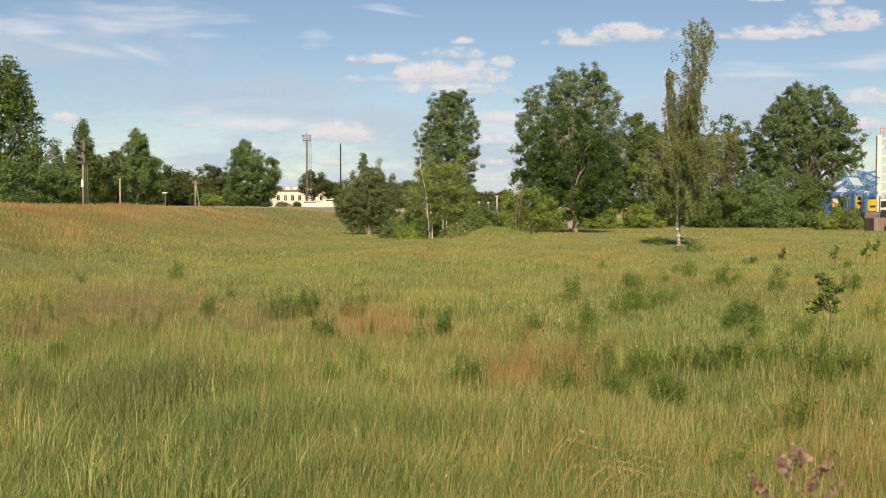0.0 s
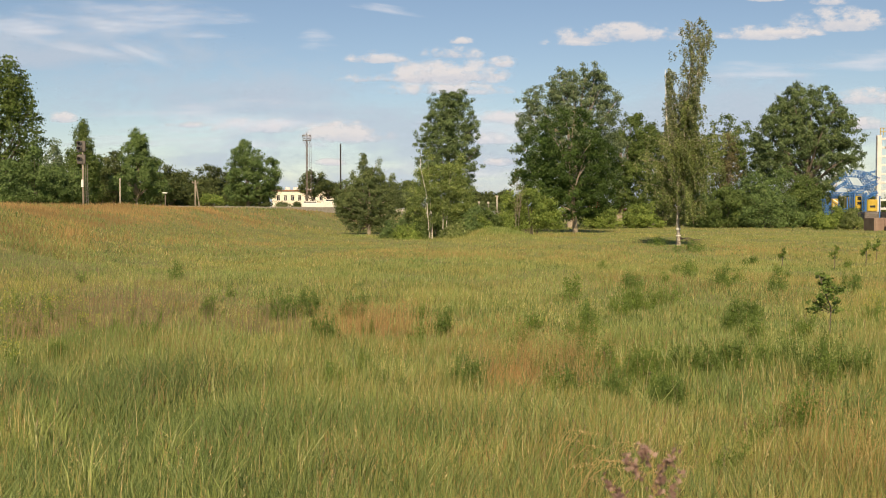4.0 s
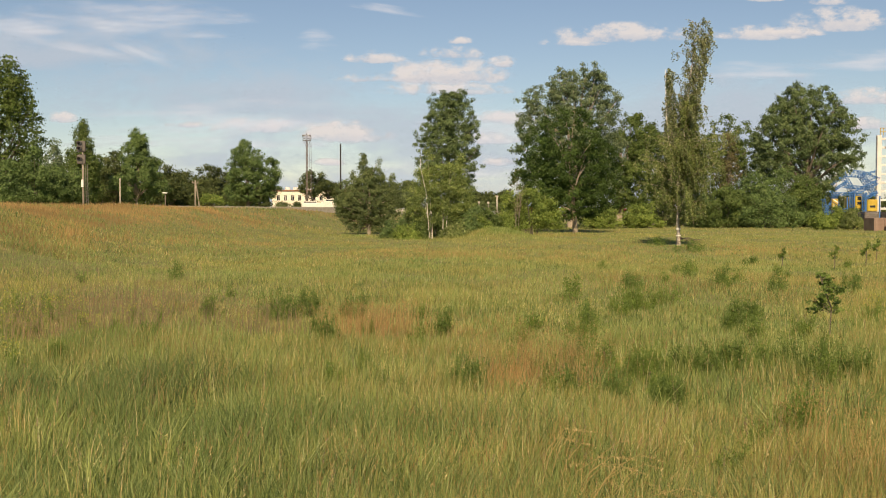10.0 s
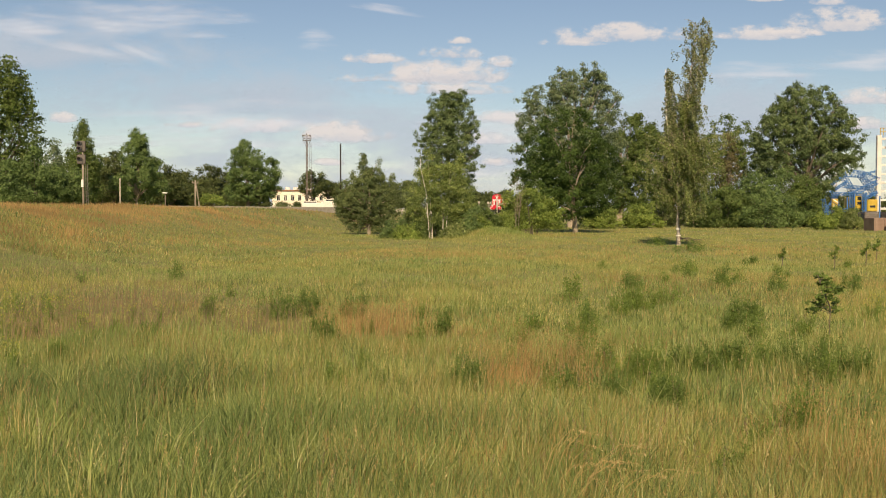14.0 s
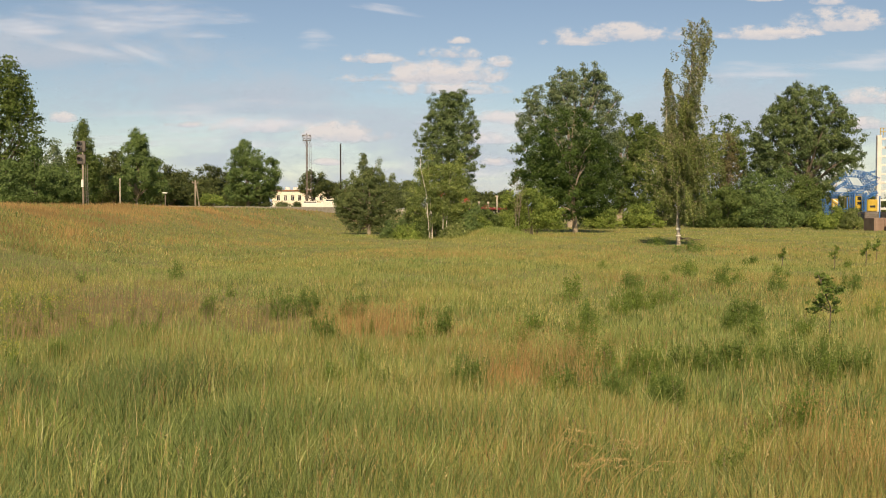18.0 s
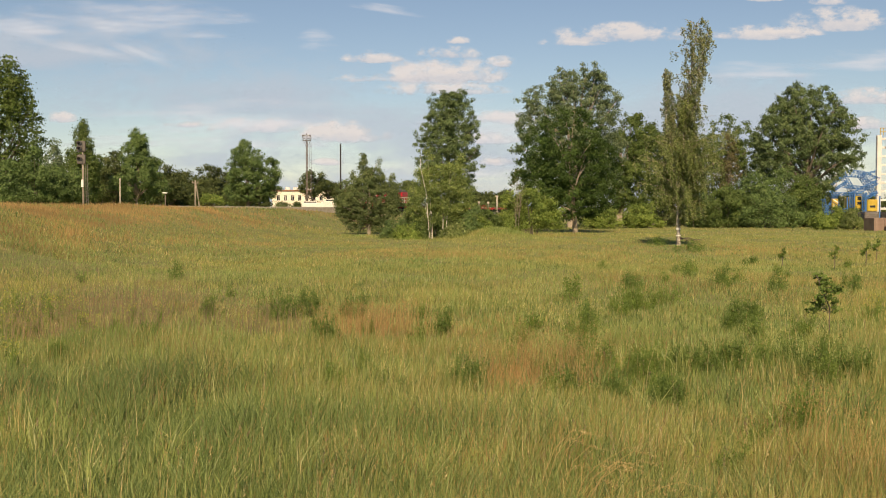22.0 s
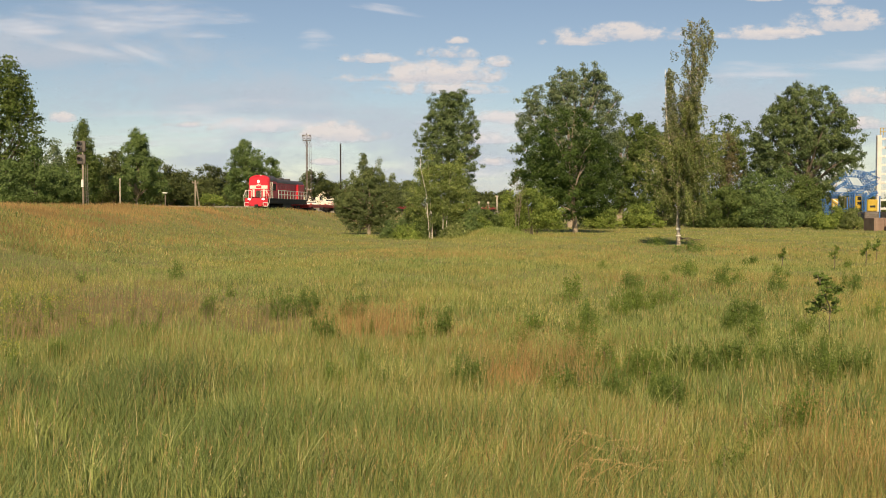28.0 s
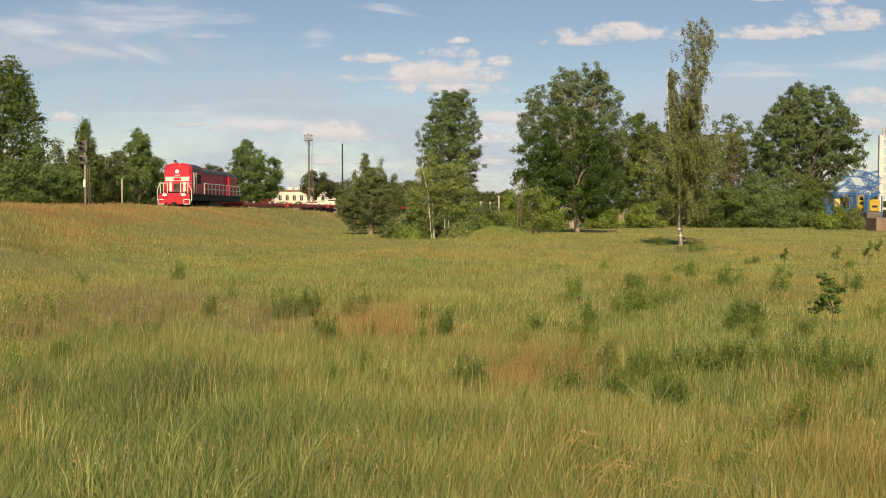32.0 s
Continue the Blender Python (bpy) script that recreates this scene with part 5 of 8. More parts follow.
def build_flood_mast():
    x, y = -32.5, 250
    top = thing("floodlight_mast", Matrix.Translation((x, y, land(x, y) - 0.1)), "tall lattice floodlight mast with a railed platform", "light mast")
    h, b, t = 17.7, 0.21, 0.14
    for sx in (-1, 1):
        for sy in (-1, 1):
            bm = B()
            rod(bm, (sx * b, sy * b, 0), (sx * t, sy * t, h), 0.075, seg=6)
            part("leg", bm, MAST, top)
    bm = B()
    n = 18
    for i in range(n):
        z0, z1 = h * i / n, h * (i + 1) / n
        w0, w1 = b + (t - b) * i / n, b + (t - b) * (i + 1) / n
        s = 1 if i % 2 else -1
        for a in (0, 1):
            for e in (-1, 1):
                q0 = (s * w0, e * w0, z0) if a else (e * w0, s * w0, z0)
                q1 = (-s * w1, e * w1, z1) if a else (e * w1, -s * w1, z1)
                rod(bm, q0, q1, 0.045, seg=5)
    part("lattice", bm, MAST, top)
    bm = B()
    for s in (-1, 1):
        rod(bm, (0.95 + s * 0.2, 0, 2), (0.75 + s * 0.2, 0, h), 0.03, seg=5)
    for i in range(40):
        rod(bm, (0.75, 0, 2.2 + i * 0.38), (1.15, 0, 2.2 + i * 0.38), 0.02, seg=4)
    part("ladder", bm, MAST, top)
    bm = B()
    box(bm, 0, 0, h, 1.9, 1.5, 0.12)
    for s in (-1, 1):
        rod(bm, (s * 0.2, 0, h - 1.3), (s * 0.9, 0, h), 0.04, seg=5)
    part("platform", bm, MAST, top)
    bm = B()
    for z in (0.55, 1.1):
        for e in (-1, 1):
            rod(bm, (-0.95, e * 0.75, h + z), (0.95, e * 0.75, h + z), 0.03, seg=5)
            rod(bm, (e * 0.95, -0.75, h + z), (e * 0.95, 0.75, h + z), 0.03, seg=5)
    for i in range(7):
        for e in (-1, 1):
            rod(bm, (-0.95 + i * 0.317, e * 0.75, h), (-0.95 + i * 0.317, e * 0.75, h + 1.1), 0.025, seg=5)
    part("railing", bm, MAST, top)
    for i in range(5):
        bm = B()
        box(bm, -0.84 + i * 0.42, -0.8, h + 1.15 + (0.3 if i == 2 else 0), 0.32, 0.28, 0.3, 0.04, Matrix.Rotation(0.5, 4, "X"))
        part("floodlight", bm, CONCRETE if i % 2 else MAST, top)


build_flood_mast()


def build_house():
    """The cream two-storey building beyond the yard."""
    x, y = -36.0, 300
    z = land(x, y)
    top = thing("cream_building", Matrix.Translation((x, y, z - 0.1)), "cream rendered two-storey railway building with a flat brown roof", "building")
    w, d, h = 26.0, 10.0, 6.6
    wins = [-11.3 + i * 2.05 for i in range(12)]
    bm = B()
    xs = [-w / 2] + [e for c in wins for e in (c - 0.5, c + 0.5)] + [w / 2]
    zs = [0, 0.9, 2.4, 3.9, 5.5, h]
    for i in range(len(xs) - 1):
        for k in range(len(zs) - 1):
            if i % 2 and k % 2:
                continue
            box(bm, (xs[i] + xs[i + 1]) / 2, 0, (zs[k] + zs[k + 1]) / 2, xs[i + 1] - xs[i], 0.4, zs[k + 1] - zs[k])
    bmesh.ops.remove_doubles(bm, verts=bm.verts, dist=0.001)
    box(bm, -w / 2 + 0.2, d / 2 + 0.2, h / 2, 0.4, d - 0.01, h)
    box(bm, w / 2 - 0.2, d / 2 + 0.2, h / 2, 0.4, d - 0.01, h)
    box(bm, 0, d + 0.3, h / 2, w, 0.4, h)
    part("wall", bm, CREAM, top)
    bm = B()
    box(bm, 0, d / 2, h + 0.22, w + 0.8, d + 1.0, 0.4, 0.05)
    roof = part("roof", bm, ROOF_BROWN, top, "brown roof edge")
    for cx in (-9, -6.5, -3, 1, 5, 8):
        bm = B()
        box(bm, cx, 3, h + 0.8, 0.9 + 0.5 * (cx % 2), 0.8, 0.8, 0.04)
        part("vent", bm, WHITE, roof)
    for c in wins:
        for zc, hh in ((1.65, 1.5), (4.7, 1.6)):
            bm = B()
            box(bm, c, 0.1, zc, 0.98, 0.03, hh - 0.02)
            win = part("window", bm, PANE, top)
            bm = B()
            for s in (-0.46, 0, 0.46):
                box(bm, c + s, 0.06, zc, 0.07, 0.06, hh - 0.01)
            for s in (-0.5, 0.22, 0.5):
                box(bm, c, 0.055, zc + s * (hh - 0.1), 0.9, 0.05, 0.06)
            part("frame", bm, WHITE, win)
            bm = B()
            box(bm, c, -0.25, zc - hh / 2 - 0.05, 1.15, 0.2, 0.07)
            part("sill", bm, CONCRETE, win)


build_house()


def build_fence():
    """A low wall of concrete panels beyond the track."""
    top = thing("panel_wall", Matrix.Translation((-38, 232, land(-38, 232) - 0.05)), "low wall of grey concrete panels beyond the railway", "wall")
    bm = B()
    box(bm, 0, 0, 0.55, 2.36, 0.12, 1.3, 0.02)
    first = part("panel", bm, CONCRETE, top)
    first.location = (0, 0, 0)
    for i in range(1, 15):
        ob = first.copy()
        scene.collection.objects.link(ob)
        ob.location = (i * 2.5, 0.02 * (i % 3), 0.04 * ((i * 7) % 3))
    for i in range(16):
        bm = B()
        box(bm, -1.25 + i * 2.5, 0, 0.6, 0.13, 0.2, 1.5)
        part("post", bm, CONCRETE, top)


build_fence()


def build_edge_wall():
    """A low wall of weathered concrete slabs along the far side of the line."""
    a, b = Vector((-40.5, 134.0)), Vector((-18.0, 182.0))
    n = 21
    step = (b - a) / n
    turn = math.degrees(math.atan2(step.y, step.x))
    top = thing("slab_wall", pose(a.x, a.y, 0.9, 0, 0, turn), "low pale wall of weathered concrete slabs beyond the railway", "wall")
    for i in range(n):
        bm = B()
        box(bm, 0, 0, 0.82 + 0.02 * ((i * 5) % 3), step.length - 0.07, 0.14, 1.64, 0.02)
        slab = part("slab", bm, CONCRETE, top)
        slab.location = ((i + 0.5) * step.length, 0.015 * (i % 2), 0)


build_edge_wall()


def build_van(x, y, turn, length, height, label, name="van", paint=None):
    top = thing(name, pose(x, y, land(x, y), 0, 0, turn), label, "vehicle", "parked white vehicles")
    bm = B()
    box(bm, 0, 0, height * 0.5 + 0.15, length, 1.9, height * 0.72, 0.18)
    box(bm, -length * 0.12, 0, height * 0.86, length * 0.62, 1.7, height * 0.32, 0.15)
    part("body", bm, paint or WHITE, top, smooth=False)
    bm = B()
    box(bm, -length * 0.12, 0, height * 0.88, length * 0.56, 1.74, height * 0.2)
    part("windows", bm, PANE, top)
    for sx in (-0.32, 0.32):
        for sy in (-0.88, 0.88):
            bm = B()
            rod(bm, (sx * length, sy - 0.1, 0.33), (sx * length, sy + 0.1, 0.33), 0.33, seg=18)
            part("wheel", bm, BLACK, top)


for vx, vy, vt, vl, vh in ((-28.2, 226, 8, 4.8, 2.9), (-23.6, 227, 20, 5.2, 3.2)):
    build_van(vx, vy, vt, vl, vh, "white van parked in the railway yard")


def rubble(x, y, w, n, label):
    top = thing("rubble_pile", Matrix.Translation((x, y, land(x, y) - 0.1)), label, "rubble")
    rng = random.Random(5)
    for i in range(n):
        bm = B()
        s = rng.uniform(0.4, 0.9)
        box(bm, 0, 0, 0, s, s * 0.7, s * 0.5, 0.04)
        for v in bm.verts:
            v.co += Vector((rng.uniform(-.08, .08), rng.uniform(-.08, .08), rng.uniform(-.08, .08)))
        u = rng.uniform(-1, 1)
        ob = part("slab", bm, CONCRETE, top)
        ob.location = (u * w / 2, rng.uniform(-0.6, 0.6), 0.15 + (1 - abs(u)) * rng.uniform(0, 0.8))
        ob.rotation_euler = (rng.uniform(-.4, .4), rng.uniform(-.4, .4), rng.uniform(0, 3))


rubble(-8.6, 190, 5.0, 26, "grey broken concrete slabs beside the railway")

# ---- crane yard ----


def truss(bm, a, b, w, n, r):
    """A square lattice boom from a to b."""
    a, b = Vector(a), Vector(b)
    q = (b - a).to_track_quat("Z", "Y")
    c = [q @ Vector((sx * w / 2, sy * w / 2, 0)) for sx, sy in ((-1, -1), (1, -1), (1, 1), (-1, 1))]
    for k in range(4):
        rod(bm, a + c[k], b + c[k], r, seg=5)
        for i in range(n):
            p0, p1 = a.lerp(b, i / n), a.lerp(b, (i + 1) / n)
            d, e = (k, (k + 1) % 4) if i % 2 else ((k + 1) % 4, k)
            rod(bm, p0 + c[d], p1 + c[e], r * 0.6, seg=4)
            rod(bm, p0 + c[k], p0 + c[(k + 1) % 4], r * 0.6, seg=4)


def build_cranes():
    z = 0.6
    top = thing("gantry_tower", Matrix.Translation((63.4, 150, z)), "cream-white ladder-like gantry tower with cross bars", "gantry")
    for sx in (-0.95, 1.1):
        bm = B()
        box(bm, sx, 0, 6.05, 0.62 if sx < 0 else 0.4, 0.6, 12.1, 0.04)
        part("column", bm, PALE_YELLOW, top)
    for i in range(9):
        bm = B()
        box(bm, 0.1, 0, 1.6 + i * 1.25, 1.9, 0.3, 0.3, 0.02)
        part("cross_bar", bm, PALE_YELLOW, top)
    bm = B()
    box(bm, 0.6, -0.5, 10.9, 1.3, 0.6, 1.5, 0.05)
    part("blue_cabin", bm, BLUE, top, "small blue cabinet")
    bm = B()
    for i in range(6):
        rod(bm, (-0.9 + i * 0.45, -0.4, 12.1), (-0.9 + i * 0.45, -0.4, 13.1), 0.05, seg=5)
    for k in (12.6, 13.1):
        rod(bm, (-0.95, -0.4, k), (1.4, -0.4, k), 0.05, seg=5)
    part("railing", bm, YELLOW, top, "yellow railing")
    booms = [((53.17, 147, 4.33), (61.33, 147.5, 4.18), 0.35, 22),
             ((56.63, 149, 7.27), (59.82, 149.5, 7.12), 0.9, 9),
             ((59.74, 149.5, 7.12), (62.29, 150.0, 6.17), 0.9, 7),
             ((56.71, 149, 7.35), (58.84, 149.5, 4.21), 0.7, 10),
             ((59.22, 148.4, 7.08), (61.59, 148.9, 4.12), 0.7, 10),
             ((53.46, 147.6, 4.42), (56.69, 148.1, 6.91), 0.26, 11),
             ((54.24, 148.2, 4.03), (57.56, 148.7, 6.13), 0.26, 11),
             ((59.94, 150, 7.06), (62.58, 150.5, 7.65), 0.22, 9),
             ((57.62, 147.8, 4.1), (61.58, 148.3, 5.96), 0.55, 12),
             ((57.15, 146.4, 4.16), (57.38, 146.9, 1.54), 0.35, 8),
             ((58.89, 146.4, 4.16), (59.17, 146.9, 1.54), 0.35, 8),
             ((53.4, 147.2, 4.17), (54.22, 147.7, 1.38), 0.4, 8),
             ((53.79, 147.4, 1.38), (55.81, 147.9, 4.18), 0.4, 9),
             ((54.6, 147, 4.17), (56.46, 147.5, 1.54), 0.4, 9),
             ((53.18, 146.6, 1.46), (57.02, 147.1, 2.02), 0.4, 11),
             ((56.96, 148.6, 5.4), (61.03, 149.1, 5.09), 0.4, 12),
             ((59.45, 147, 3.61), (61.33, 147.5, 4.57), 0.3, 6)]
    for i, (a, b, w, n) in enumerate(booms):
        top = thing("crane_boom", Matrix.Translation(a), "blue lattice crane boom stored in the yard", "crane boom", "blue crane booms")
        bm = B()
        truss(bm, (0, 0, 0), Vector(b) - Vector(a), w, n, 0.042)
        part("lattice", bm, BLUE, top)
    top = thing("lattice_mast", Matrix.Translation((57.6, 154, 0.2)), "slim grey lattice mast standing in the yard", "mast")
    bm = B()
    truss(bm, (0, 0, 0), (0, 0, 7.2), 0.55, 14, 0.035)
    part("lattice", bm, CONCRETE, top)
    top = thing("yard_crane", Matrix.Translation((58.6, 148, 0.2)), "yellow and blue crawler crane chassis in the yard", "crane")
    for sx, w, z0, z1, holes in ((-1.3, 0.42, 2.1, 3.6, ()), (0.05, 1.05, 2.0, 4.0, ((3.45, 0.5), (2.75, 0.4))), (1.95, 1.5, 1.6, 3.3, ((2.3, 0.3),))):
        bm = B()
        box(bm, sx, 0, (z0 + z1) / 2, w, 1.6, z1 - z0, 0.14)
        cab = part("cab", bm, YELLOW, top, "yellow machinery cab")
        for zw, hw in holes:
            bm = B()
            box(bm, sx, -0.815, zw, w * 0.5, 0.05, hw, 0.01)
            part("window", bm, PANE, cab)
            bm = B()
            box(bm, sx, -0.83, zw - hw / 2 - 0.04, w * 0.66, 0.06, 0.06)
            part("sill", bm, YELLOW, cab)
    for sx, z1 in ((-0.75, 4.1), (0.9, 4.3), (-1.7, 3.6), (2.85, 3.8)):
        bm = B()
        box(bm, sx, -1.0, z1 / 2 + 0.2, 0.16, 0.16, z1 - 0.4)
        part("post", bm, BLUE, top, "blue steel post")
    bm = B()
    box(bm, 0.5, 0, 1.3, 7.5, 2.0, 0.5, 0.05)
    part("chassis", bm, BLACK, top, "dark chassis frame")
    for k in range(5):
        bm = B()
        rod(bm, (-2.8 + k * 1.6, -1.2, 0.72), (-2.8 + k * 1.6, 1.2, 0.72), 0.62, seg=18)
        part("wheel", bm, BLACK, top)
    top = thing("hazard_board", Matrix.Translation((54.75, 146, 0.2)), "yellow counterweight plate with white and dark stripes", "counterweight")
    bm = B()
    box(bm, 0, 0, 2.7, 0.8, 0.5, 1.35, 0.1)
    part("plate", bm, YELLOW, top)
    for k in range(3):
        bm = B()
        box(bm, 0, -0.27, 2.25 + k * 0.42, 0.82, 0.03, 0.15, turn=Matrix.Rotation(0.6, 4, "Y"))
        part("stripe", bm, WHITE if k != 1 else MAST, top)
    bm = B()
    box(bm, 0, 0, 1.0, 0.3, 0.4, 2.05)
    part("post", bm, BLUE, top)
    build_van(57.0, 140, 84, 3.4, 1.7, "small grey van parked before the cranes", paint=SIGNAL_GREY)
    top = thing("container", Matrix.Translation((42.75, 95, land(42.75, 95) - 0.1)), "low brown steel container at the yard's edge", "container")
    bm = B()
    box(bm, 0, 0, 0.62, 8.0, 2.4, 1.24, 0.05)
    part("body", bm, surface("brown_steel", (0.20, 0.135, 0.10), (0.30, 0.22, 0.17), 1, 0.7), top)
    for k in range(20):
        bm = B()
        box(bm, -3.8 + k * 0.4, -1.22, 0.62, 0.18, 0.06, 1.05)
        part("rib", bm, bpy.data.materials["brown_steel"], top)
    build_car(41.6, 92)


def build_car(x, y):
    top = thing("dark_car", pose(x, y, land(x, y), 0, 0, 172), "dark car parked behind the meadow", "car")
    bm = B()
    box(bm, 0, 0, 0.62, 4.3, 1.75, 0.62, 0.16)
    box(bm, -0.2, 0, 1.12, 2.3, 1.5, 0.55, 0.2)
    part("body", bm, BLACK, top)
    bm = B()
    box(bm, -0.2, 0, 1.14, 2.0, 1.54, 0.32)
    part("windows", bm, PANE, top)
    for sx in (-1.35, 1.35):
        for sy in (-0.78, 0.78):
            bm = B()
            rod(bm, (sx, sy - 0.1, 0.31), (sx, sy + 0.1, 0.31), 0.31, seg=18)
            part("wheel", bm, BLACK, top)


build_cranes()

# ---- the train: forward is +X in each vehicle's own space, z = 0 is the rail's top ----


def railing(bm, pts, h, r=0.03, mids=2):
    for a, b in zip(pts, pts[1:]):
        a, b = Vector(a), Vector(b)
        n = max(1, round((b - a).length / 1.15))
        for k in range(mids):
            zz = Vector((0, 0, h * (k + 1) / mids))
            rod(bm, a + zz, b + zz, r, seg=6)
        for i in range(n + 1):
            p = a.lerp(b, i / n)
            rod(bm, p, p + Vector((0, 0, h)), r, seg=6)


def bogie(parent, x, axles, r):
    bm = B()
    for s in (-1.02, 1.02):
        box(bm, x, s, r + 0.05, axles * 1.7, 0.16, 0.32, 0.05)
        for k in range(axles):
            box(bm, x + (k - (axles - 1) / 2) * 1.6, s * 1.06, r, 0.34, 0.2, 0.34, 0.04)
    box(bm, x, 0, r + 0.12, 1.0, 2.1, 0.4, 0.05)
    part("bogie_frame", bm, BLACK, parent)
    wheels = []
    for k in range(axles):
        bm = B()
        for s in (-0.76, 0.76):
            rod(bm, (0, s - 0.07, 0), (0, s + 0.07, 0), r, seg=24)
            rod(bm, (0, s * 0.9 - 0.02, 0), (0, s * 0.9 + 0.02, 0), r + 0.03, seg=24)
            for q in range(3):
                a = q * math.tau / 3
                box(bm, r * 0.55 * math.cos(a), s * 1.1, r * 0.55 * math.sin(a), 0.1, 0.04, 0.1)
        rod(bm, (0, -0.9, 0), (0, 0.9, 0), 0.09, seg=10)
        w = part("wheelset", bm, BLACK, parent, smooth=False)
        w.location = (x + (k - (axles - 1) / 2) * 1.6, 0, r)
        wheels.append((w, r))
    return wheels


def arch(bm, x0, x1, w, z0, z1, rise, seg=12, lip=0.0):
    """A body with straight sides and an arched roof, closed at both ends."""
    rings = []
    prof = [(-w / 2, z0), (-w / 2, z1)] + [(-w / 2 * math.cos(math.pi * k / seg), z1 + rise * math.sin(math.pi * k / seg) ** 0.75) for k in range(1, seg)] + [(w / 2, z1), (w / 2, z0)]
    for x in (x0, x1):
        rings.append([bm.verts.new((x, y, z)) for y, z in prof])
    n = len(prof)
    for k in range(n):
        bm.faces.new((rings[0][k], rings[0][(k + 1) % n], rings[1][(k + 1) % n], rings[1][k]))
    bm.faces.new(rings[0][::-1])
    bm.faces.new(rings[1])
    bmesh.ops.recalc_face_normals(bm, faces=bm.faces)


def build_loco():
    top = thing("locomotive", Matrix(), "red diesel shunting locomotive with a white band and a black roof", "locomotive")
    bm = B()
    box(bm, 0, 0, 1.5, 16.2, 2.9, 0.5, 0.03)
    part("underframe", bm, BLACK, top, "black underframe")
    bm = B()
    box(bm, 0, 0, 1.795, 16.3, 3.12, 0.08, 0.02)
    part("walkway", bm, BLACK, top)
    bm = B()
    box(bm, 0.3, 0, 0.85, 3.4, 2.7, 0.8, 0.1)
    part("fuel_tank", bm, BLACK, top)
    # front body with the cab behind it
    bm = B()
    arch(bm, 6.75, 7.35, 2.62, 1.84, 3.95, 0.72)
    bmesh.ops.bevel(bm, geom=[e for e in bm.edges if all(v.co.x > 7.3 for v in e.verts)], offset=0.14, segments=3, affect="EDGES")
    part("front_body", bm, RED, top, smooth=False)
    bm = B()
    box(bm, 7.365, 0, 3.18, 0.03, 2.3, 0.4, 0.01)
    band = part("white_band", bm, WHITE, top, "white band with a red emblem shape")
    bm = B()
    box(bm, 7.385, 0, 3.18, 0.02, 0.72, 0.26)
    part("emblem", bm, RED, band)
    bm = B()
    box(bm, 7.37, 0, 2.36, 0.04, 0.72, 0.82, 0.01)
    part("grille", bm, BLACK, top, "dark front grille")
    for s in (-0.66, 0.66):
        bm = B()
        box(bm, 7.37, s, 2.46, 0.03, 0.26, 0.92, 0.01)
        part("white_stripe", bm, WHITE, top)
        bm = B()
        rod(bm, (8.14, 0, 0), (8.27, 0, 0), 0.19, seg=20)
        lamp = part("headlight_box", bm, RED, top)
        for v in lamp.data.vertices:
            v.co = (v.co.x, s * 1.35 + v.co.y * 1.65, 1.72 + v.co.z)
        bm = B()
        rod(bm, (8.27, 0, 0), (8.30, 0, 0), 0.12, seg=20)
        eye = part("headlight", bm, HEADLIGHT, lamp, "lit oval headlight")
        for v in eye.data.vertices:
            v.co = (v.co.x, s * 1.35 + v.co.y * 1.75, 1.72 + v.co.z)
        bm = B()
        box(bm, 8.305, s * 1.35, 1.72, 0.012, 0.05, 0.20)
        part("divider", bm, RED_DULL, lamp, "bar between the two lenses")
        bm = B()
        for dz in (-0.2, 0.2):
            rod(bm, (8.35, s * 1.85 - 0.28, 1.1 + dz), (8.35, s * 1.85 + 0.28, 1.1 + dz), 0.04, seg=6)
        for dy in (-0.28, 0.28):
            rod(bm, (8.35, s * 1.85 + dy, 0.9), (8.35, s * 1.85 + dy, 1.3), 0.04, seg=6)
        part("step", bm, WHITE, top, "white-edged step")
        bm = B()
        rod(bm, (8.1, s * 1.2, 1.12), (8.5, s * 1.2, 1.12), 0.08, seg=12)
        rod(bm, (8.5, s * 1.2, 1.12), (8.55, s * 1.2, 1.12), 0.17, seg=18)
        part("buffer", bm, RED_DULL, top)
    bm = B()
    box(bm, 7.365, 0, 3.53, 0.02, 0.5, 0.07)
    part("number_bar", bm, WHITE, top, "short white bar under the top lamp")
    bm = B()
    for k in range(13):
        an = math.pi * (k / 12)
        box(bm, 7.32, -1.17 * math.cos(an), 3.93 + 0.60 * math.sin(an) ** 0.8, 0.2, 0.16, 0.07, 0.02, Matrix.Rotation(math.atan2(0.6 * math.cos(an), 1.17 * math.sin(an) + 1e-4), 4, "X"))
    part("visor", bm, RED, top, "red rounded visor over the front")
    for s in (-1, 1):
        bm = B()
        box(bm, 6.42, s * 1.22, 2.1, 0.5, 0.05, 0.5, 0.01)
        part("door_panel", bm, RED, top, "low red panel in the open doorway")
    bm = B()
    for k in range(8):
        box(bm, 7.40, 0, 2.02 + k * 0.1, 0.03, 0.66, 0.035)
    part("grille_slats", bm, MAST, top)
    bm = B()
    rod(bm, (7.3, 0, 3.86), (7.45, 0, 3.86), 0.2, seg=18)
    big = part("top_lamp", bm, RED, top)
    bm = B()
    rod(bm, (7.44, 0, 3.86), (7.47, 0, 3.86), 0.17, seg=18)
    part("headlight", bm, HEADLIGHT, big, "lit round headlight")
    bm = B()
    rod(bm, (7.2, 0.25, 4.6), (7.35, 0.25, 4.6), 0.07, seg=10)
    part("marker_lamp", bm, WHITE, top)
    bm = B()
    box(bm, 8.13, 0, 1.36, 0.16, 2.9, 0.95, 0.03)
    part("buffer_beam", bm, RED, top)
    bm = B()
    box(bm, 8.2, 0, 0.95, 0.5, 0.4, 0.3, 0.05)
    part("coupler", bm, BLACK, top)
    bm = B()
    box(bm, 8.15, 0, 0.42, 0.12, 2.5, 0.5, 0.03)
    part("snow_guard", bm, BLACK, top)
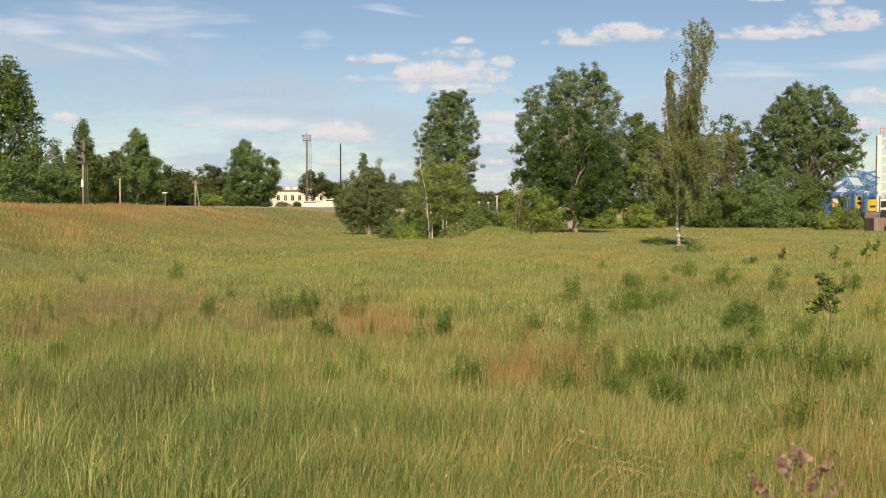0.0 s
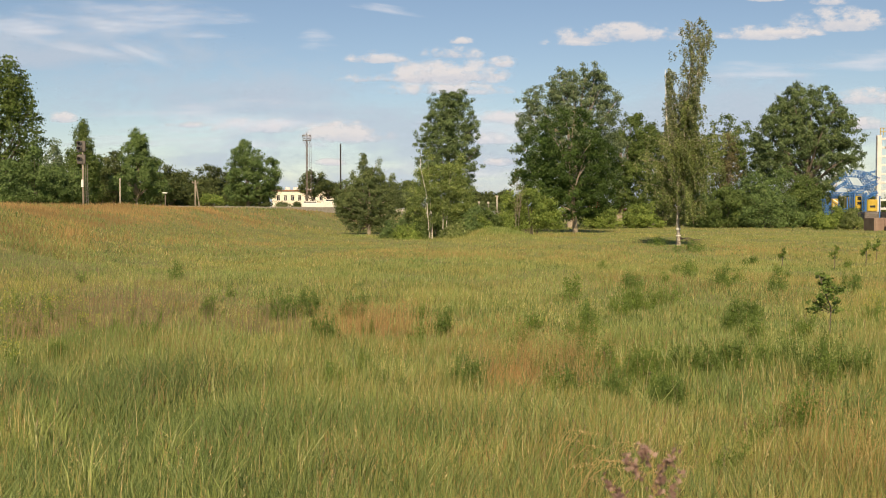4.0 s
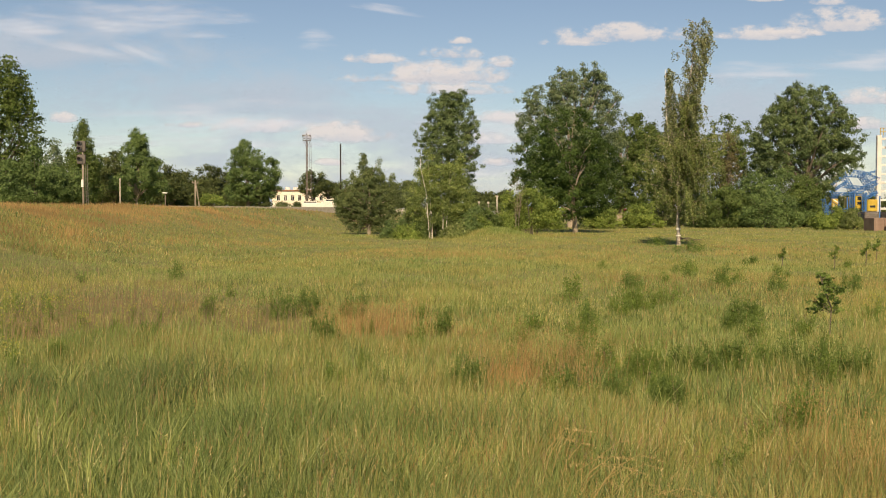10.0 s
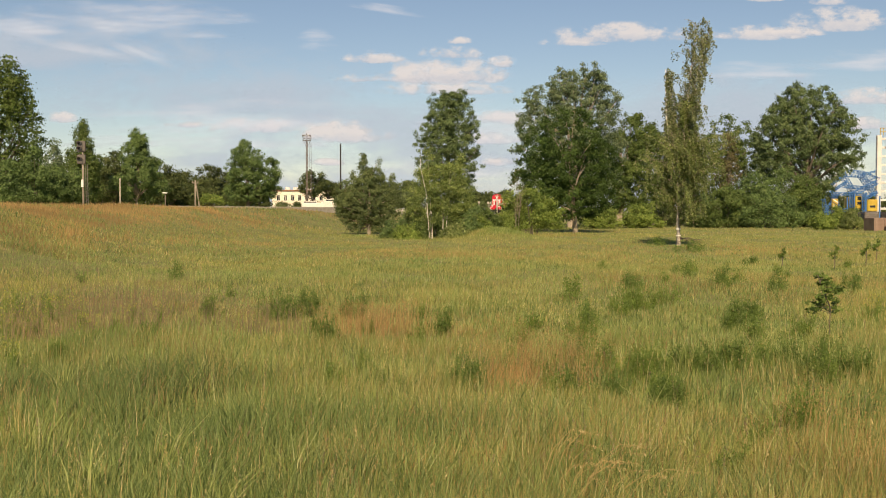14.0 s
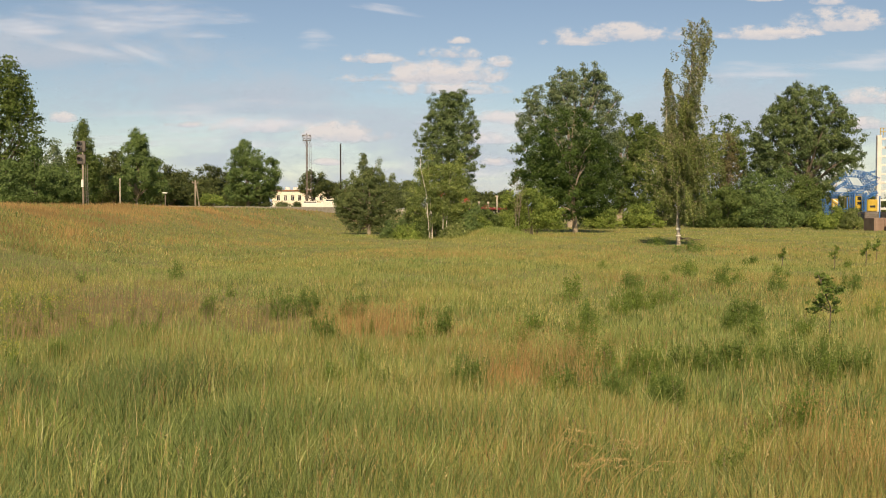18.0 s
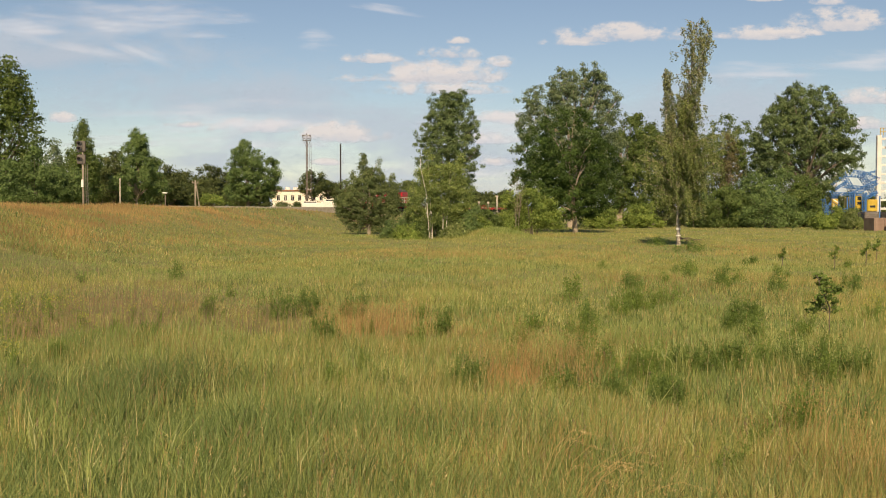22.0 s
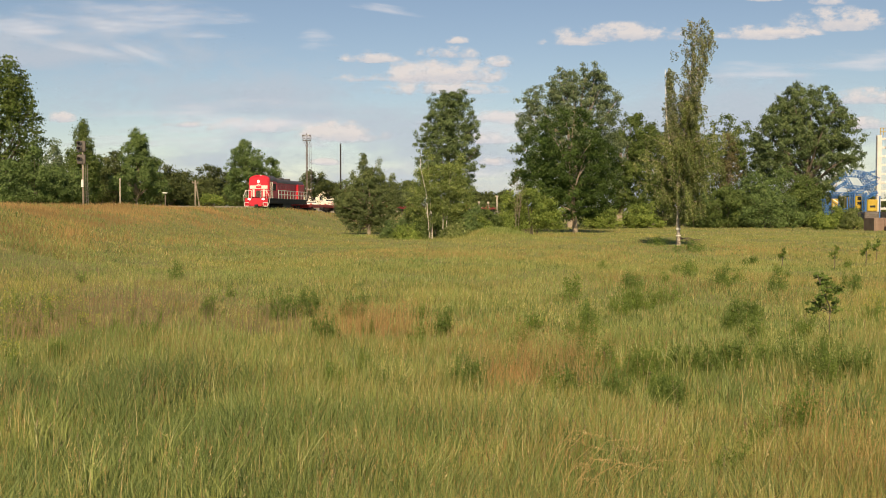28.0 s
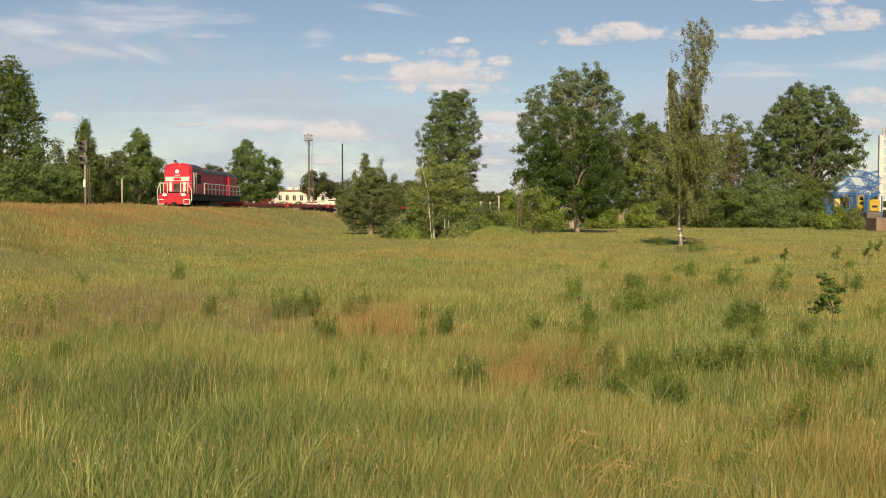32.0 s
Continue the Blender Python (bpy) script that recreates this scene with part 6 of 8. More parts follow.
    # cab with an open side door
    for s in (-1, 1):
        bm = B()
        box(bm, 5.25, s * 1.29, 2.32, 1.7, 0.06, 0.96)
        box(bm, 5.25, s * 1.29, 3.80, 1.7, 0.06, 0.32)
        for xx in (4.47, 6.03):
            box(bm, xx, s * 1.29, 3.22, 0.14, 0.06, 0.84)
        part("cab_side", bm, RED, top)
        # Black sheet stands in for the shaded cab behind the open window.
        bm = B()
        box(bm, 5.25, s * 1.27, 3.22, 1.42, 0.02, 0.84)
        part("cab_window", bm, BLACK, top, "black sheet for the dark cab inside an open window")
        bm = B()
        for xx in (6.13, 6.72):
            rod(bm, (xx, s * 1.37, 1.84), (xx, s * 1.37, 3.8), 0.05, seg=6)
        for zz in (2.3, 2.85):
            rod(bm, (6.13, s * 1.37, zz), (6.72, s * 1.37, zz), 0.03, seg=6)
        part("door_rail", bm, WHITE, top, "white grab rails beside an open doorway")
    bm = B()
    box(bm, 4.42, 0, 2.85, 0.06, 2.5, 2.0)
    box(bm, 6.73, 0, 2.85, 0.03, 2.46, 2.0)
    part("cab_bulkhead", bm, BLACK, top)
    bm = B()
    arch(bm, 4.2, 6.74, 2.66, 3.93, 3.97, 0.70)
    part("cab_roof", bm, ROOF_GREY, top, "black cab roof")
    # engine hood
    bm = B()
    box(bm, 0.05, 0, 2.84, 8.7, 2.2, 1.98, 0.03)
    hood = part("hood", bm, RED, top, "red engine hood")
    for k in range(7):
        for s in (-1, 1):
            bm = B()
            box(bm, 3.6 - k * 1.15, s * 1.115, 2.8, 1.02, 0.03, 1.5, 0.01)
            part("hood_door", bm, RED, hood)
    bm = B()
    arch(bm, -7.4, 4.3, 2.4, 3.80, 3.86, 0.52)
    part("hood_roof", bm, ROOF_GREY, top, "black rounded hood roof")
    bm = B()
    box(bm, -5.75, 0, 2.84, 3.0, 2.7, 1.98, 0.04)
    rear = part("rear_hood", bm, RED, top)
    for s in (-1, 1):
        for k in range(2):
            bm = B()
            box(bm, -5.1 - k * 1.3, s * 1.36, 2.9, 1.1, 0.03, 1.5, 0.01)
            part("radiator_grille", bm, RED_DULL, rear)
    for xx, w in ((2.6, 0.9), (-0.8, 1.3), (-3.6, 0.6)):
        bm = B()
        box(bm, xx, 0, 4.42, w, 0.8, 0.3, 0.06)
        part("roof_vent", bm, ROOF_GREY, top)
    bm = B()
    rod(bm, (6.6, -0.4, 4.6), (6.6, -0.4, 4.82), 0.06, seg=8)
    rod(bm, (6.5, -0.4, 4.82), (6.95, -0.4, 4.86), 0.06, 0.11, seg=10)
    part("horn", bm, BLACK, top)
    for s in (-1, 1):
        bm = B()
        railing(bm, [(4.2, s * 1.5, 1.84), (-7.6, s * 1.5, 1.84)], 1.02, 0.046)
        part("side_railing", bm, WHITE, top, "white tubular railing")
    bm = B()
    railing(bm, [(-7.6, -1.5, 1.84), (-8.1, -1.4, 1.84), (-8.1, 1.4, 1.84), (-7.6, 1.5, 1.84)], 1.02, 0.046)
    part("rear_railing", bm, WHITE, top)
    # bowed white hand rails over the front platform
    for s in (-1, 1):
        bm = B()
        pts = [(8.28, s * 0.62, 2.78), (8.28, s * 1.32, 2.78), (8.2, s * 1.62, 2.15), (8.1, s * 1.62, 1.35), (8.2, s * 1.45, 0.9)]
        for a, b in zip(pts, pts[1:]):
            rod(bm, a, b, 0.04, seg=8)
        rod(bm, (8.28, s * 0.62, 2.78), (8.28, s * 0.62, 1.84), 0.04, seg=8)
        rod(bm, (8.28, s * 0.98, 2.78), (8.28, s * 0.98, 1.84), 0.03, seg=8)
        rod(bm, (8.28, s * 1.3, 2.78), (8.28, s * 1.3, 1.84), 0.035, seg=8)
        rod(bm, (8.28, s * 1.32, 2.78), (7.4, s * 1.42, 2.78), 0.035, seg=8)
        part("front_rail", bm, WHITE, top, "bowed white hand rail")
    # stretched to the length, width and height of this class
    for ob in top.children_recursive:
        for v in ob.data.vertices:
            high = max(0.0, v.co.z - 1.84)
            v.co = (9.13 - (8.3 - v.co.x) * 1.1, v.co.y * 0.93, v.co.z - high * 0.04)
    return top, bogie(top, 5.06, 3, 0.525) + bogie(top, -5.06, 3, 0.525)


def build_wagon():
    top = thing("flat_wagon", Matrix(), "empty red container flat wagon on black bogies", "wagon", "flat wagons")
    bm = B()
    for s in (-1, 1):
        box(bm, 0, s * 1.25, 1.08, 18.2, 0.2, 0.34, 0.02)
    box(bm, 0, 0, 1.0, 18.0, 0.6, 0.4, 0.02)
    part("frame", bm, RED_DULL, top)
    for k in range(9):
        bm = B()
        box(bm, -8.4 + k * 2.1, 0, 1.08, 0.3, 2.28, 0.34, 0.02)
        part("cross_beam", bm, RED_DULL, top)
    for s in (-1, 1):
        for k in range(6):
            bm = B()
            box(bm, -8.3 + k * 3.32, s * 1.38, 1.28, 0.3, 0.2, 0.22, 0.03)
            part("container_lock", bm, RED_DULL if k % 2 else CONCRETE, top)
        bm = B()
        box(bm, s * 9.05, 0, 1.04, 0.2, 2.8, 0.42, 0.03)
        part("end_beam", bm, RED_DULL, top)
        bm = B()
        railing(bm, [(s * 9.0, -1.3, 1.25), (s * 9.0, -0.5, 1.25)], 0.5, 0.02)
        part("hand_rail", bm, RED_DULL, top)
        bm = B()
        box(bm, s * 9.4, 0, 0.95, 0.5, 0.3, 0.28, 0.05)
        part("coupler", bm, BLACK, top)
    bm = B()
    box(bm, 0.5, 0.6, 0.7, 1.2, 0.5, 0.4, 0.06)
    part("brake_tank", bm, BLACK, top)
    bogie(top, 6.6, 2, 0.475)
    bogie(top, -6.6, 2, 0.475)
    return top


LOCO, LOCO_WHEELS = build_loco()
WAGONS = [build_wagon()]
for _ in range(5):
    WAGONS.append(copy_thing(WAGONS[0], Matrix()))

# ---- meadow ----


def scatter(count, near, far, power=1.0, wide=0.5):
    """Random places over the meadow before the camera, thinning with distance."""
    u = RNG.uniform(0, 1, count)
    y = near * (far / near) ** (u ** power)
    x = RNG.uniform(-wide, wide, count) * (y + 1.5)
    return x, y


def blades(name, x, y, h, w, material, label, bend=0.55, wind=(0.07, 0.04), kind="stuff", z=None):
    """Narrow curved grass blades standing at the given places."""
    n = len(x)
    z = ground(x, y) - 0.03 if z is None else z
    ang = RNG.uniform(0, math.tau, n)
    lean = RNG.uniform(0.05, bend, n) * h
    dx = np.cos(ang) * lean + wind[0] * h * RNG.uniform(0.3, 1, n)
    dy = np.sin(ang) * lean + wind[1] * h
    face = RNG.uniform(-0.9, 0.9, n)
    sx, sy = np.cos(face) * w / 2, np.sin(face) * w / 2
    p = lambda fx, fz, side: np.stack([x + dx * fx + sx * side, y + dy * fx + sy * side, z + h * fz], 1)
    if w.mean() > 0.0092 or (w.mean() > 0.0068 and y.mean() > 15):
        v = np.stack([p(0, 0, -1.2), p(0, 0, 1.2), p(0.7, 0.97, 0.0)], 1).reshape(-1, 3)
        return tagged(array_mesh(name, v, np.arange(n * 3).reshape(-1, 3), material), label, "grass", kind=kind)
    v = np.stack([p(0, 0, -0.9), p(0, 0, 0.9), p(0.28, 0.55, 0.8), p(0.28, 0.55, -0.8), p(0.95, 0.96, 0.0)], 1).reshape(-1, 3)
    i = np.arange(n)[:, None] * 5
    f = np.concatenate([i + np.array([[0, 1, 2]]), i + np.array([[0, 2, 3]]), i + np.array([[3, 2, 4]])], 0)
    return tagged(array_mesh(name, v, f, material), label, "grass", kind=kind)


def patchy(x, y, scale, seed, low, high):
    """0 to 1 in soft drifts: smooth lattice noise in two octaves."""
    def lattice(u, v, k):
        i, j = np.floor(u), np.floor(v)
        fu, fv = u - i, v - j
        fu, fv = fu * fu * (3 - 2 * fu), fv * fv * (3 - 2 * fv)

        def corner(a, b):
            q = np.sin(a * 127.1 + b * 311.7 + k * 74.7) * 43758.5453
            return (q - np.floor(q)) * 2 - 1

        low_row = corner(i, j) * (1 - fu) + corner(i + 1, j) * fu
        high_row = corner(i, j + 1) * (1 - fu) + corner(i + 1, j + 1) * fu
        return low_row * (1 - fv) + high_row * fv

    u, v = x * scale + seed, y * scale * 0.6 + seed * 1.7
    return smooth(low, high, 0.62 * lattice(u, v, seed) + 0.3 * lattice(u * 2.3, v * 2.3, seed + 5))


# red-brown drifts: x, y, half width, half depth, strength
RED_DRIFTS = [(-1.0, 14.4, 0.8, 1.2, 0.7), (0.65, 9.6, 0.42, 1.0, 0.85), (1.44, 9.3, 0.3, 0.9, 0.8), (1.54, 7.9, 0.3, 0.5, 0.4), (2.15, 7.7, 0.35, 0.6, 0.45), (2.45, 6.3, 0.4, 0.6, 0.5), (0.3, 15.0, 1.3, 2.0, 0.4), (2.3, 12.6, 1.2, 0.9, 0.3), (-20.0, 84, 2.4, 3.0, 1.0),
              (12, 48, 9, 7, 0.55), (-5.0, 19.0, 2.2, 3.0, 0.4), (1.5, 40, 8, 5, 0.45), (7, 24, 5, 5, 0.35), (-3.4, 13.5, 0.9, 1.4, 0.3), (22, 44, 6, 6, 0.5), (-5.5, 14.0, 2.5, 2.5, 0.25), (-2.8, 12.0, 2.0, 1.5, 0.2)]
# lush drifts; those near left are strengthened to carry passing cloud shade too
LUSH_SHADE_DRIFTS = [(-3.7, 9.3, 1.2, 1.2, 0.9), (-2.7, 8.7, 1.1, 1.0, 1.0), (-1.6, 5.7, 1.5, 0.9, 0.75), (-1.8, 7.2, 1.3, 1.0, 0.85), (-2.6, 6.4, 0.9, 0.8, 0.75), (-4.6, 12.0, 1.2, 1.4, 0.5), (0.5, 5.3, 1.2, 0.6, 0.45), (-11, 27, 3, 4, 0.5), (-12, 96, 5, 12, 0.8), (-18, 100, 5, 9, 0.95), (-15.5, 92, 3, 3, 0.6), (0.3, 7.0, 1.0, 0.8, 0.4), (3.4, 13.0, 1.0, 1.0, 0.6), (5.0, 22.0, 2.0, 3.0, 0.4), (-1.6, 29, 4, 5, 0.35)]


def drift(x, y, spots):
    s = np.zeros(len(x))
    for cx, cy, rx, ry, k in spots:
        s = np.maximum(s, k * np.exp(-(((x - cx) / rx) ** 2 + ((y - cy) / ry) ** 2)))
    return s


def meadow_mask(x, y):
    """Where grass grows: the meadow and the bank, not the track."""
    return track_offset(x, y) > 2.6


def grow():
    # fine near grass, coarser with distance
    for near, far, count, h0, h1, w in ((4.2, 13, 265000, 0.12, 0.36, 0.0056), (12, 32, 210000, 0.08, 0.20, 0.011), (30, 75, 250000, 0.07, 0.18, 0.020), (70, 175, 130000, 0.08, 0.20, 0.034)):
        x, y = scatter(count, near, far)
        keep = meadow_mask(x, y)
        x, y = x[keep], y[keep]
        red, lush = drift(x, y, RED_DRIFTS), drift(x, y, LUSH_SHADE_DRIFTS)
        off = track_offset(x, y)
        brow = smooth(17, 8.5, off) * (1 - smooth(112, 135, y)) * (y > 30)
        red = np.maximum(red, 0.95 * brow) * (1 - 0.85 * lush * (y > 60))
        pick = RNG.uniform(0, 1, len(x))
        clump = patchy(x, y, 0.9, 3.0, -0.3, 0.45)
        mottle = patchy(x, y, 0.42, 21.0, -0.25, 0.4)
        broad = patchy(x, y, 0.13, 8.0, -0.1, 0.5)
        fresh = patchy(x, y, 0.09, 40.0, -0.1, 0.4)
        slope = smooth(34, 14, off) * (y > 30) * (x < 0)
        red = np.maximum(red, broad * (0.35 + 0.65 * mottle) * (0.24 + 0.4 * slope)) * (0.5 + 0.8 * clump)
        lush = np.maximum(lush, np.maximum(0.34 * (1 - clump) * (1 - 0.5 * mottle), np.maximum(0.2 * slope * clump * (1 - mottle), 0.35 * fresh * (1 - mottle))))
        isred = pick < red
        islush = ~isred & (pick > 1 - lush)
        straw = ~isred & ~islush & (RNG.uniform(0, 1, len(x)) < 0.03)
        green = ~(isred | islush | straw)
        h = (h0 + (h1 - h0) * RNG.uniform(0, 1, len(x)) ** 1.6) * (0.62 + 0.5 * clump + 0.22 * mottle) * (1 + 0.7 * brow)
        ww = w * RNG.uniform(0.7, 1.4, len(x))
        ripe = green & (RNG.uniform(0, 1, len(x)) < np.maximum(smooth(9, 34, y) * 0.75, 0.25 * smooth(-0.08, 0.16, x / y)) * (1 - 0.7 * slope) * (0.45 + 0.75 * mottle))
        green = green & ~ripe
        blades("meadow_grass", x[green], y[green], h[green], ww[green], GRASS, "tall green meadow grass", bend=0.38 if far < 20 else 1.1)
        blades("flowering_grass", x[ripe], y[ripe], h[ripe] * 1.06, ww[ripe], GRASS_TOP, "yellow-green flowering meadow grass", bend=0.6 if far < 20 else 1.0)
        blades("lush_grass", x[islush], y[islush], h[islush] * 1.08, ww[islush] * 1.25, GRASS_LUSH, "darker lush grass tufts", bend=0.7 if far < 20 else 1.1)
        blades("reddish_grass", x[isred], y[isred], h[isred] * 0.98, ww[isred] * 0.8, GRASS_RED if far < 20 else GRASS_RUST, "reddish-brown flowering grass", bend=0.4 if far < 20 else 0.9)
        blades("straw_grass", x[straw], y[straw], h[straw] * 1.12, ww[straw] * 0.8, GRASS_STRAW, "dry straw-coloured grass stalks", bend=0.3)
    # meadow outside the view, coarser
    n = 80000
    u = RNG.uniform(0, 1, n) ** 1.5
    ang = RNG.uniform(0, math.tau, n)
    x, y = 95 * u * np.cos(ang), 95 * u * np.sin(ang) + 18
    keep = meadow_mask(x, y) & ((np.abs(x) > 0.46 * y + 0.6) | (y < 4.4)) & (np.hypot(x, y) > 0.7)
    x, y = x[keep], y[keep]
    blades("meadow_grass", x, y, RNG.uniform(0.2, 0.42, len(x)), 0.012 + 0.0006 * np.hypot(x, y), GRASS_TOP, "tall green meadow grass at the meadow's sides", bend=0.5)
    # short grass over the mound
    n = 9000
    x, y = 3.5 + RNG.normal(0, 1.7, n), 63.6 + RNG.normal(0, 1.9, n)
    blades("mound_grass", x, y, RNG.uniform(0.12, 0.3, n), np.full(n, 0.014), GRASS, "short fresh grass on a low mound", bend=0.6)
    # seed heads: narrow spikes on stalks
    for near, far, count, mat, label in ((4.6, 22, 420, GRASS_STRAW, "pale grass seed heads on stalks"), (5, 30, 600, GRASS_PURPLE, "dull purple grass panicles")):
        x, y = scatter(count, near, far)
        keep = meadow_mask(x, y)
        x, y = x[keep], y[keep]
        h = RNG.uniform(0.36, 0.55, len(x))
        blades("seed_stalks", x, y, h, np.full(len(x), 0.0032), GRASS_STRAW, "thin stalks of flowering grass", bend=0.2)
        top = ground(x, y) + h * 0.78
        v = []
        n = len(x)
        lean = RNG.normal(0, 0.25, (n, 2)) + (0.1, 0)
        for k in range(14):
            t = k / 13
            c = np.stack([x + 0.05 * h + lean[:, 0] * t * 0.12 + RNG.normal(0, 0.004, n), y + lean[:, 1] * t * 0.12, top + t * 0.12], 1)
            v.append(c)
        c = np.stack(v, 1).reshape(-1, 3)
        lv, lf = leaf_cloud(c, 0.015, -0.9, slim=0.16)
        tagged(array_mesh("seed_heads", lv, lf, mat), label, "grass", kind="stuff")


grow()


def panicles(name, cx, cy, rx, ry, count, material, label):
    """A drift of loose flowering panicles above the grass."""
    x, y = cx + RNG.normal(0, rx, count), cy + RNG.normal(0, ry, count)
    keep = meadow_mask(x, y) & (y > 4.5)
    x, y = x[keep], y[keep]
    n = len(x)
    h = RNG.uniform(0.36, 0.55, n)
    blades(name, x, y, h, np.full(n, 0.004), material, label, bend=0.2)
    z = ground(x, y) + h * 0.9
    c = np.repeat(np.stack([x + 0.05 * h, y, z], 1), 12, 0) + RNG.normal(size=(n * 12, 3)) * (0.014, 0.014, 0.05)
    v, f = leaf_cloud(c, 0.016, -0.8, slim=0.14, simple=True)
    tagged(array_mesh(name, v, f, material), label, "grass", kind="stuff")


panicles("purple_grass", -5.3, 17.0, 0.9, 1.6, 600, GRASS_PURPLE, "drift of dull purple flowering grass")
panicles("purple_grass", -9.5, 24.0, 2.6, 4.0, 700, GRASS_PURPLE, "drift of dull purple flowering grass")
panicles("purple_grass", -4.3, 13.8, 0.5, 0.5, 260, GRASS_PURPLE, "drift of dull purple flowering grass")
panicles("purple_grass", -2.7, 14.2, 0.55, 0.5, 260, GRASS_PURPLE, "drift of dull purple flowering grass")
panicles("purple_grass", -5.4, 13.2, 0.4, 0.5, 220, GRASS_PURPLE, "drift of dull purple flowering grass")
panicles("red_grass", -1.0, 14.4, 0.42, 0.9, 600, GRASS_RED, "patch of rust-red flowering grass")
panicles("red_grass", 1.0, 10.2, 0.36, 0.6, 300, GRASS_RED, "patch of rust-red flowering grass")
panicles("red_grass", 2.6, 6.8, 0.3, 0.6, 130, GRASS_RED, "patch of rust-red flowering grass")


def tuft(x, y, seed, material, label):
    """A loose tuft of long grass that the wind moves."""
    rng = np.random.default_rng(seed)
    top = thing("grass_tuft", Matrix.Translation((x, y, land(x, y) - 0.03)), label, "grass tuft", "wind-blown tufts")
    n = 46
    r = rng.uniform(0, 0.16, n)
    a = rng.uniform(0, math.tau, n)
    bx, by = r * np.cos(a), r * np.sin(a)
    ob = blades("blade_spray", bx, by, rng.uniform(0.28, 0.5, n), rng.uniform(0.005, 0.008, n), material, "long green blades", bend=0.9, z=np.zeros(n))
    ob.parent = top
    del ob["category"]
    return top


TUFTS = []
for k in range(44):
    ty = 5.2 * 1.022 ** k
    tx = ((k * 0.618) % 1 - 0.5) * 0.84 * ty
    TUFTS.append(tuft(tx, ty, 600 + k, GRASS_LUSH if k % 3 == 0 else GRASS, "loose tuft of long meadow grass in the wind"))

# ---- weeds and saplings ----


def weed(name, x, y, w, h, label, leaf="shrub", stems=9, size=0.045, seed=1, per=60, category="plant"):
    """A herb or sapling: several thin stems with leaves all along."""
    rng = np.random.default_rng(seed)
    top = thing(name, Matrix.Translation((x, y, land(x, y) - 0.02)), label, category)
    per = int(per * (0.78 if y < 19 else 0.36))
    h *= 1.06 if y < 14 else 1.0
    bm, pts = B(), []
    for k in range(stems):
        a = rng.uniform(0, math.tau)
        r = w / 2 * rng.uniform(0.0, 1.15) ** 0.8 if stems > 1 else 0.0
        foot = Vector((r * 0.85 * math.cos(a), r * 0.85 * math.sin(a), 0))
        tall = h * rng.uniform(0.5, 1.08) * (1 - 0.35 * min(1.0, 2 * r / max(w, 0.01)) ** 2)
        tip = foot + Vector((rng.normal(0.02, 0.05), rng.normal(0, 0.05), tall))
        mid = foot.lerp(tip, 0.5) + Vector((0.01, 0, h * 0.03))
        tube(bm, [foot, mid, tip], (0.005, 0.004, 0.002), 4)
        s = rng.uniform(0.3, 1.0, (per, 1))
        pts.append(np.array(foot)[None] * (1 - s) + np.array(tip)[None] * s + rng.normal(size=(per, 3)) * (1.1 * size + 0.012) * (1.3 - s * 0.6))
    part("stem", bm, LEAF[leaf], top)
    c = np.concatenate(pts)
    c[:, 2] = np.maximum(c[:, 2], 0.05)
    v, f = leaf_cloud(c, size * 1.35, slim=0.22, simple=True)
    ob = array_mesh("foliage", v, f, LEAF[leaf])
    ob.parent = top
    tagged(ob, kind="stuff")
    return top


def sapling(name, x, y, h, w, label, leaf="oak", seed=1, size=0.06, tiers=7, lean=0.0):
    """A small tree: one stem with tiers of spreading twigs."""
    rng = np.random.default_rng(seed)
    top = thing(name, Matrix.Translation((x, y, land(x, y) - 0.02)), label, "sapling")
    bm, pts = B(), []
    tube(bm, [Vector((0, 0, 0)), Vector((0.01, 0, h * 0.5)), Vector((lean, 0.01, h * 0.97))], (0.014, 0.010, 0.004), 6)
    for k in range(tiers * 4):
        t = 0.45 + 0.55 * ((k * 0.37) % 1.0) ** 1.1
        a = k * 2.4 + rng.uniform(0, 1.2)
        r = w / 2 * (1.4 - 1.05 * t) * rng.uniform(0.45, 1.15)
        p0 = Vector((lean * max(0.0, 2 * t - 1), 0, h * t * 0.95))
        p1 = p0 + Vector((r * math.cos(a), r * math.sin(a), (rng.uniform(-0.15, 0.45)) * r + 0.02))
        tube(bm, [p0, p0.lerp(p1, 0.5) + Vector((0, 0, 0.02)), p1], (0.004, 0.003, 0.0015), 4)
        n = 26
        s = rng.uniform(0.5, 1.12, (n, 1))
        pts.append(np.array(p0)[None] * (1 - s) + np.array(p1)[None] * s + rng.normal(size=(n, 3)) * (0.026, 0.026, 0.018))
    part("stem", bm, BARK, top)
    v, f = leaf_cloud(np.concatenate(pts), size)
    ob = array_mesh("leaves", v, f, LEAF[leaf])
    ob.parent = top
    return top


def flowers(x, y, w, h, seed):
    """A stand of yellow-flowered stalks."""
    top = weed("yellow_flowers", x, y, w, h, "yellow-flowering herb stalks in the grass", leaf="herb", stems=12, size=0.022, seed=seed, per=26, category="wildflower")
    rng = np.random.default_rng(seed + 1)
    c = np.stack([rng.uniform(-w / 2, w / 2, 90), rng.uniform(-w / 3, w / 3, 90), h * rng.uniform(0.55, 1.0, 90)], 1)
    v, f = leaf_cloud(c, 0.016)
    ob = array_mesh("bloom", v, f, FLOWER)
    ob.parent = top
    tagged(ob, kind="stuff")


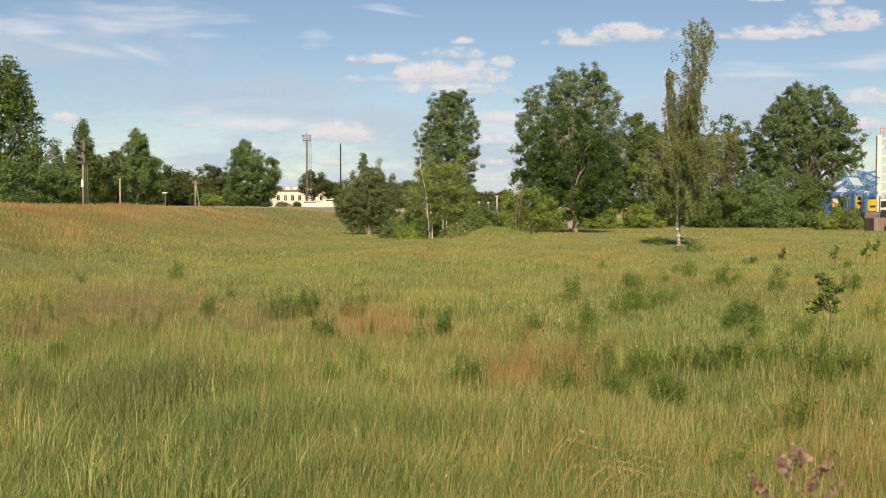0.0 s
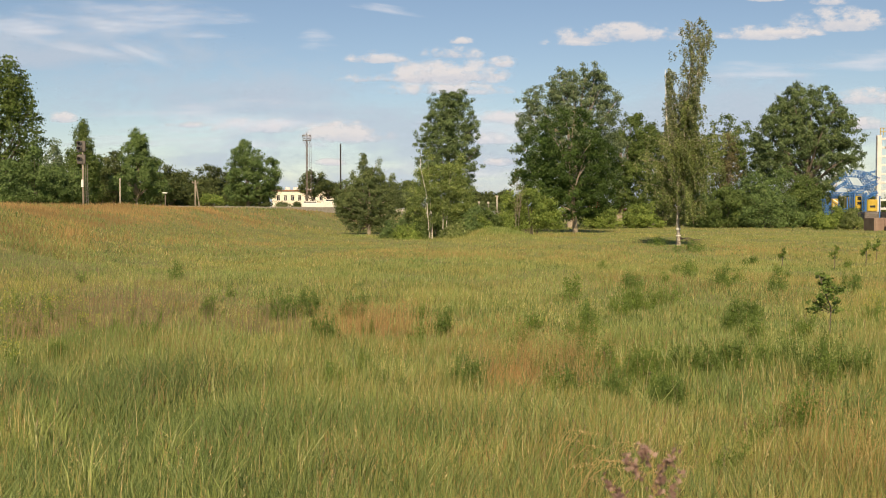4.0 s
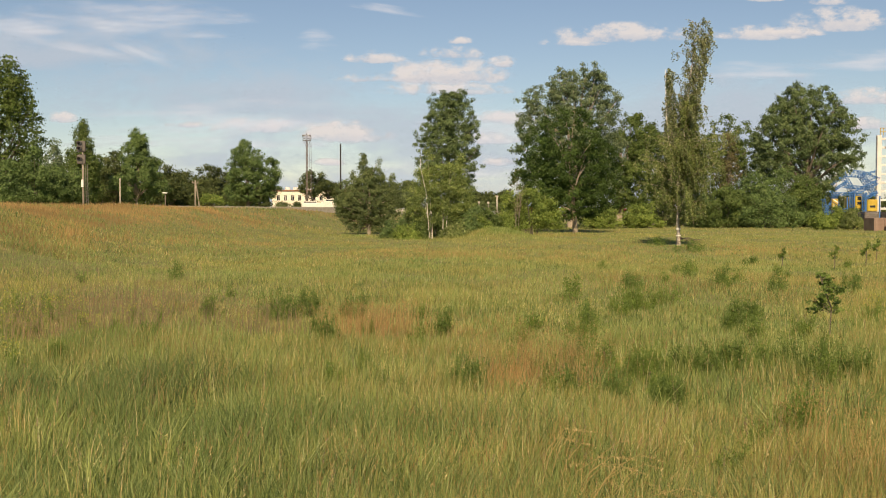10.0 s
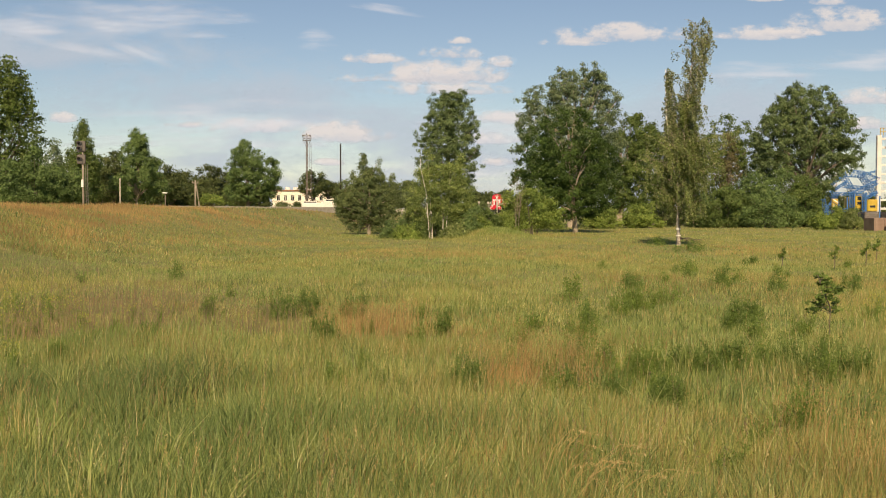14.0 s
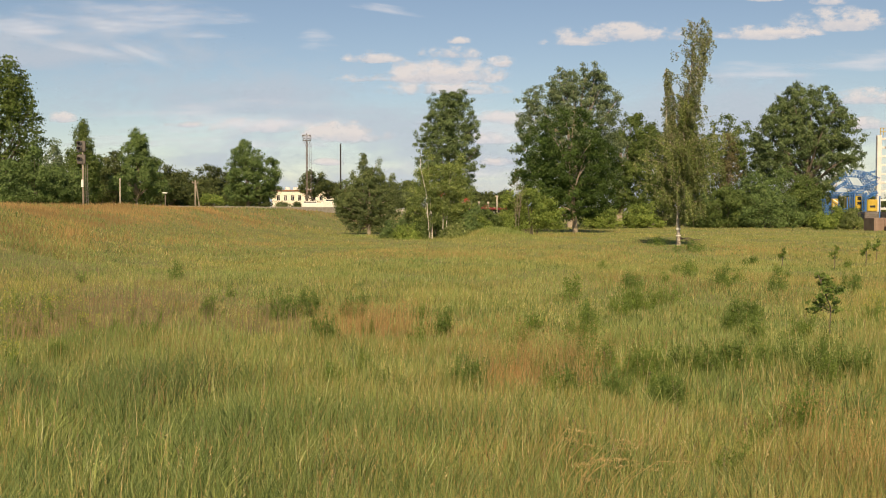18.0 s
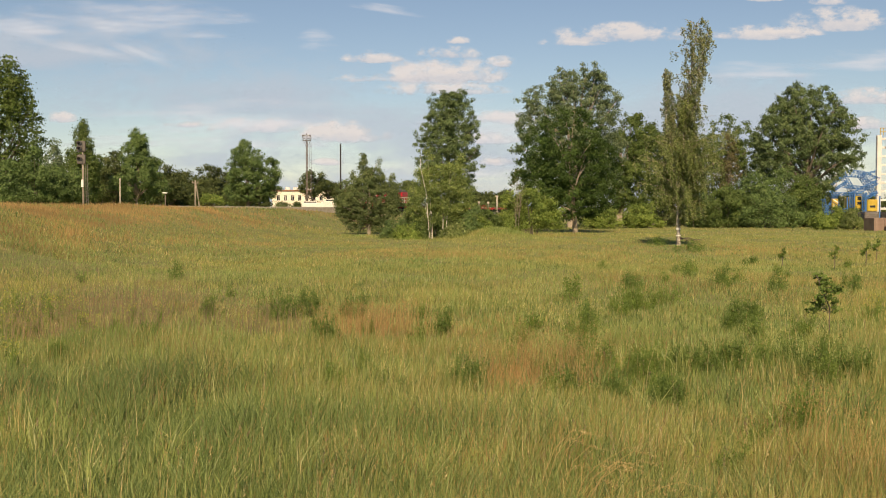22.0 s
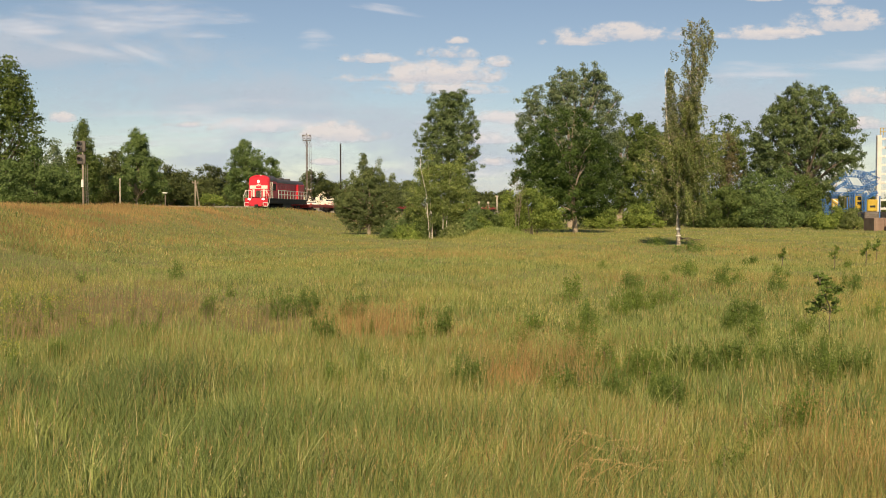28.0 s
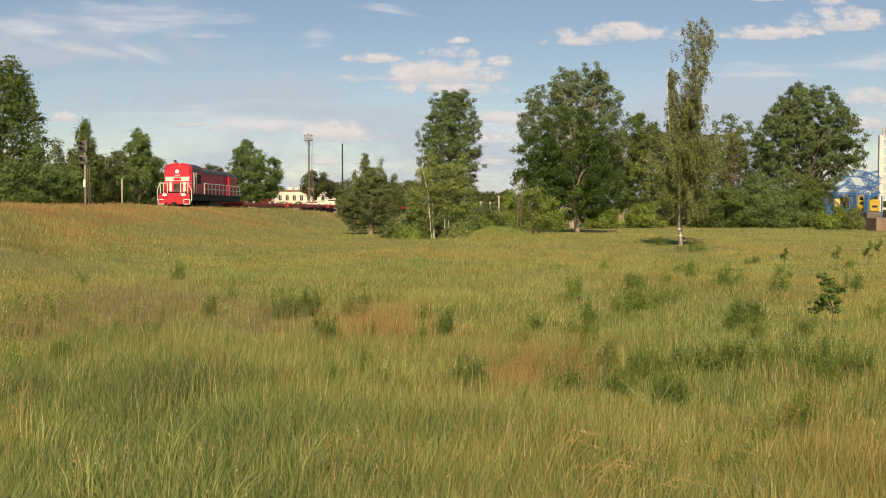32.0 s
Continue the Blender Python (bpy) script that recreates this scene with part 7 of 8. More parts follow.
weed("meadow_herb", -2.66, 16.74, 0.71, 0.54, "dark green leafy herb clump in the grass", leaf="dark_herb", stems=31, size=0.021, seed=200, per=120)
weed("meadow_herb", -2.39, 17.37, 0.63, 0.51, "dark green leafy herb clump in the grass", leaf="dark_herb", stems=27, size=0.022, seed=201, per=120)
weed("meadow_herb", -2.26, 18.29, 0.30, 0.44, "dark green leafy herb clump in the grass", leaf="dark_herb", stems=13, size=0.023, seed=202, per=120)
weed("meadow_herb", -1.52, 17.15, 0.52, 0.42, "dark green leafy herb clump in the grass", leaf="dark_herb", stems=22, size=0.022, seed=203, per=120)
weed("meadow_herb", -1.45, 12.86, 0.31, 0.49, "dark green leafy herb clump in the grass", leaf="dark_herb", stems=20, size=0.018, seed=204, per=120)
weed("meadow_herb", -0.03, 14.47, 0.34, 0.46, "dark green leafy herb clump in the grass", leaf="dark_herb", stems=20, size=0.020, seed=205, per=120)
weed("meadow_herb", 0.11, 9.13, 0.33, 0.45, "dark green leafy herb clump in the grass", leaf="dark_herb", stems=27, size=0.015, seed=206, per=120)
weed("meadow_herb", 0.28, 9.01, 0.27, 0.42, "dark green leafy herb clump in the grass", leaf="dark_herb", stems=22, size=0.015, seed=207, per=120)
weed("meadow_herb", 0.90, 12.29, 0.20, 0.47, "fresh green leafy herb in the grass", leaf="herb", stems=13, size=0.018, seed=208, per=120)
weed("meadow_herb", 1.75, 12.86, 0.24, 0.59, "fresh green leafy herb in the grass", leaf="herb", stems=15, size=0.018, seed=209, per=120)
weed("meadow_herb", 1.41, 10.84, 0.37, 0.42, "dark green leafy herb clump in the grass", leaf="dark_herb", stems=25, size=0.017, seed=210, per=120)
weed("meadow_herb", 1.64, 10.44, 0.38, 0.40, "fresh green leafy herb in the grass", leaf="herb", stems=27, size=0.016, seed=211, per=120)
weed("meadow_herb", 1.89, 10.13, 0.41, 0.42, "fresh green leafy herb in the grass", leaf="herb", stems=29, size=0.016, seed=212, per=120)
weed("meadow_herb", 2.14, 10.51, 0.23, 0.41, "fresh green leafy herb in the grass", leaf="herb", stems=18, size=0.016, seed=213, per=120)
weed("meadow_herb", 1.09, 8.84, 0.30, 0.45, "dark green leafy herb clump in the grass", leaf="dark_herb", stems=25, size=0.015, seed=214, per=120)
weed("meadow_herb", 0.92, 8.84, 0.19, 0.40, "fresh green leafy herb in the grass", leaf="herb", stems=18, size=0.015, seed=215, per=120)
weed("meadow_herb", 1.80, 8.41, 0.15, 0.49, "dark green leafy herb clump in the grass", leaf="dark_herb", stems=15, size=0.015, seed=216, per=120)
weed("meadow_herb", 1.92, 8.41, 0.14, 0.44, "dark green leafy herb clump in the grass", leaf="dark_herb", stems=13, size=0.015, seed=217, per=120)
weed("meadow_herb", 2.55, 10.51, 0.32, 0.41, "dark green leafy herb clump in the grass", leaf="dark_herb", stems=22, size=0.016, seed=218, per=120)
weed("meadow_herb", 2.77, 10.51, 0.32, 0.39, "dark green leafy herb clump in the grass", leaf="dark_herb", stems=22, size=0.016, seed=219, per=120)
weed("meadow_herb", 2.98, 10.44, 0.38, 0.38, "dark green leafy herb clump in the grass", leaf="dark_herb", stems=27, size=0.016, seed=220, per=120)
weed("meadow_herb", 3.23, 10.51, 0.32, 0.37, "fresh green leafy herb in the grass", leaf="herb", stems=22, size=0.016, seed=221, per=120)
weed("meadow_herb", 3.51, 10.51, 0.32, 0.41, "dark green leafy herb clump in the grass", leaf="dark_herb", stems=22, size=0.016, seed=222, per=120)
weed("meadow_herb", 3.52, 9.91, 0.36, 0.47, "dark green leafy herb clump in the grass", leaf="dark_herb", stems=27, size=0.016, seed=223, per=120)
weed("meadow_herb", 3.75, 9.91, 0.34, 0.45, "dark green leafy herb clump in the grass", leaf="dark_herb", stems=25, size=0.016, seed=224, per=120)
weed("meadow_herb", 3.97, 9.91, 0.30, 0.42, "dark green leafy herb clump in the grass", leaf="dark_herb", stems=22, size=0.016, seed=225, per=120)
weed("meadow_herb", 2.49, 7.42, 0.25, 0.43, "fresh green leafy herb in the grass", leaf="herb", stems=25, size=0.014, seed=226, per=120)
weed("meadow_herb", 2.80, 8.07, 0.17, 0.41, "fresh green leafy herb in the grass", leaf="herb", stems=18, size=0.014, seed=227, per=120)
weed("meadow_herb", 2.11, 6.90, 0.23, 0.33, "fresh green leafy herb in the grass", leaf="herb", stems=25, size=0.014, seed=228, per=120)
weed("meadow_herb", 4.19, 23.18, 0.70, 0.46, "dark green leafy herb clump in the grass", leaf="dark_herb", stems=22, size=0.027, seed=229, per=120)
weed("meadow_herb", 3.35, 18.41, 0.78, 0.48, "fresh green leafy herb in the grass", leaf="herb", stems=31, size=0.023, seed=230, per=120)
weed("meadow_herb", 4.27, 19.72, 0.77, 0.50, "fresh green leafy herb in the grass", leaf="herb", stems=29, size=0.024, seed=231, per=120)
weed("meadow_herb", 6.23, 23.18, 0.55, 0.57, "dark green leafy herb clump in the grass", leaf="dark_herb", stems=20, size=0.027, seed=232, per=120)
weed("meadow_herb", 4.17, 14.94, 0.51, 0.50, "dark green leafy herb clump in the grass", leaf="dark_herb", stems=25, size=0.020, seed=233, per=120)
weed("meadow_herb", 4.79, 16.15, 0.35, 0.48, "dark green leafy herb clump in the grass", leaf="dark_herb", stems=18, size=0.021, seed=234, per=120)
weed("meadow_herb", 6.85, 21.39, 0.46, 0.47, "dark green leafy herb clump in the grass", leaf="dark_herb", stems=18, size=0.025, seed=235, per=120)
weed("meadow_herb", 4.55, 13.22, 0.40, 0.39, "fresh green leafy herb in the grass", leaf="herb", stems=22, size=0.019, seed=236, per=120)
weed("meadow_herb", 3.81, 12.86, 0.31, 0.39, "fresh green leafy herb in the grass", leaf="herb", stems=20, size=0.018, seed=237, per=120)
weed("meadow_herb", 6.91, 29.63, 0.83, 0.45, "fresh green leafy herb in the grass", leaf="herb", stems=20, size=0.032, seed=238, per=120)
weed("meadow_herb", -6.74, 26.26, 0.51, 0.61, "dark green leafy herb clump in the grass", leaf="dark_herb", stems=16, size=0.029, seed=239, per=120)
weed("meadow_herb", -3.64, 16.25, 0.26, 0.47, "fresh green leafy herb in the grass", leaf="herb", stems=13, size=0.021, seed=241, per=120)
weed("meadow_herb", -1.51, 19.31, 0.25, 0.39, "dark green leafy herb clump in the grass", leaf="dark_herb", stems=10, size=0.023, seed=242, per=120)
weed("meadow_herb", -0.33, 12.56, 0.14, 0.42, "fresh green leafy herb in the grass", leaf="herb", stems=9, size=0.018, seed=243, per=120)
# next two dark clumps also stand in for the weeping birch's shadow patch
weed("meadow_herb", 10.30, 43.63, 1.32, 0.54, "dark green leafy herb clump in the grass", leaf="dark_herb", stems=22, size=0.043, seed=244, per=120)
weed("meadow_herb", 10.16, 49.92, 1.08, 0.56, "dark green leafy herb clump in the grass", leaf="dark_herb", stems=18, size=0.048, seed=245, per=120)
weed("meadow_herb", 1.70, 6.08, 0.08, 0.42, "fresh green leafy herb in the grass", leaf="herb", stems=10, size=0.014, seed=247, per=120)
weed("meadow_herb", -0.76, 9.77, 0.16, 0.40, "fresh green leafy herb in the grass", leaf="herb", stems=13, size=0.016, seed=248, per=120)
weed("meadow_herb", 5.18, 24.27, 0.16, 0.34, "fresh green leafy herb in the grass", leaf="herb", stems=7, size=0.027, seed=249, per=120)
weed("meadow_herb", 4.13, 11.28, 0.34, 0.33, "fresh green leafy herb in the grass", leaf="herb", stems=22, size=0.017, seed=250, per=120)
weed("meadow_herb", 1.88, 9.04, 0.19, 0.32, "fresh green leafy herb in the grass", leaf="herb", stems=18, size=0.015, seed=251, per=120)
weed("meadow_herb", 3.38, 19.54, 0.20, 0.32, "fresh green leafy herb in the grass", leaf="herb", stems=8, size=0.024, seed=252, per=120)
weed("meadow_herb", 4.53, 29.94, 0.20, 0.33, "fresh green leafy herb in the grass", leaf="herb", stems=7, size=0.032, seed=253, per=120)
weed("meadow_herb", 6.28, 23.60, 0.17, 0.33, "fresh green leafy herb in the grass", leaf="herb", stems=7, size=0.027, seed=254, per=120)
weed("meadow_herb", 9.45, 32.58, 0.20, 0.33, "dark green leafy herb clump in the grass", leaf="dark_herb", stems=7, size=0.034, seed=255, per=120)
weed("meadow_herb", 9.07, 28.24, 0.22, 0.34, "fresh green leafy herb in the grass", leaf="herb", stems=7, size=0.031, seed=256, per=120)
weed("meadow_herb", 4.34, 24.53, 0.32, 0.31, "dark green leafy herb clump in the grass", leaf="dark_herb", stems=10, size=0.028, seed=257, per=120)
weed("meadow_herb", 2.44, 10.69, 0.33, 0.34, "dark green leafy herb clump in the grass", leaf="dark_herb", stems=22, size=0.017, seed=258, per=120)
weed("meadow_herb", 6.08, 25.69, 0.28, 0.31, "dark green leafy herb clump in the grass", leaf="dark_herb", stems=9, size=0.029, seed=259, per=120)
weed("meadow_herb", 8.71, 22.24, 0.22, 0.30, "dark green leafy herb clump in the grass", leaf="dark_herb", stems=8, size=0.026, seed=260, per=120)
weed("meadow_herb", 6.12, 22.46, 0.18, 0.37, "fresh green leafy herb in the grass", leaf="herb", stems=7, size=0.026, seed=261, per=120)
weed("meadow_herb", 9.86, 24.81, 0.28, 0.31, "dark green leafy herb clump in the grass", leaf="dark_herb", stems=9, size=0.028, seed=262, per=120)
weed("meadow_herb", 10.28, 34.59, 0.21, 0.37, "dark green leafy herb clump in the grass", leaf="dark_herb", stems=7, size=0.036, seed=263, per=120)
weed("meadow_herb", 2.92, 10.47, 0.24, 0.35, "fresh green leafy herb in the grass", leaf="herb", stems=19, size=0.016, seed=264, per=120)
weed("meadow_herb", 7.63, 20.38, 0.25, 0.35, "fresh green leafy herb in the grass", leaf="herb", stems=10, size=0.024, seed=265, per=120)
weed("meadow_herb", 8.87, 23.04, 0.18, 0.34, "dark green leafy herb clump in the grass", leaf="dark_herb", stems=7, size=0.026, seed=266, per=120)
weed("meadow_herb", 6.91, 24.39, 0.22, 0.35, "fresh green leafy herb in the grass", leaf="herb", stems=7, size=0.028, seed=267, per=120)
weed("meadow_herb", 3.55, 9.59, 0.22, 0.33, "fresh green leafy herb in the grass", leaf="herb", stems=19, size=0.016, seed=268, per=120)
weed("meadow_herb", 2.90, 17.11, 0.23, 0.34, "fresh green leafy herb in the grass", leaf="herb", stems=11, size=0.022, seed=269, per=120)
weed("meadow_herb", 8.54, 25.87, 0.24, 0.33, "fresh green leafy herb in the grass", leaf="herb", stems=7, size=0.029, seed=270, per=120)
weed("meadow_herb", 1.83, 8.77, 0.18, 0.36, "fresh green leafy herb in the grass", leaf="herb", stems=17, size=0.015, seed=271, per=120)
weed("meadow_herb", 12.25, 31.64, 0.27, 0.36, "fresh green leafy herb in the grass", leaf="herb", stems=7, size=0.033, seed=272, per=120)
weed("meadow_herb", 8.29, 20.88, 0.25, 0.36, "dark green leafy herb clump in the grass", leaf="dark_herb", stems=9, size=0.025, seed=273, per=120)
weed("meadow_herb", 1.43, 8.90, 0.35, 0.33, "dark green leafy herb clump in the grass", leaf="dark_herb", stems=29, size=0.015, seed=274, per=120)
weed("meadow_herb", 1.70, 14.00, 0.15, 0.35, "fresh green leafy herb in the grass", leaf="herb", stems=8, size=0.019, seed=275, per=120)
weed("meadow_herb", -3.82, 13.49, 0.26, 0.30, "dark green leafy herb clump in the grass", leaf="dark_herb", stems=15, size=0.019, seed=276, per=120)
weed("meadow_herb", 0.97, 10.00, 0.17, 0.35, "fresh green leafy herb in the grass", leaf="herb", stems=14, size=0.016, seed=277, per=120)
weed("meadow_herb", 0.66, 10.18, 0.13, 0.34, "dark green leafy herb clump in the grass", leaf="dark_herb", stems=10, size=0.016, seed=278, per=120)
weed("meadow_herb", -0.53, 9.01, 0.19, 0.30, "dark green leafy herb clump in the grass", leaf="dark_herb", stems=17, size=0.015, seed=279, per=120)
weed("meadow_herb", -4.37, 21.16, 0.22, 0.31, "fresh green leafy herb in the grass", leaf="herb", stems=8, size=0.025, seed=280, per=120)
weed("meadow_herb", -2.35, 8.73, 0.12, 0.30, "fresh green leafy herb in the grass", leaf="herb", stems=11, size=0.015, seed=281, per=120)
weed("meadow_herb", -8.06, 23.28, 0.23, 0.33, "dark green leafy herb clump in the grass", leaf="dark_herb", stems=8, size=0.027, seed=282, per=120)
weed("meadow_herb", -1.82, 14.73, 0.16, 0.30, "dark green leafy herb clump in the grass", leaf="dark_herb", stems=9, size=0.020, seed=283, per=120)
weed("meadow_herb", 1.59, 11.66, 0.21, 0.33, "fresh green leafy herb in the grass", leaf="herb", stems=15, size=0.017, seed=284, per=120)
weed("meadow_herb", -1.01, 9.16, 0.26, 0.31, "fresh green leafy herb in the grass", leaf="herb", stems=21, size=0.015, seed=285, per=120)
weed("meadow_herb", -1.02, 14.19, 0.14, 0.34, "fresh green leafy herb in the grass", leaf="herb", stems=8, size=0.019, seed=286, per=120)
weed("meadow_herb", 2.20, 16.13, 0.18, 0.33, "dark green leafy herb clump in the grass", leaf="dark_herb", stems=9, size=0.021, seed=287, per=120)
weed("meadow_herb", -2.28, 8.95, 0.15, 0.34, "dark green leafy herb clump in the grass", leaf="dark_herb", stems=13, size=0.015, seed=288, per=120)
weed("meadow_herb", -4.24, 11.45, 0.25, 0.31, "fresh green leafy herb in the grass", leaf="herb", stems=18, size=0.017, seed=289, per=120)
weed("meadow_herb", -3.94, 17.04, 0.12, 0.29, "dark green leafy herb clump in the grass", leaf="dark_herb", stems=7, size=0.022, seed=290, per=120)
weed("meadow_herb", 0.33, 9.92, 0.28, 0.29, "fresh green leafy herb in the grass", leaf="herb", stems=21, size=0.016, seed=291, per=120)
weed("meadow_herb", -0.39, 8.61, 0.13, 0.35, "dark green leafy herb clump in the grass", leaf="dark_herb", stems=12, size=0.015, seed=292, per=120)
weed("meadow_herb", -4.32, 13.60, 0.24, 0.30, "fresh green leafy herb in the grass", leaf="herb", stems=15, size=0.019, seed=293, per=120)
weed("meadow_herb", 0.68, 11.01, 0.24, 0.30, "fresh green leafy herb in the grass", leaf="herb", stems=18, size=0.017, seed=294, per=120)
weed("meadow_herb", -0.36, 16.82, 0.15, 0.31, "fresh green leafy herb in the grass", leaf="herb", stems=7, size=0.021, seed=295, per=120)
weed("meadow_herb", 1.31, 14.93, 0.18, 0.34, "fresh green leafy herb in the grass", leaf="herb", stems=9, size=0.020, seed=296, per=120)
OAK_SAPLING = sapling("sapling", 4.96, 13.35, 0.95, 0.64, "dark green oak sapling standing clear of the grass", leaf="dark_herb", seed=300, size=0.042, tiers=6, lean=-0.16)
weed("sapling", 2.47, 20.15, 0.36, 0.74, "small leafy green sapling in the meadow", leaf="herb", stems=8, size=0.036, seed=301, per=170, category="sapling")
sapling("sapling", 11.63, 30.96, 0.77, 0.34, "small yellow-green sapling at the meadow's edge", leaf="herb", seed=302, size=0.038, tiers=4, lean=0.03)
sapling("sapling", 13.46, 33.18, 0.92, 0.47, "small light green sapling at the meadow's edge", leaf="herb", seed=303, size=0.040, tiers=4, lean=0.03)
sapling("sapling", 10.54, 32.40, 0.62, 0.25, "small dark sapling in the meadow", leaf="dark_herb", seed=304, size=0.039, tiers=4, lean=0.03)
sapling("sapling", 15.26, 36.70, 0.76, 0.32, "small light green sapling at the meadow's edge", leaf="herb", seed=305, size=0.043, tiers=4, lean=0.03)
flowers(6.61, 15.97, 0.31, 0.51, 400)
flowers(-6.68, 16.15, 0.52, 0.55, 401)
flowers(-4.35, 10.51, 0.34, 0.48, 402)
flowers(-6.00, 16.44, 0.45, 0.47, 403)
flowers(-5.49, 13.30, 0.34, 0.50, 410)
flowers(-5.48, 14.02, 0.30, 0.46, 412)
flowers(-5.50, 14.81, 0.36, 0.50, 414)
flowers(-4.98, 14.27, 0.30, 0.48, 416)
flowers(-6.19, 16.19, 0.40, 0.50, 418)
flowers(-6.49, 15.86, 0.36, 0.50, 420)
flowers(-4.37, 12.76, 0.30, 0.44, 422)
flowers(-4.39, 14.67, 0.26, 0.40, 424)
flowers(-4.20, 15.54, 0.26, 0.40, 426)
flowers(6.91, 16.53, 0.30, 0.50, 428)

# ---- tall flowering reeds close to the camera ----


def reed(x, y, h, w, seed, label, material, branches=15):
    """A reed grass: one stalk with a loose, wide panicle of short spikes."""
    rng = np.random.default_rng(seed)
    top = thing("flowering_reed", Matrix.Translation((x, y, land(x, y) - 0.03)), label, "grass plume")
    bm = B()
    tube(bm, [Vector((0, 0, 0)), Vector((0.005, 0, h * 0.5)), Vector((0.0, 0, h * 0.98))], (0.0022, 0.0018, 0.0008), 6)
    part("stalk", bm, GRASS_STRAW, top)
    for k in range(branches):
        t = k / (branches - 1)
        a = k * 2.4 + rng.uniform(-0.3, 0.3)
        side = math.cos(a)
        root = Vector((0, 0, h * 0.96 - w * 1.35 * (1 - t)))
        reach = w * (0.80 - 0.62 * t ** 1.3) * rng.uniform(0.75, 1.15)
        tip = root + Vector((side * reach, 0.45 * math.sin(a) * reach, reach * rng.uniform(0.25, 0.6) + 0.02))
        bm = B()
        tube(bm, [root, root.lerp(tip, 0.5) + Vector((0, 0, 0.004)), tip], (0.0008, 0.0006, 0.0004), 4)
        twig = part("branch", bm, GRASS_STRAW, top)
        clumps = 3 + int(3 * (1 - t))
        c = []
        for q in range(clumps):
            u = 0.4 + 0.68 * (q + rng.uniform(0, 0.8)) / clumps
            mid = np.array(root) * (1 - u) + np.array(tip) * u + rng.normal(size=3) * 0.004
            along = np.array((tip - root).normalized())
            c.append(mid[None] + rng.normal(size=(15, 3)) * 0.0042 + rng.normal(size=(15, 1)) * 0.009 * along[None])
        v, f = leaf_cloud(np.concatenate(c), 0.0092)
        ob = array_mesh("spikelet_tuft", v, f, material)
        ob.parent = twig
    return top


PLUME = reed(0.30, 1.12, 1.49, 0.19, 21, "pinkish-purple flowering reed plume close to the lens", PLUME_PINK)


def arching_grass(x, y, seed):
    """A tuft of long dry stalks bowing over."""
    rng = np.random.default_rng(seed)
    top = thing("arching_grass", Matrix.Translation((x, y, land(x, y) - 0.02)), "tuft of long dry straw stalks bowing in the wind", "grass tuft")
    for k in range(9):
        r, h, dy = rng.uniform(0.2, 0.45), rng.uniform(0.34, 0.52), rng.uniform(-0.15, 0.2)
        foot = Vector((rng.uniform(-0.12, 0.12), rng.uniform(-0.08, 0.08), 0))
        pts = [foot + Vector((r * t ** 1.5, dy * t, h * math.sin(t * 1.9) / math.sin(1.57))) for t in (0, 0.25, 0.5, 0.75, 1.0)]
        bm = B()
        tube(bm, pts, (0.0022, 0.002, 0.0018, 0.0014, 0.0007), 5)
        stalk = part("stalk", bm, GRASS_STRAW, top)
        s = rng.uniform(0, 1, (26, 1))
        c = np.array(pts[3])[None] * (1 - s) + np.array(pts[4])[None] * s + rng.normal(size=(26, 3)) * 0.007
        v, f = leaf_cloud(c, 0.013, slim=0.2)
        ob = array_mesh("seed_tuft", v, f, GRASS_STRAW)
        ob.parent = stalk
    return top


ARCHES = [arching_grass(0.60, 5.5, 31), arching_grass(0.72, 5.2, 32)]

# ---- clouds ----


CLOUDS = []


def cloud(name, x, z, w, h, material, label, tilt=0.0):
    """A far cloud, facing the meadow."""
    y = 3200.0 if material == HAZE else 3000.0
    v = np.array([(-w / 2, 0, -h / 2), (w / 2, 0, -h / 2), (w / 2, 0, h / 2), (-w / 2, 0, h / 2)])
    ob = array_mesh(name, v, np.array([[0, 1, 2, 3]]), material)
    ob.location = (x, y + RNG.uniform(-60, 60), z)
    ob.rotation_euler = (0, radians(tilt), 0)
    ob.visible_shadow = False
    if material == CUMULUS:
        CLOUDS.append(ob)
    return tagged(ob, label, "cloud", kind="structure")


cloud("backdrop_cloud", 510, 503, 467, 101, CUMULUS, "small white fair-weather cumulus cloud")
cloud("backdrop_cloud", 383, 493, 224, 51, CUMULUS, "small white fair-weather cumulus cloud")
cloud("backdrop_cloud", 10, 392, 448, 136, CUMULUS, "small white fair-weather cumulus cloud")
cloud("backdrop_cloud", 13, 357, 430, 86, CUMULUS, "small white fair-weather cumulus cloud")
cloud("backdrop_cloud", 58, 399, 355, 90, CUMULUS, "small white fair-weather cumulus cloud")
cloud("backdrop_cloud", -80, 392, 224, 70, CUMULUS, "small white fair-weather cumulus cloud")
cloud("backdrop_cloud", -188, 438, 205, 66, CUMULUS, "small white fair-weather cumulus cloud")
cloud("backdrop_cloud", 26, 451, 205, 78, CUMULUS, "small white fair-weather cumulus cloud")
cloud("backdrop_cloud", 172, 422, 112, 66, CUMULUS, "small white fair-weather cumulus cloud")
cloud("backdrop_cloud", -221, 386, 205, 47, CUMULUS, "small white fair-weather cumulus cloud")
cloud("backdrop_cloud", -279, 222, 336, 117, CUMULUS, "small white fair-weather cumulus cloud")
cloud("backdrop_cloud", -523, 249, 355, 82, CUMULUS, "small white fair-weather cumulus cloud")
cloud("backdrop_cloud", -1104, 275, 112, 62, CUMULUS, "small white fair-weather cumulus cloud")
cloud("backdrop_cloud", 923, 519, 318, 86, CUMULUS, "small white fair-weather cumulus cloud")
cloud("backdrop_cloud", 1163, 555, 392, 129, CUMULUS, "small white fair-weather cumulus cloud")
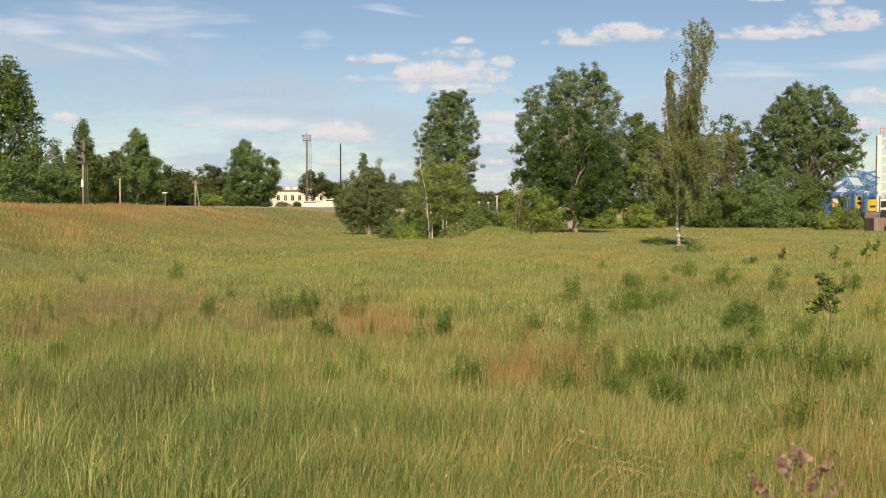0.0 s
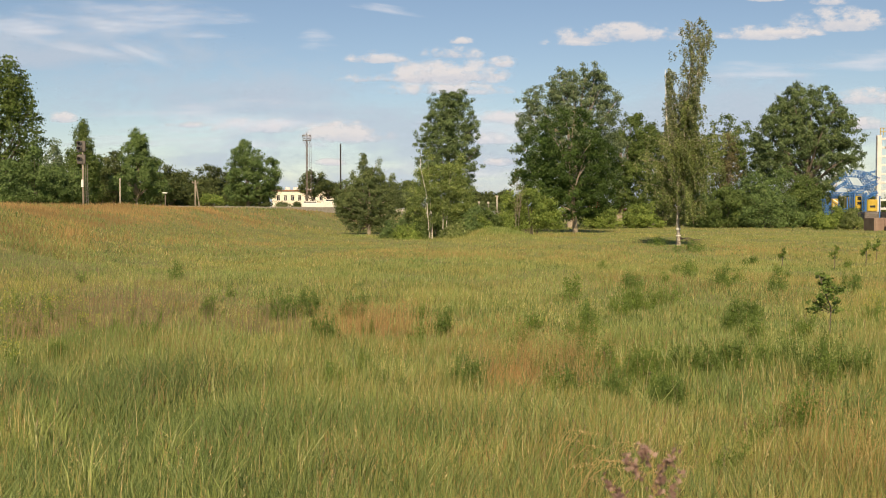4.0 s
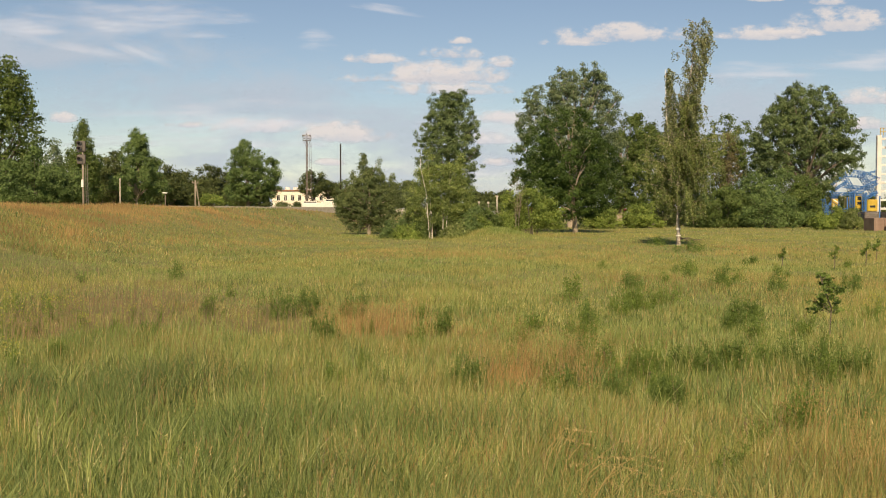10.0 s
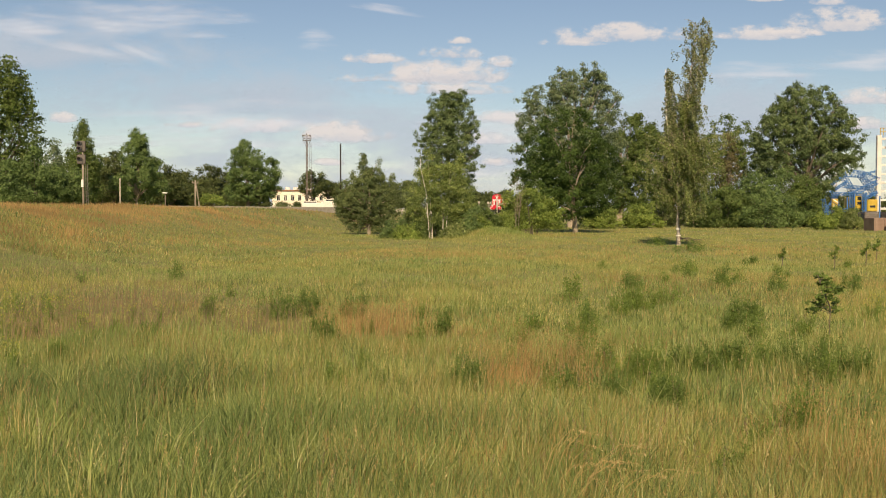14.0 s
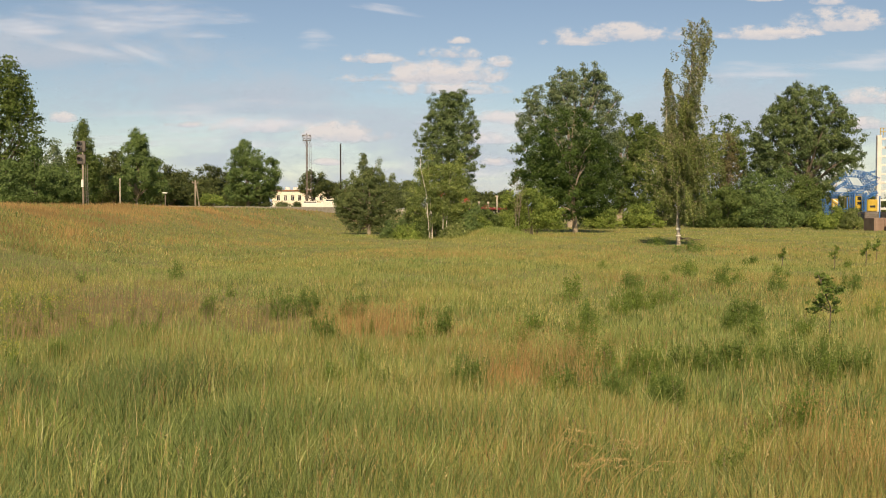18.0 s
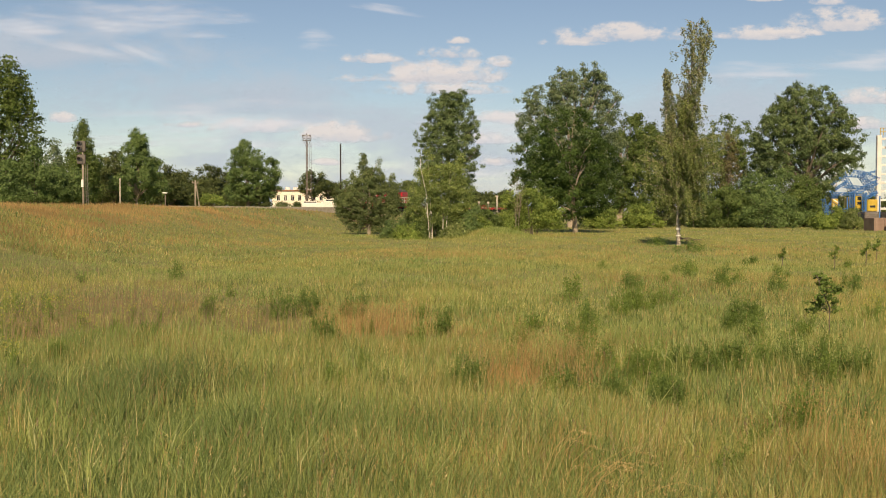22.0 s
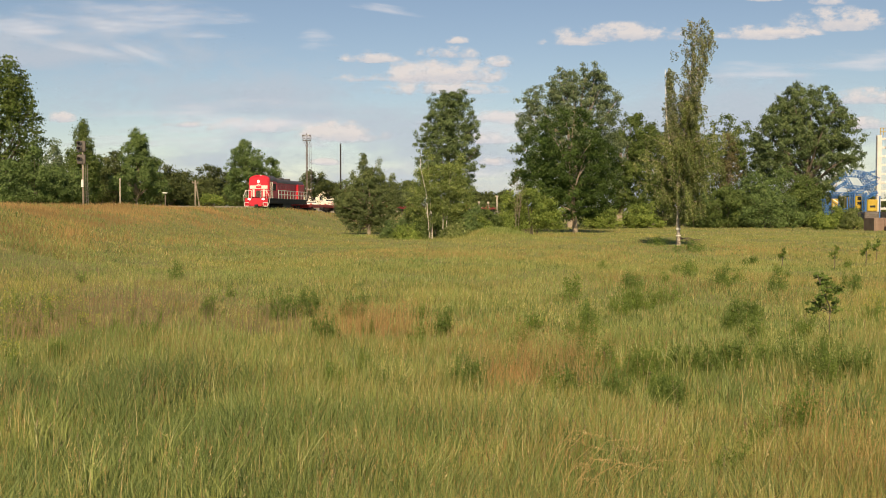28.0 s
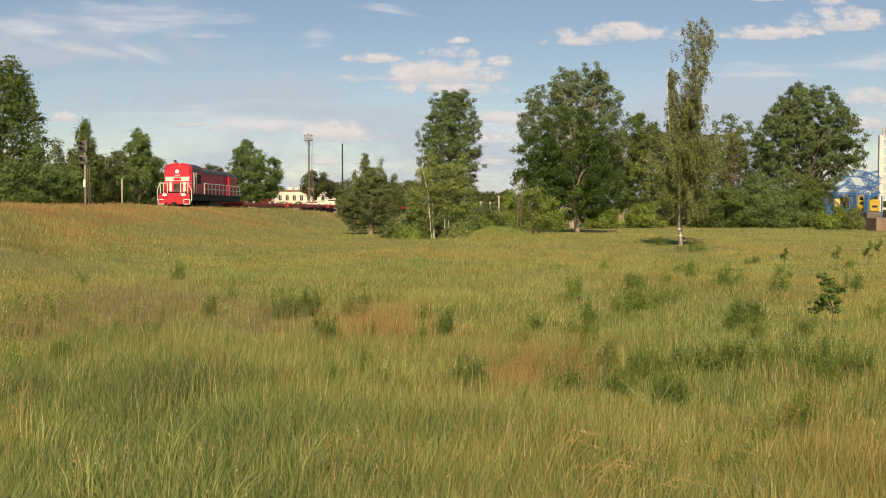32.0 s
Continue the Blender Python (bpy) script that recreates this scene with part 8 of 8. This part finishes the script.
cloud("backdrop_cloud", 976, 506, 224, 51, CUMULUS, "small white fair-weather cumulus cloud")
cloud("backdrop_cloud", 1208, 324, 280, 90, CUMULUS, "small white fair-weather cumulus cloud")
cloud("backdrop_cloud", 1241, 256, 205, 70, CUMULUS, "small white fair-weather cumulus cloud")
cloud("backdrop_cloud", 164, 267, 205, 70, CUMULUS, "small white fair-weather cumulus cloud")
cloud("backdrop_cloud", 156, 214, 243, 70, CUMULUS, "small white fair-weather cumulus cloud")
cloud("backdrop_cloud", 50, 496, 112, 39, CUMULUS, "small white fair-weather cumulus cloud")
cloud("backdrop_cloud", 903, 603, 131, 55, CUMULUS, "small white fair-weather cumulus cloud")
cloud("backdrop_cloud", 156, 145, 168, 51, CUMULUS, "small white fair-weather cumulus cloud")
cloud("backdrop_cloud", 1082, 597, 168, 58, CUMULUS, "small white fair-weather cumulus cloud")
cloud("backdrop_cloud", -315, 142, 112, 39, CUMULUS, "small white fair-weather cumulus cloud")
cloud("backdrop_cloud", -721, 248, 168, 31, CUMULUS, "small white fair-weather cumulus cloud")
cloud("backdrop_cloud", -884, 577, 785, 136, CIRRUS, "thin white veil of cirrus cloud", 2)
cloud("backdrop_cloud", -949, 529, 598, 136, CIRRUS, "thin white veil of cirrus cloud")
cloud("backdrop_cloud", -1070, 477, 430, 66, CIRRUS, "thin white veil of cirrus cloud", 11)
cloud("backdrop_cloud", -858, 461, 280, 86, CIRRUS, "thin white veil of cirrus cloud", 20)
cloud("backdrop_cloud", -681, 500, 168, 51, CIRRUS, "thin white veil of cirrus cloud")
cloud("backdrop_cloud", -1208, 548, 280, 156, CIRRUS, "thin white veil of cirrus cloud")
cloud("backdrop_cloud", -591, 269, 1046, 175, CIRRUS, "thin white veil of cirrus cloud")
cloud("backdrop_cloud", -364, 487, 149, 117, CIRRUS, "thin white veil of cirrus cloud")
cloud("backdrop_cloud", -153, 568, 262, 47, CIRRUS, "thin white veil of cirrus cloud", 8)
cloud("backdrop_cloud", 123, 248, 486, 234, CIRRUS, "thin white veil of cirrus cloud")
cloud("backdrop_cloud", 1212, 435, 448, 117, CIRRUS, "thin white veil of cirrus cloud")
cloud("backdrop_cloud", 887, 402, 448, 97, CIRRUS, "thin white veil of cirrus cloud")
cloud("backdrop_cloud", 58, 126, 560, 136, CIRRUS, "thin white veil of cirrus cloud")
cloud("backdrop_cloud", -737, 207, 934, 117, CIRRUS, "thin white veil of cirrus cloud")
cloud("backdrop_cloud", -543, 69, 2436, 374, HAZE, "thin pale haze across the sky")
cloud("backdrop_cloud", 676, 69, 2274, 374, HAZE, "thin pale haze across the sky")
cloud("backdrop_cloud", -737, 370, 1462, 487, HAZE, "thin pale haze across the sky")
cloud("backdrop_cloud", 188, 207, 2436, 422, HAZE, "thin pale haze across the sky")
cloud("backdrop_cloud", -1176, 516, 1137, 325, HAZE, "thin pale haze across the sky")
cloud("backdrop_cloud", 838, 288, 1462, 422, HAZE, "thin pale haze across the sky")

# ---- wind ----


# where the plume's tip swings: seconds, x, y, z
SWING_A = [(0, 0.565, 1.594, 1.389), (0.5, 0.592, 1.679, 1.351), (1, 0.666, 1.756, 1.298), (1.5, 0.744, 1.868, 1.211), (2, 0.542, 2.023, 1.162), (2.5, 0.418, 1.966, 1.223), (3, 0.392, 1.815, 1.316), (3.5, 0.362, 1.748, 1.351)]
SWING_B = [(4.5, 0.332, 1.675, 1.384), (5.5, 0.3, 1.578, 1.419), (6, 0.296, 1.578, 1.419), (7, 0.344, 1.665, 1.388), (7.5, 0.341, 1.867, 1.29), (8, 0.331, 1.799, 1.327), (8.5, 0.409, 1.918, 1.255), (9, 0.565, 2.022, 1.158)]
SWING_C = [(9.5, 0.611, 2.068, 1.108), (12, 0.664, 2.059, 1.1), (15, 0.574, 2.095, 1.095), (18, 0.686, 2.056, 1.095), (20.5, 0.789, 1.877, 1.188), (21, 0.705, 1.668, 1.327), (21.5, 0.73, 1.936, 1.172), (22.5, 0.529, 2.053, 1.14)]
SWING_D = [(23, 0.45, 1.928, 1.244), (23.5, 0.521, 2.066, 1.131), (25.5, 0.616, 2.085, 1.092), (27.5, 0.571, 2.086, 1.103), (28, 0.489, 2.004, 1.186), (28.5, 0.421, 1.792, 1.326), (29, 0.419, 1.963, 1.224), (29.5, 0.513, 2.079, 1.122)]
SWING_E = [(30.5, 0.614, 2.076, 1.1), (32, 0.574, 2.055, 1.129)]
SWING = SWING_A + SWING_B + SWING_C + SWING_D + SWING_E


def sway():
    for k, ob in enumerate(BIRCH_CROWNS):
        rows = []
        for i in range(65):
            t = i * 0.5
            a = (0.9 * math.sin(t * 1.35 + k * 0.5) + 0.6 * math.sin(t * 2.9 + k)) * (1.1 if k != 4 else 0.5)
            rows.append((t, Matrix.Translation(ob.location) @ Matrix.Rotation(radians(a), 4, "Y")))
        walk(ob, rows)
    for k, ob in enumerate(ARCHES + [OAK_SAPLING]):
        m = ob.matrix_basis.copy()
        g = (9, 11, 2.5)[k]
        walk(ob, [(i * 0.5, m @ Matrix.Rotation(radians(g * (0.5 * math.sin(i * 0.62 + k) + 0.5 * math.sin(i * 0.27 + 2 * k))), 4, "Y")) for i in range(65)])
    for ob in CLOUDS:
        m = ob.matrix_basis.copy()
        drift_by = 15.0 * math.exp(-((m.translation.x + 200) / 500) ** 2) + 5.0
        walk(ob, [(0.0, m), (32.0, Matrix.Translation((-drift_by, 0, 1.0)) @ m)])
    for k, ob in enumerate(TUFTS):
        m = ob.matrix_basis.copy()
        walk(ob, [(i * 0.4, m @ Matrix.Rotation(radians(5 * math.sin(i * 0.83 + k * 1.7) + 4 * math.sin(i * 0.31 + k)), 4, "Y")) for i in range(81)])
    foot = PLUME.location.copy()
    walk(PLUME, [(t, Matrix.Translation(foot) @ Vector((0, 0, 1)).rotation_difference(Vector((x, y, z)) - foot).to_matrix().to_4x4()) for t, x, y, z in SWING])

# ---- movement ----
RUN = np.concatenate([[0], np.cumsum(np.hypot(*np.diff(TRACK, axis=0).T))])


def on_line(s):
    """A point of the railway's centre line, s metres from its near end."""
    return np.array([np.interp(s, RUN, TRACK[:, 0]), np.interp(s, RUN, TRACK[:, 1])])


def rail_pose(s, half):
    """A vehicle with bogies half metres either side of s, facing down the line to the near end."""
    a, b = on_line(s - half), on_line(s + half)
    c, d = (a + b) / 2, a - b
    return pose(c[0], c[1], RAIL_TOP, 0, 0, math.degrees(math.atan2(d[1], d[0])))


# place of the locomotive's front, as metres down the line's depth, at times
TIMES = (0.0, 11.0, 14.0, 17.0, 19.5, 24.0, 28.0, 32.0)
DEPTH = (386.0, 284.0, 254.0, 224.0, 197.3, 154.3, 121.0, 91.0)


def front_run(t):
    """How far along the line the front is: an even glide through the timed places."""
    s = [float(np.interp(d, TRACK[:, 1], RUN)) for d in DEPTH]
    i = max(0, min(len(TIMES) - 2, int(np.searchsorted(TIMES, t, side="right")) - 1))

    def slope(k):
        lo, hi = max(0, k - 1), min(len(TIMES) - 1, k + 1)
        return (s[hi] - s[lo]) / (TIMES[hi] - TIMES[lo])

    h = TIMES[i + 1] - TIMES[i]
    u = (t - TIMES[i]) / h
    return (2 * u ** 3 - 3 * u * u + 1) * s[i] + (u ** 3 - 2 * u * u + u) * h * slope(i) + (3 * u * u - 2 * u ** 3) * s[i + 1] + (u ** 3 - u * u) * h * slope(i + 1)


def motions():
    times = [k * 0.5 for k in range(65)]
    walk(LOCO, [(t, rail_pose(front_run(t) + 9.13, 5.06)) for t in times])
    for k, wagon in enumerate(WAGONS):
        walk(wagon, [(t, rail_pose(front_run(t) + 28.2 + k * 19.4, 6.6)) for t in times])
    start = front_run(0)
    for w, r in LOCO_WHEELS:
        place = w.location.copy()
        walk(w, [(k / 15, Matrix.Translation(place) @ Matrix.Rotation((start - front_run(k / 15)) / r, 4, "Y")) for k in range(481)])
    sway()


motions()
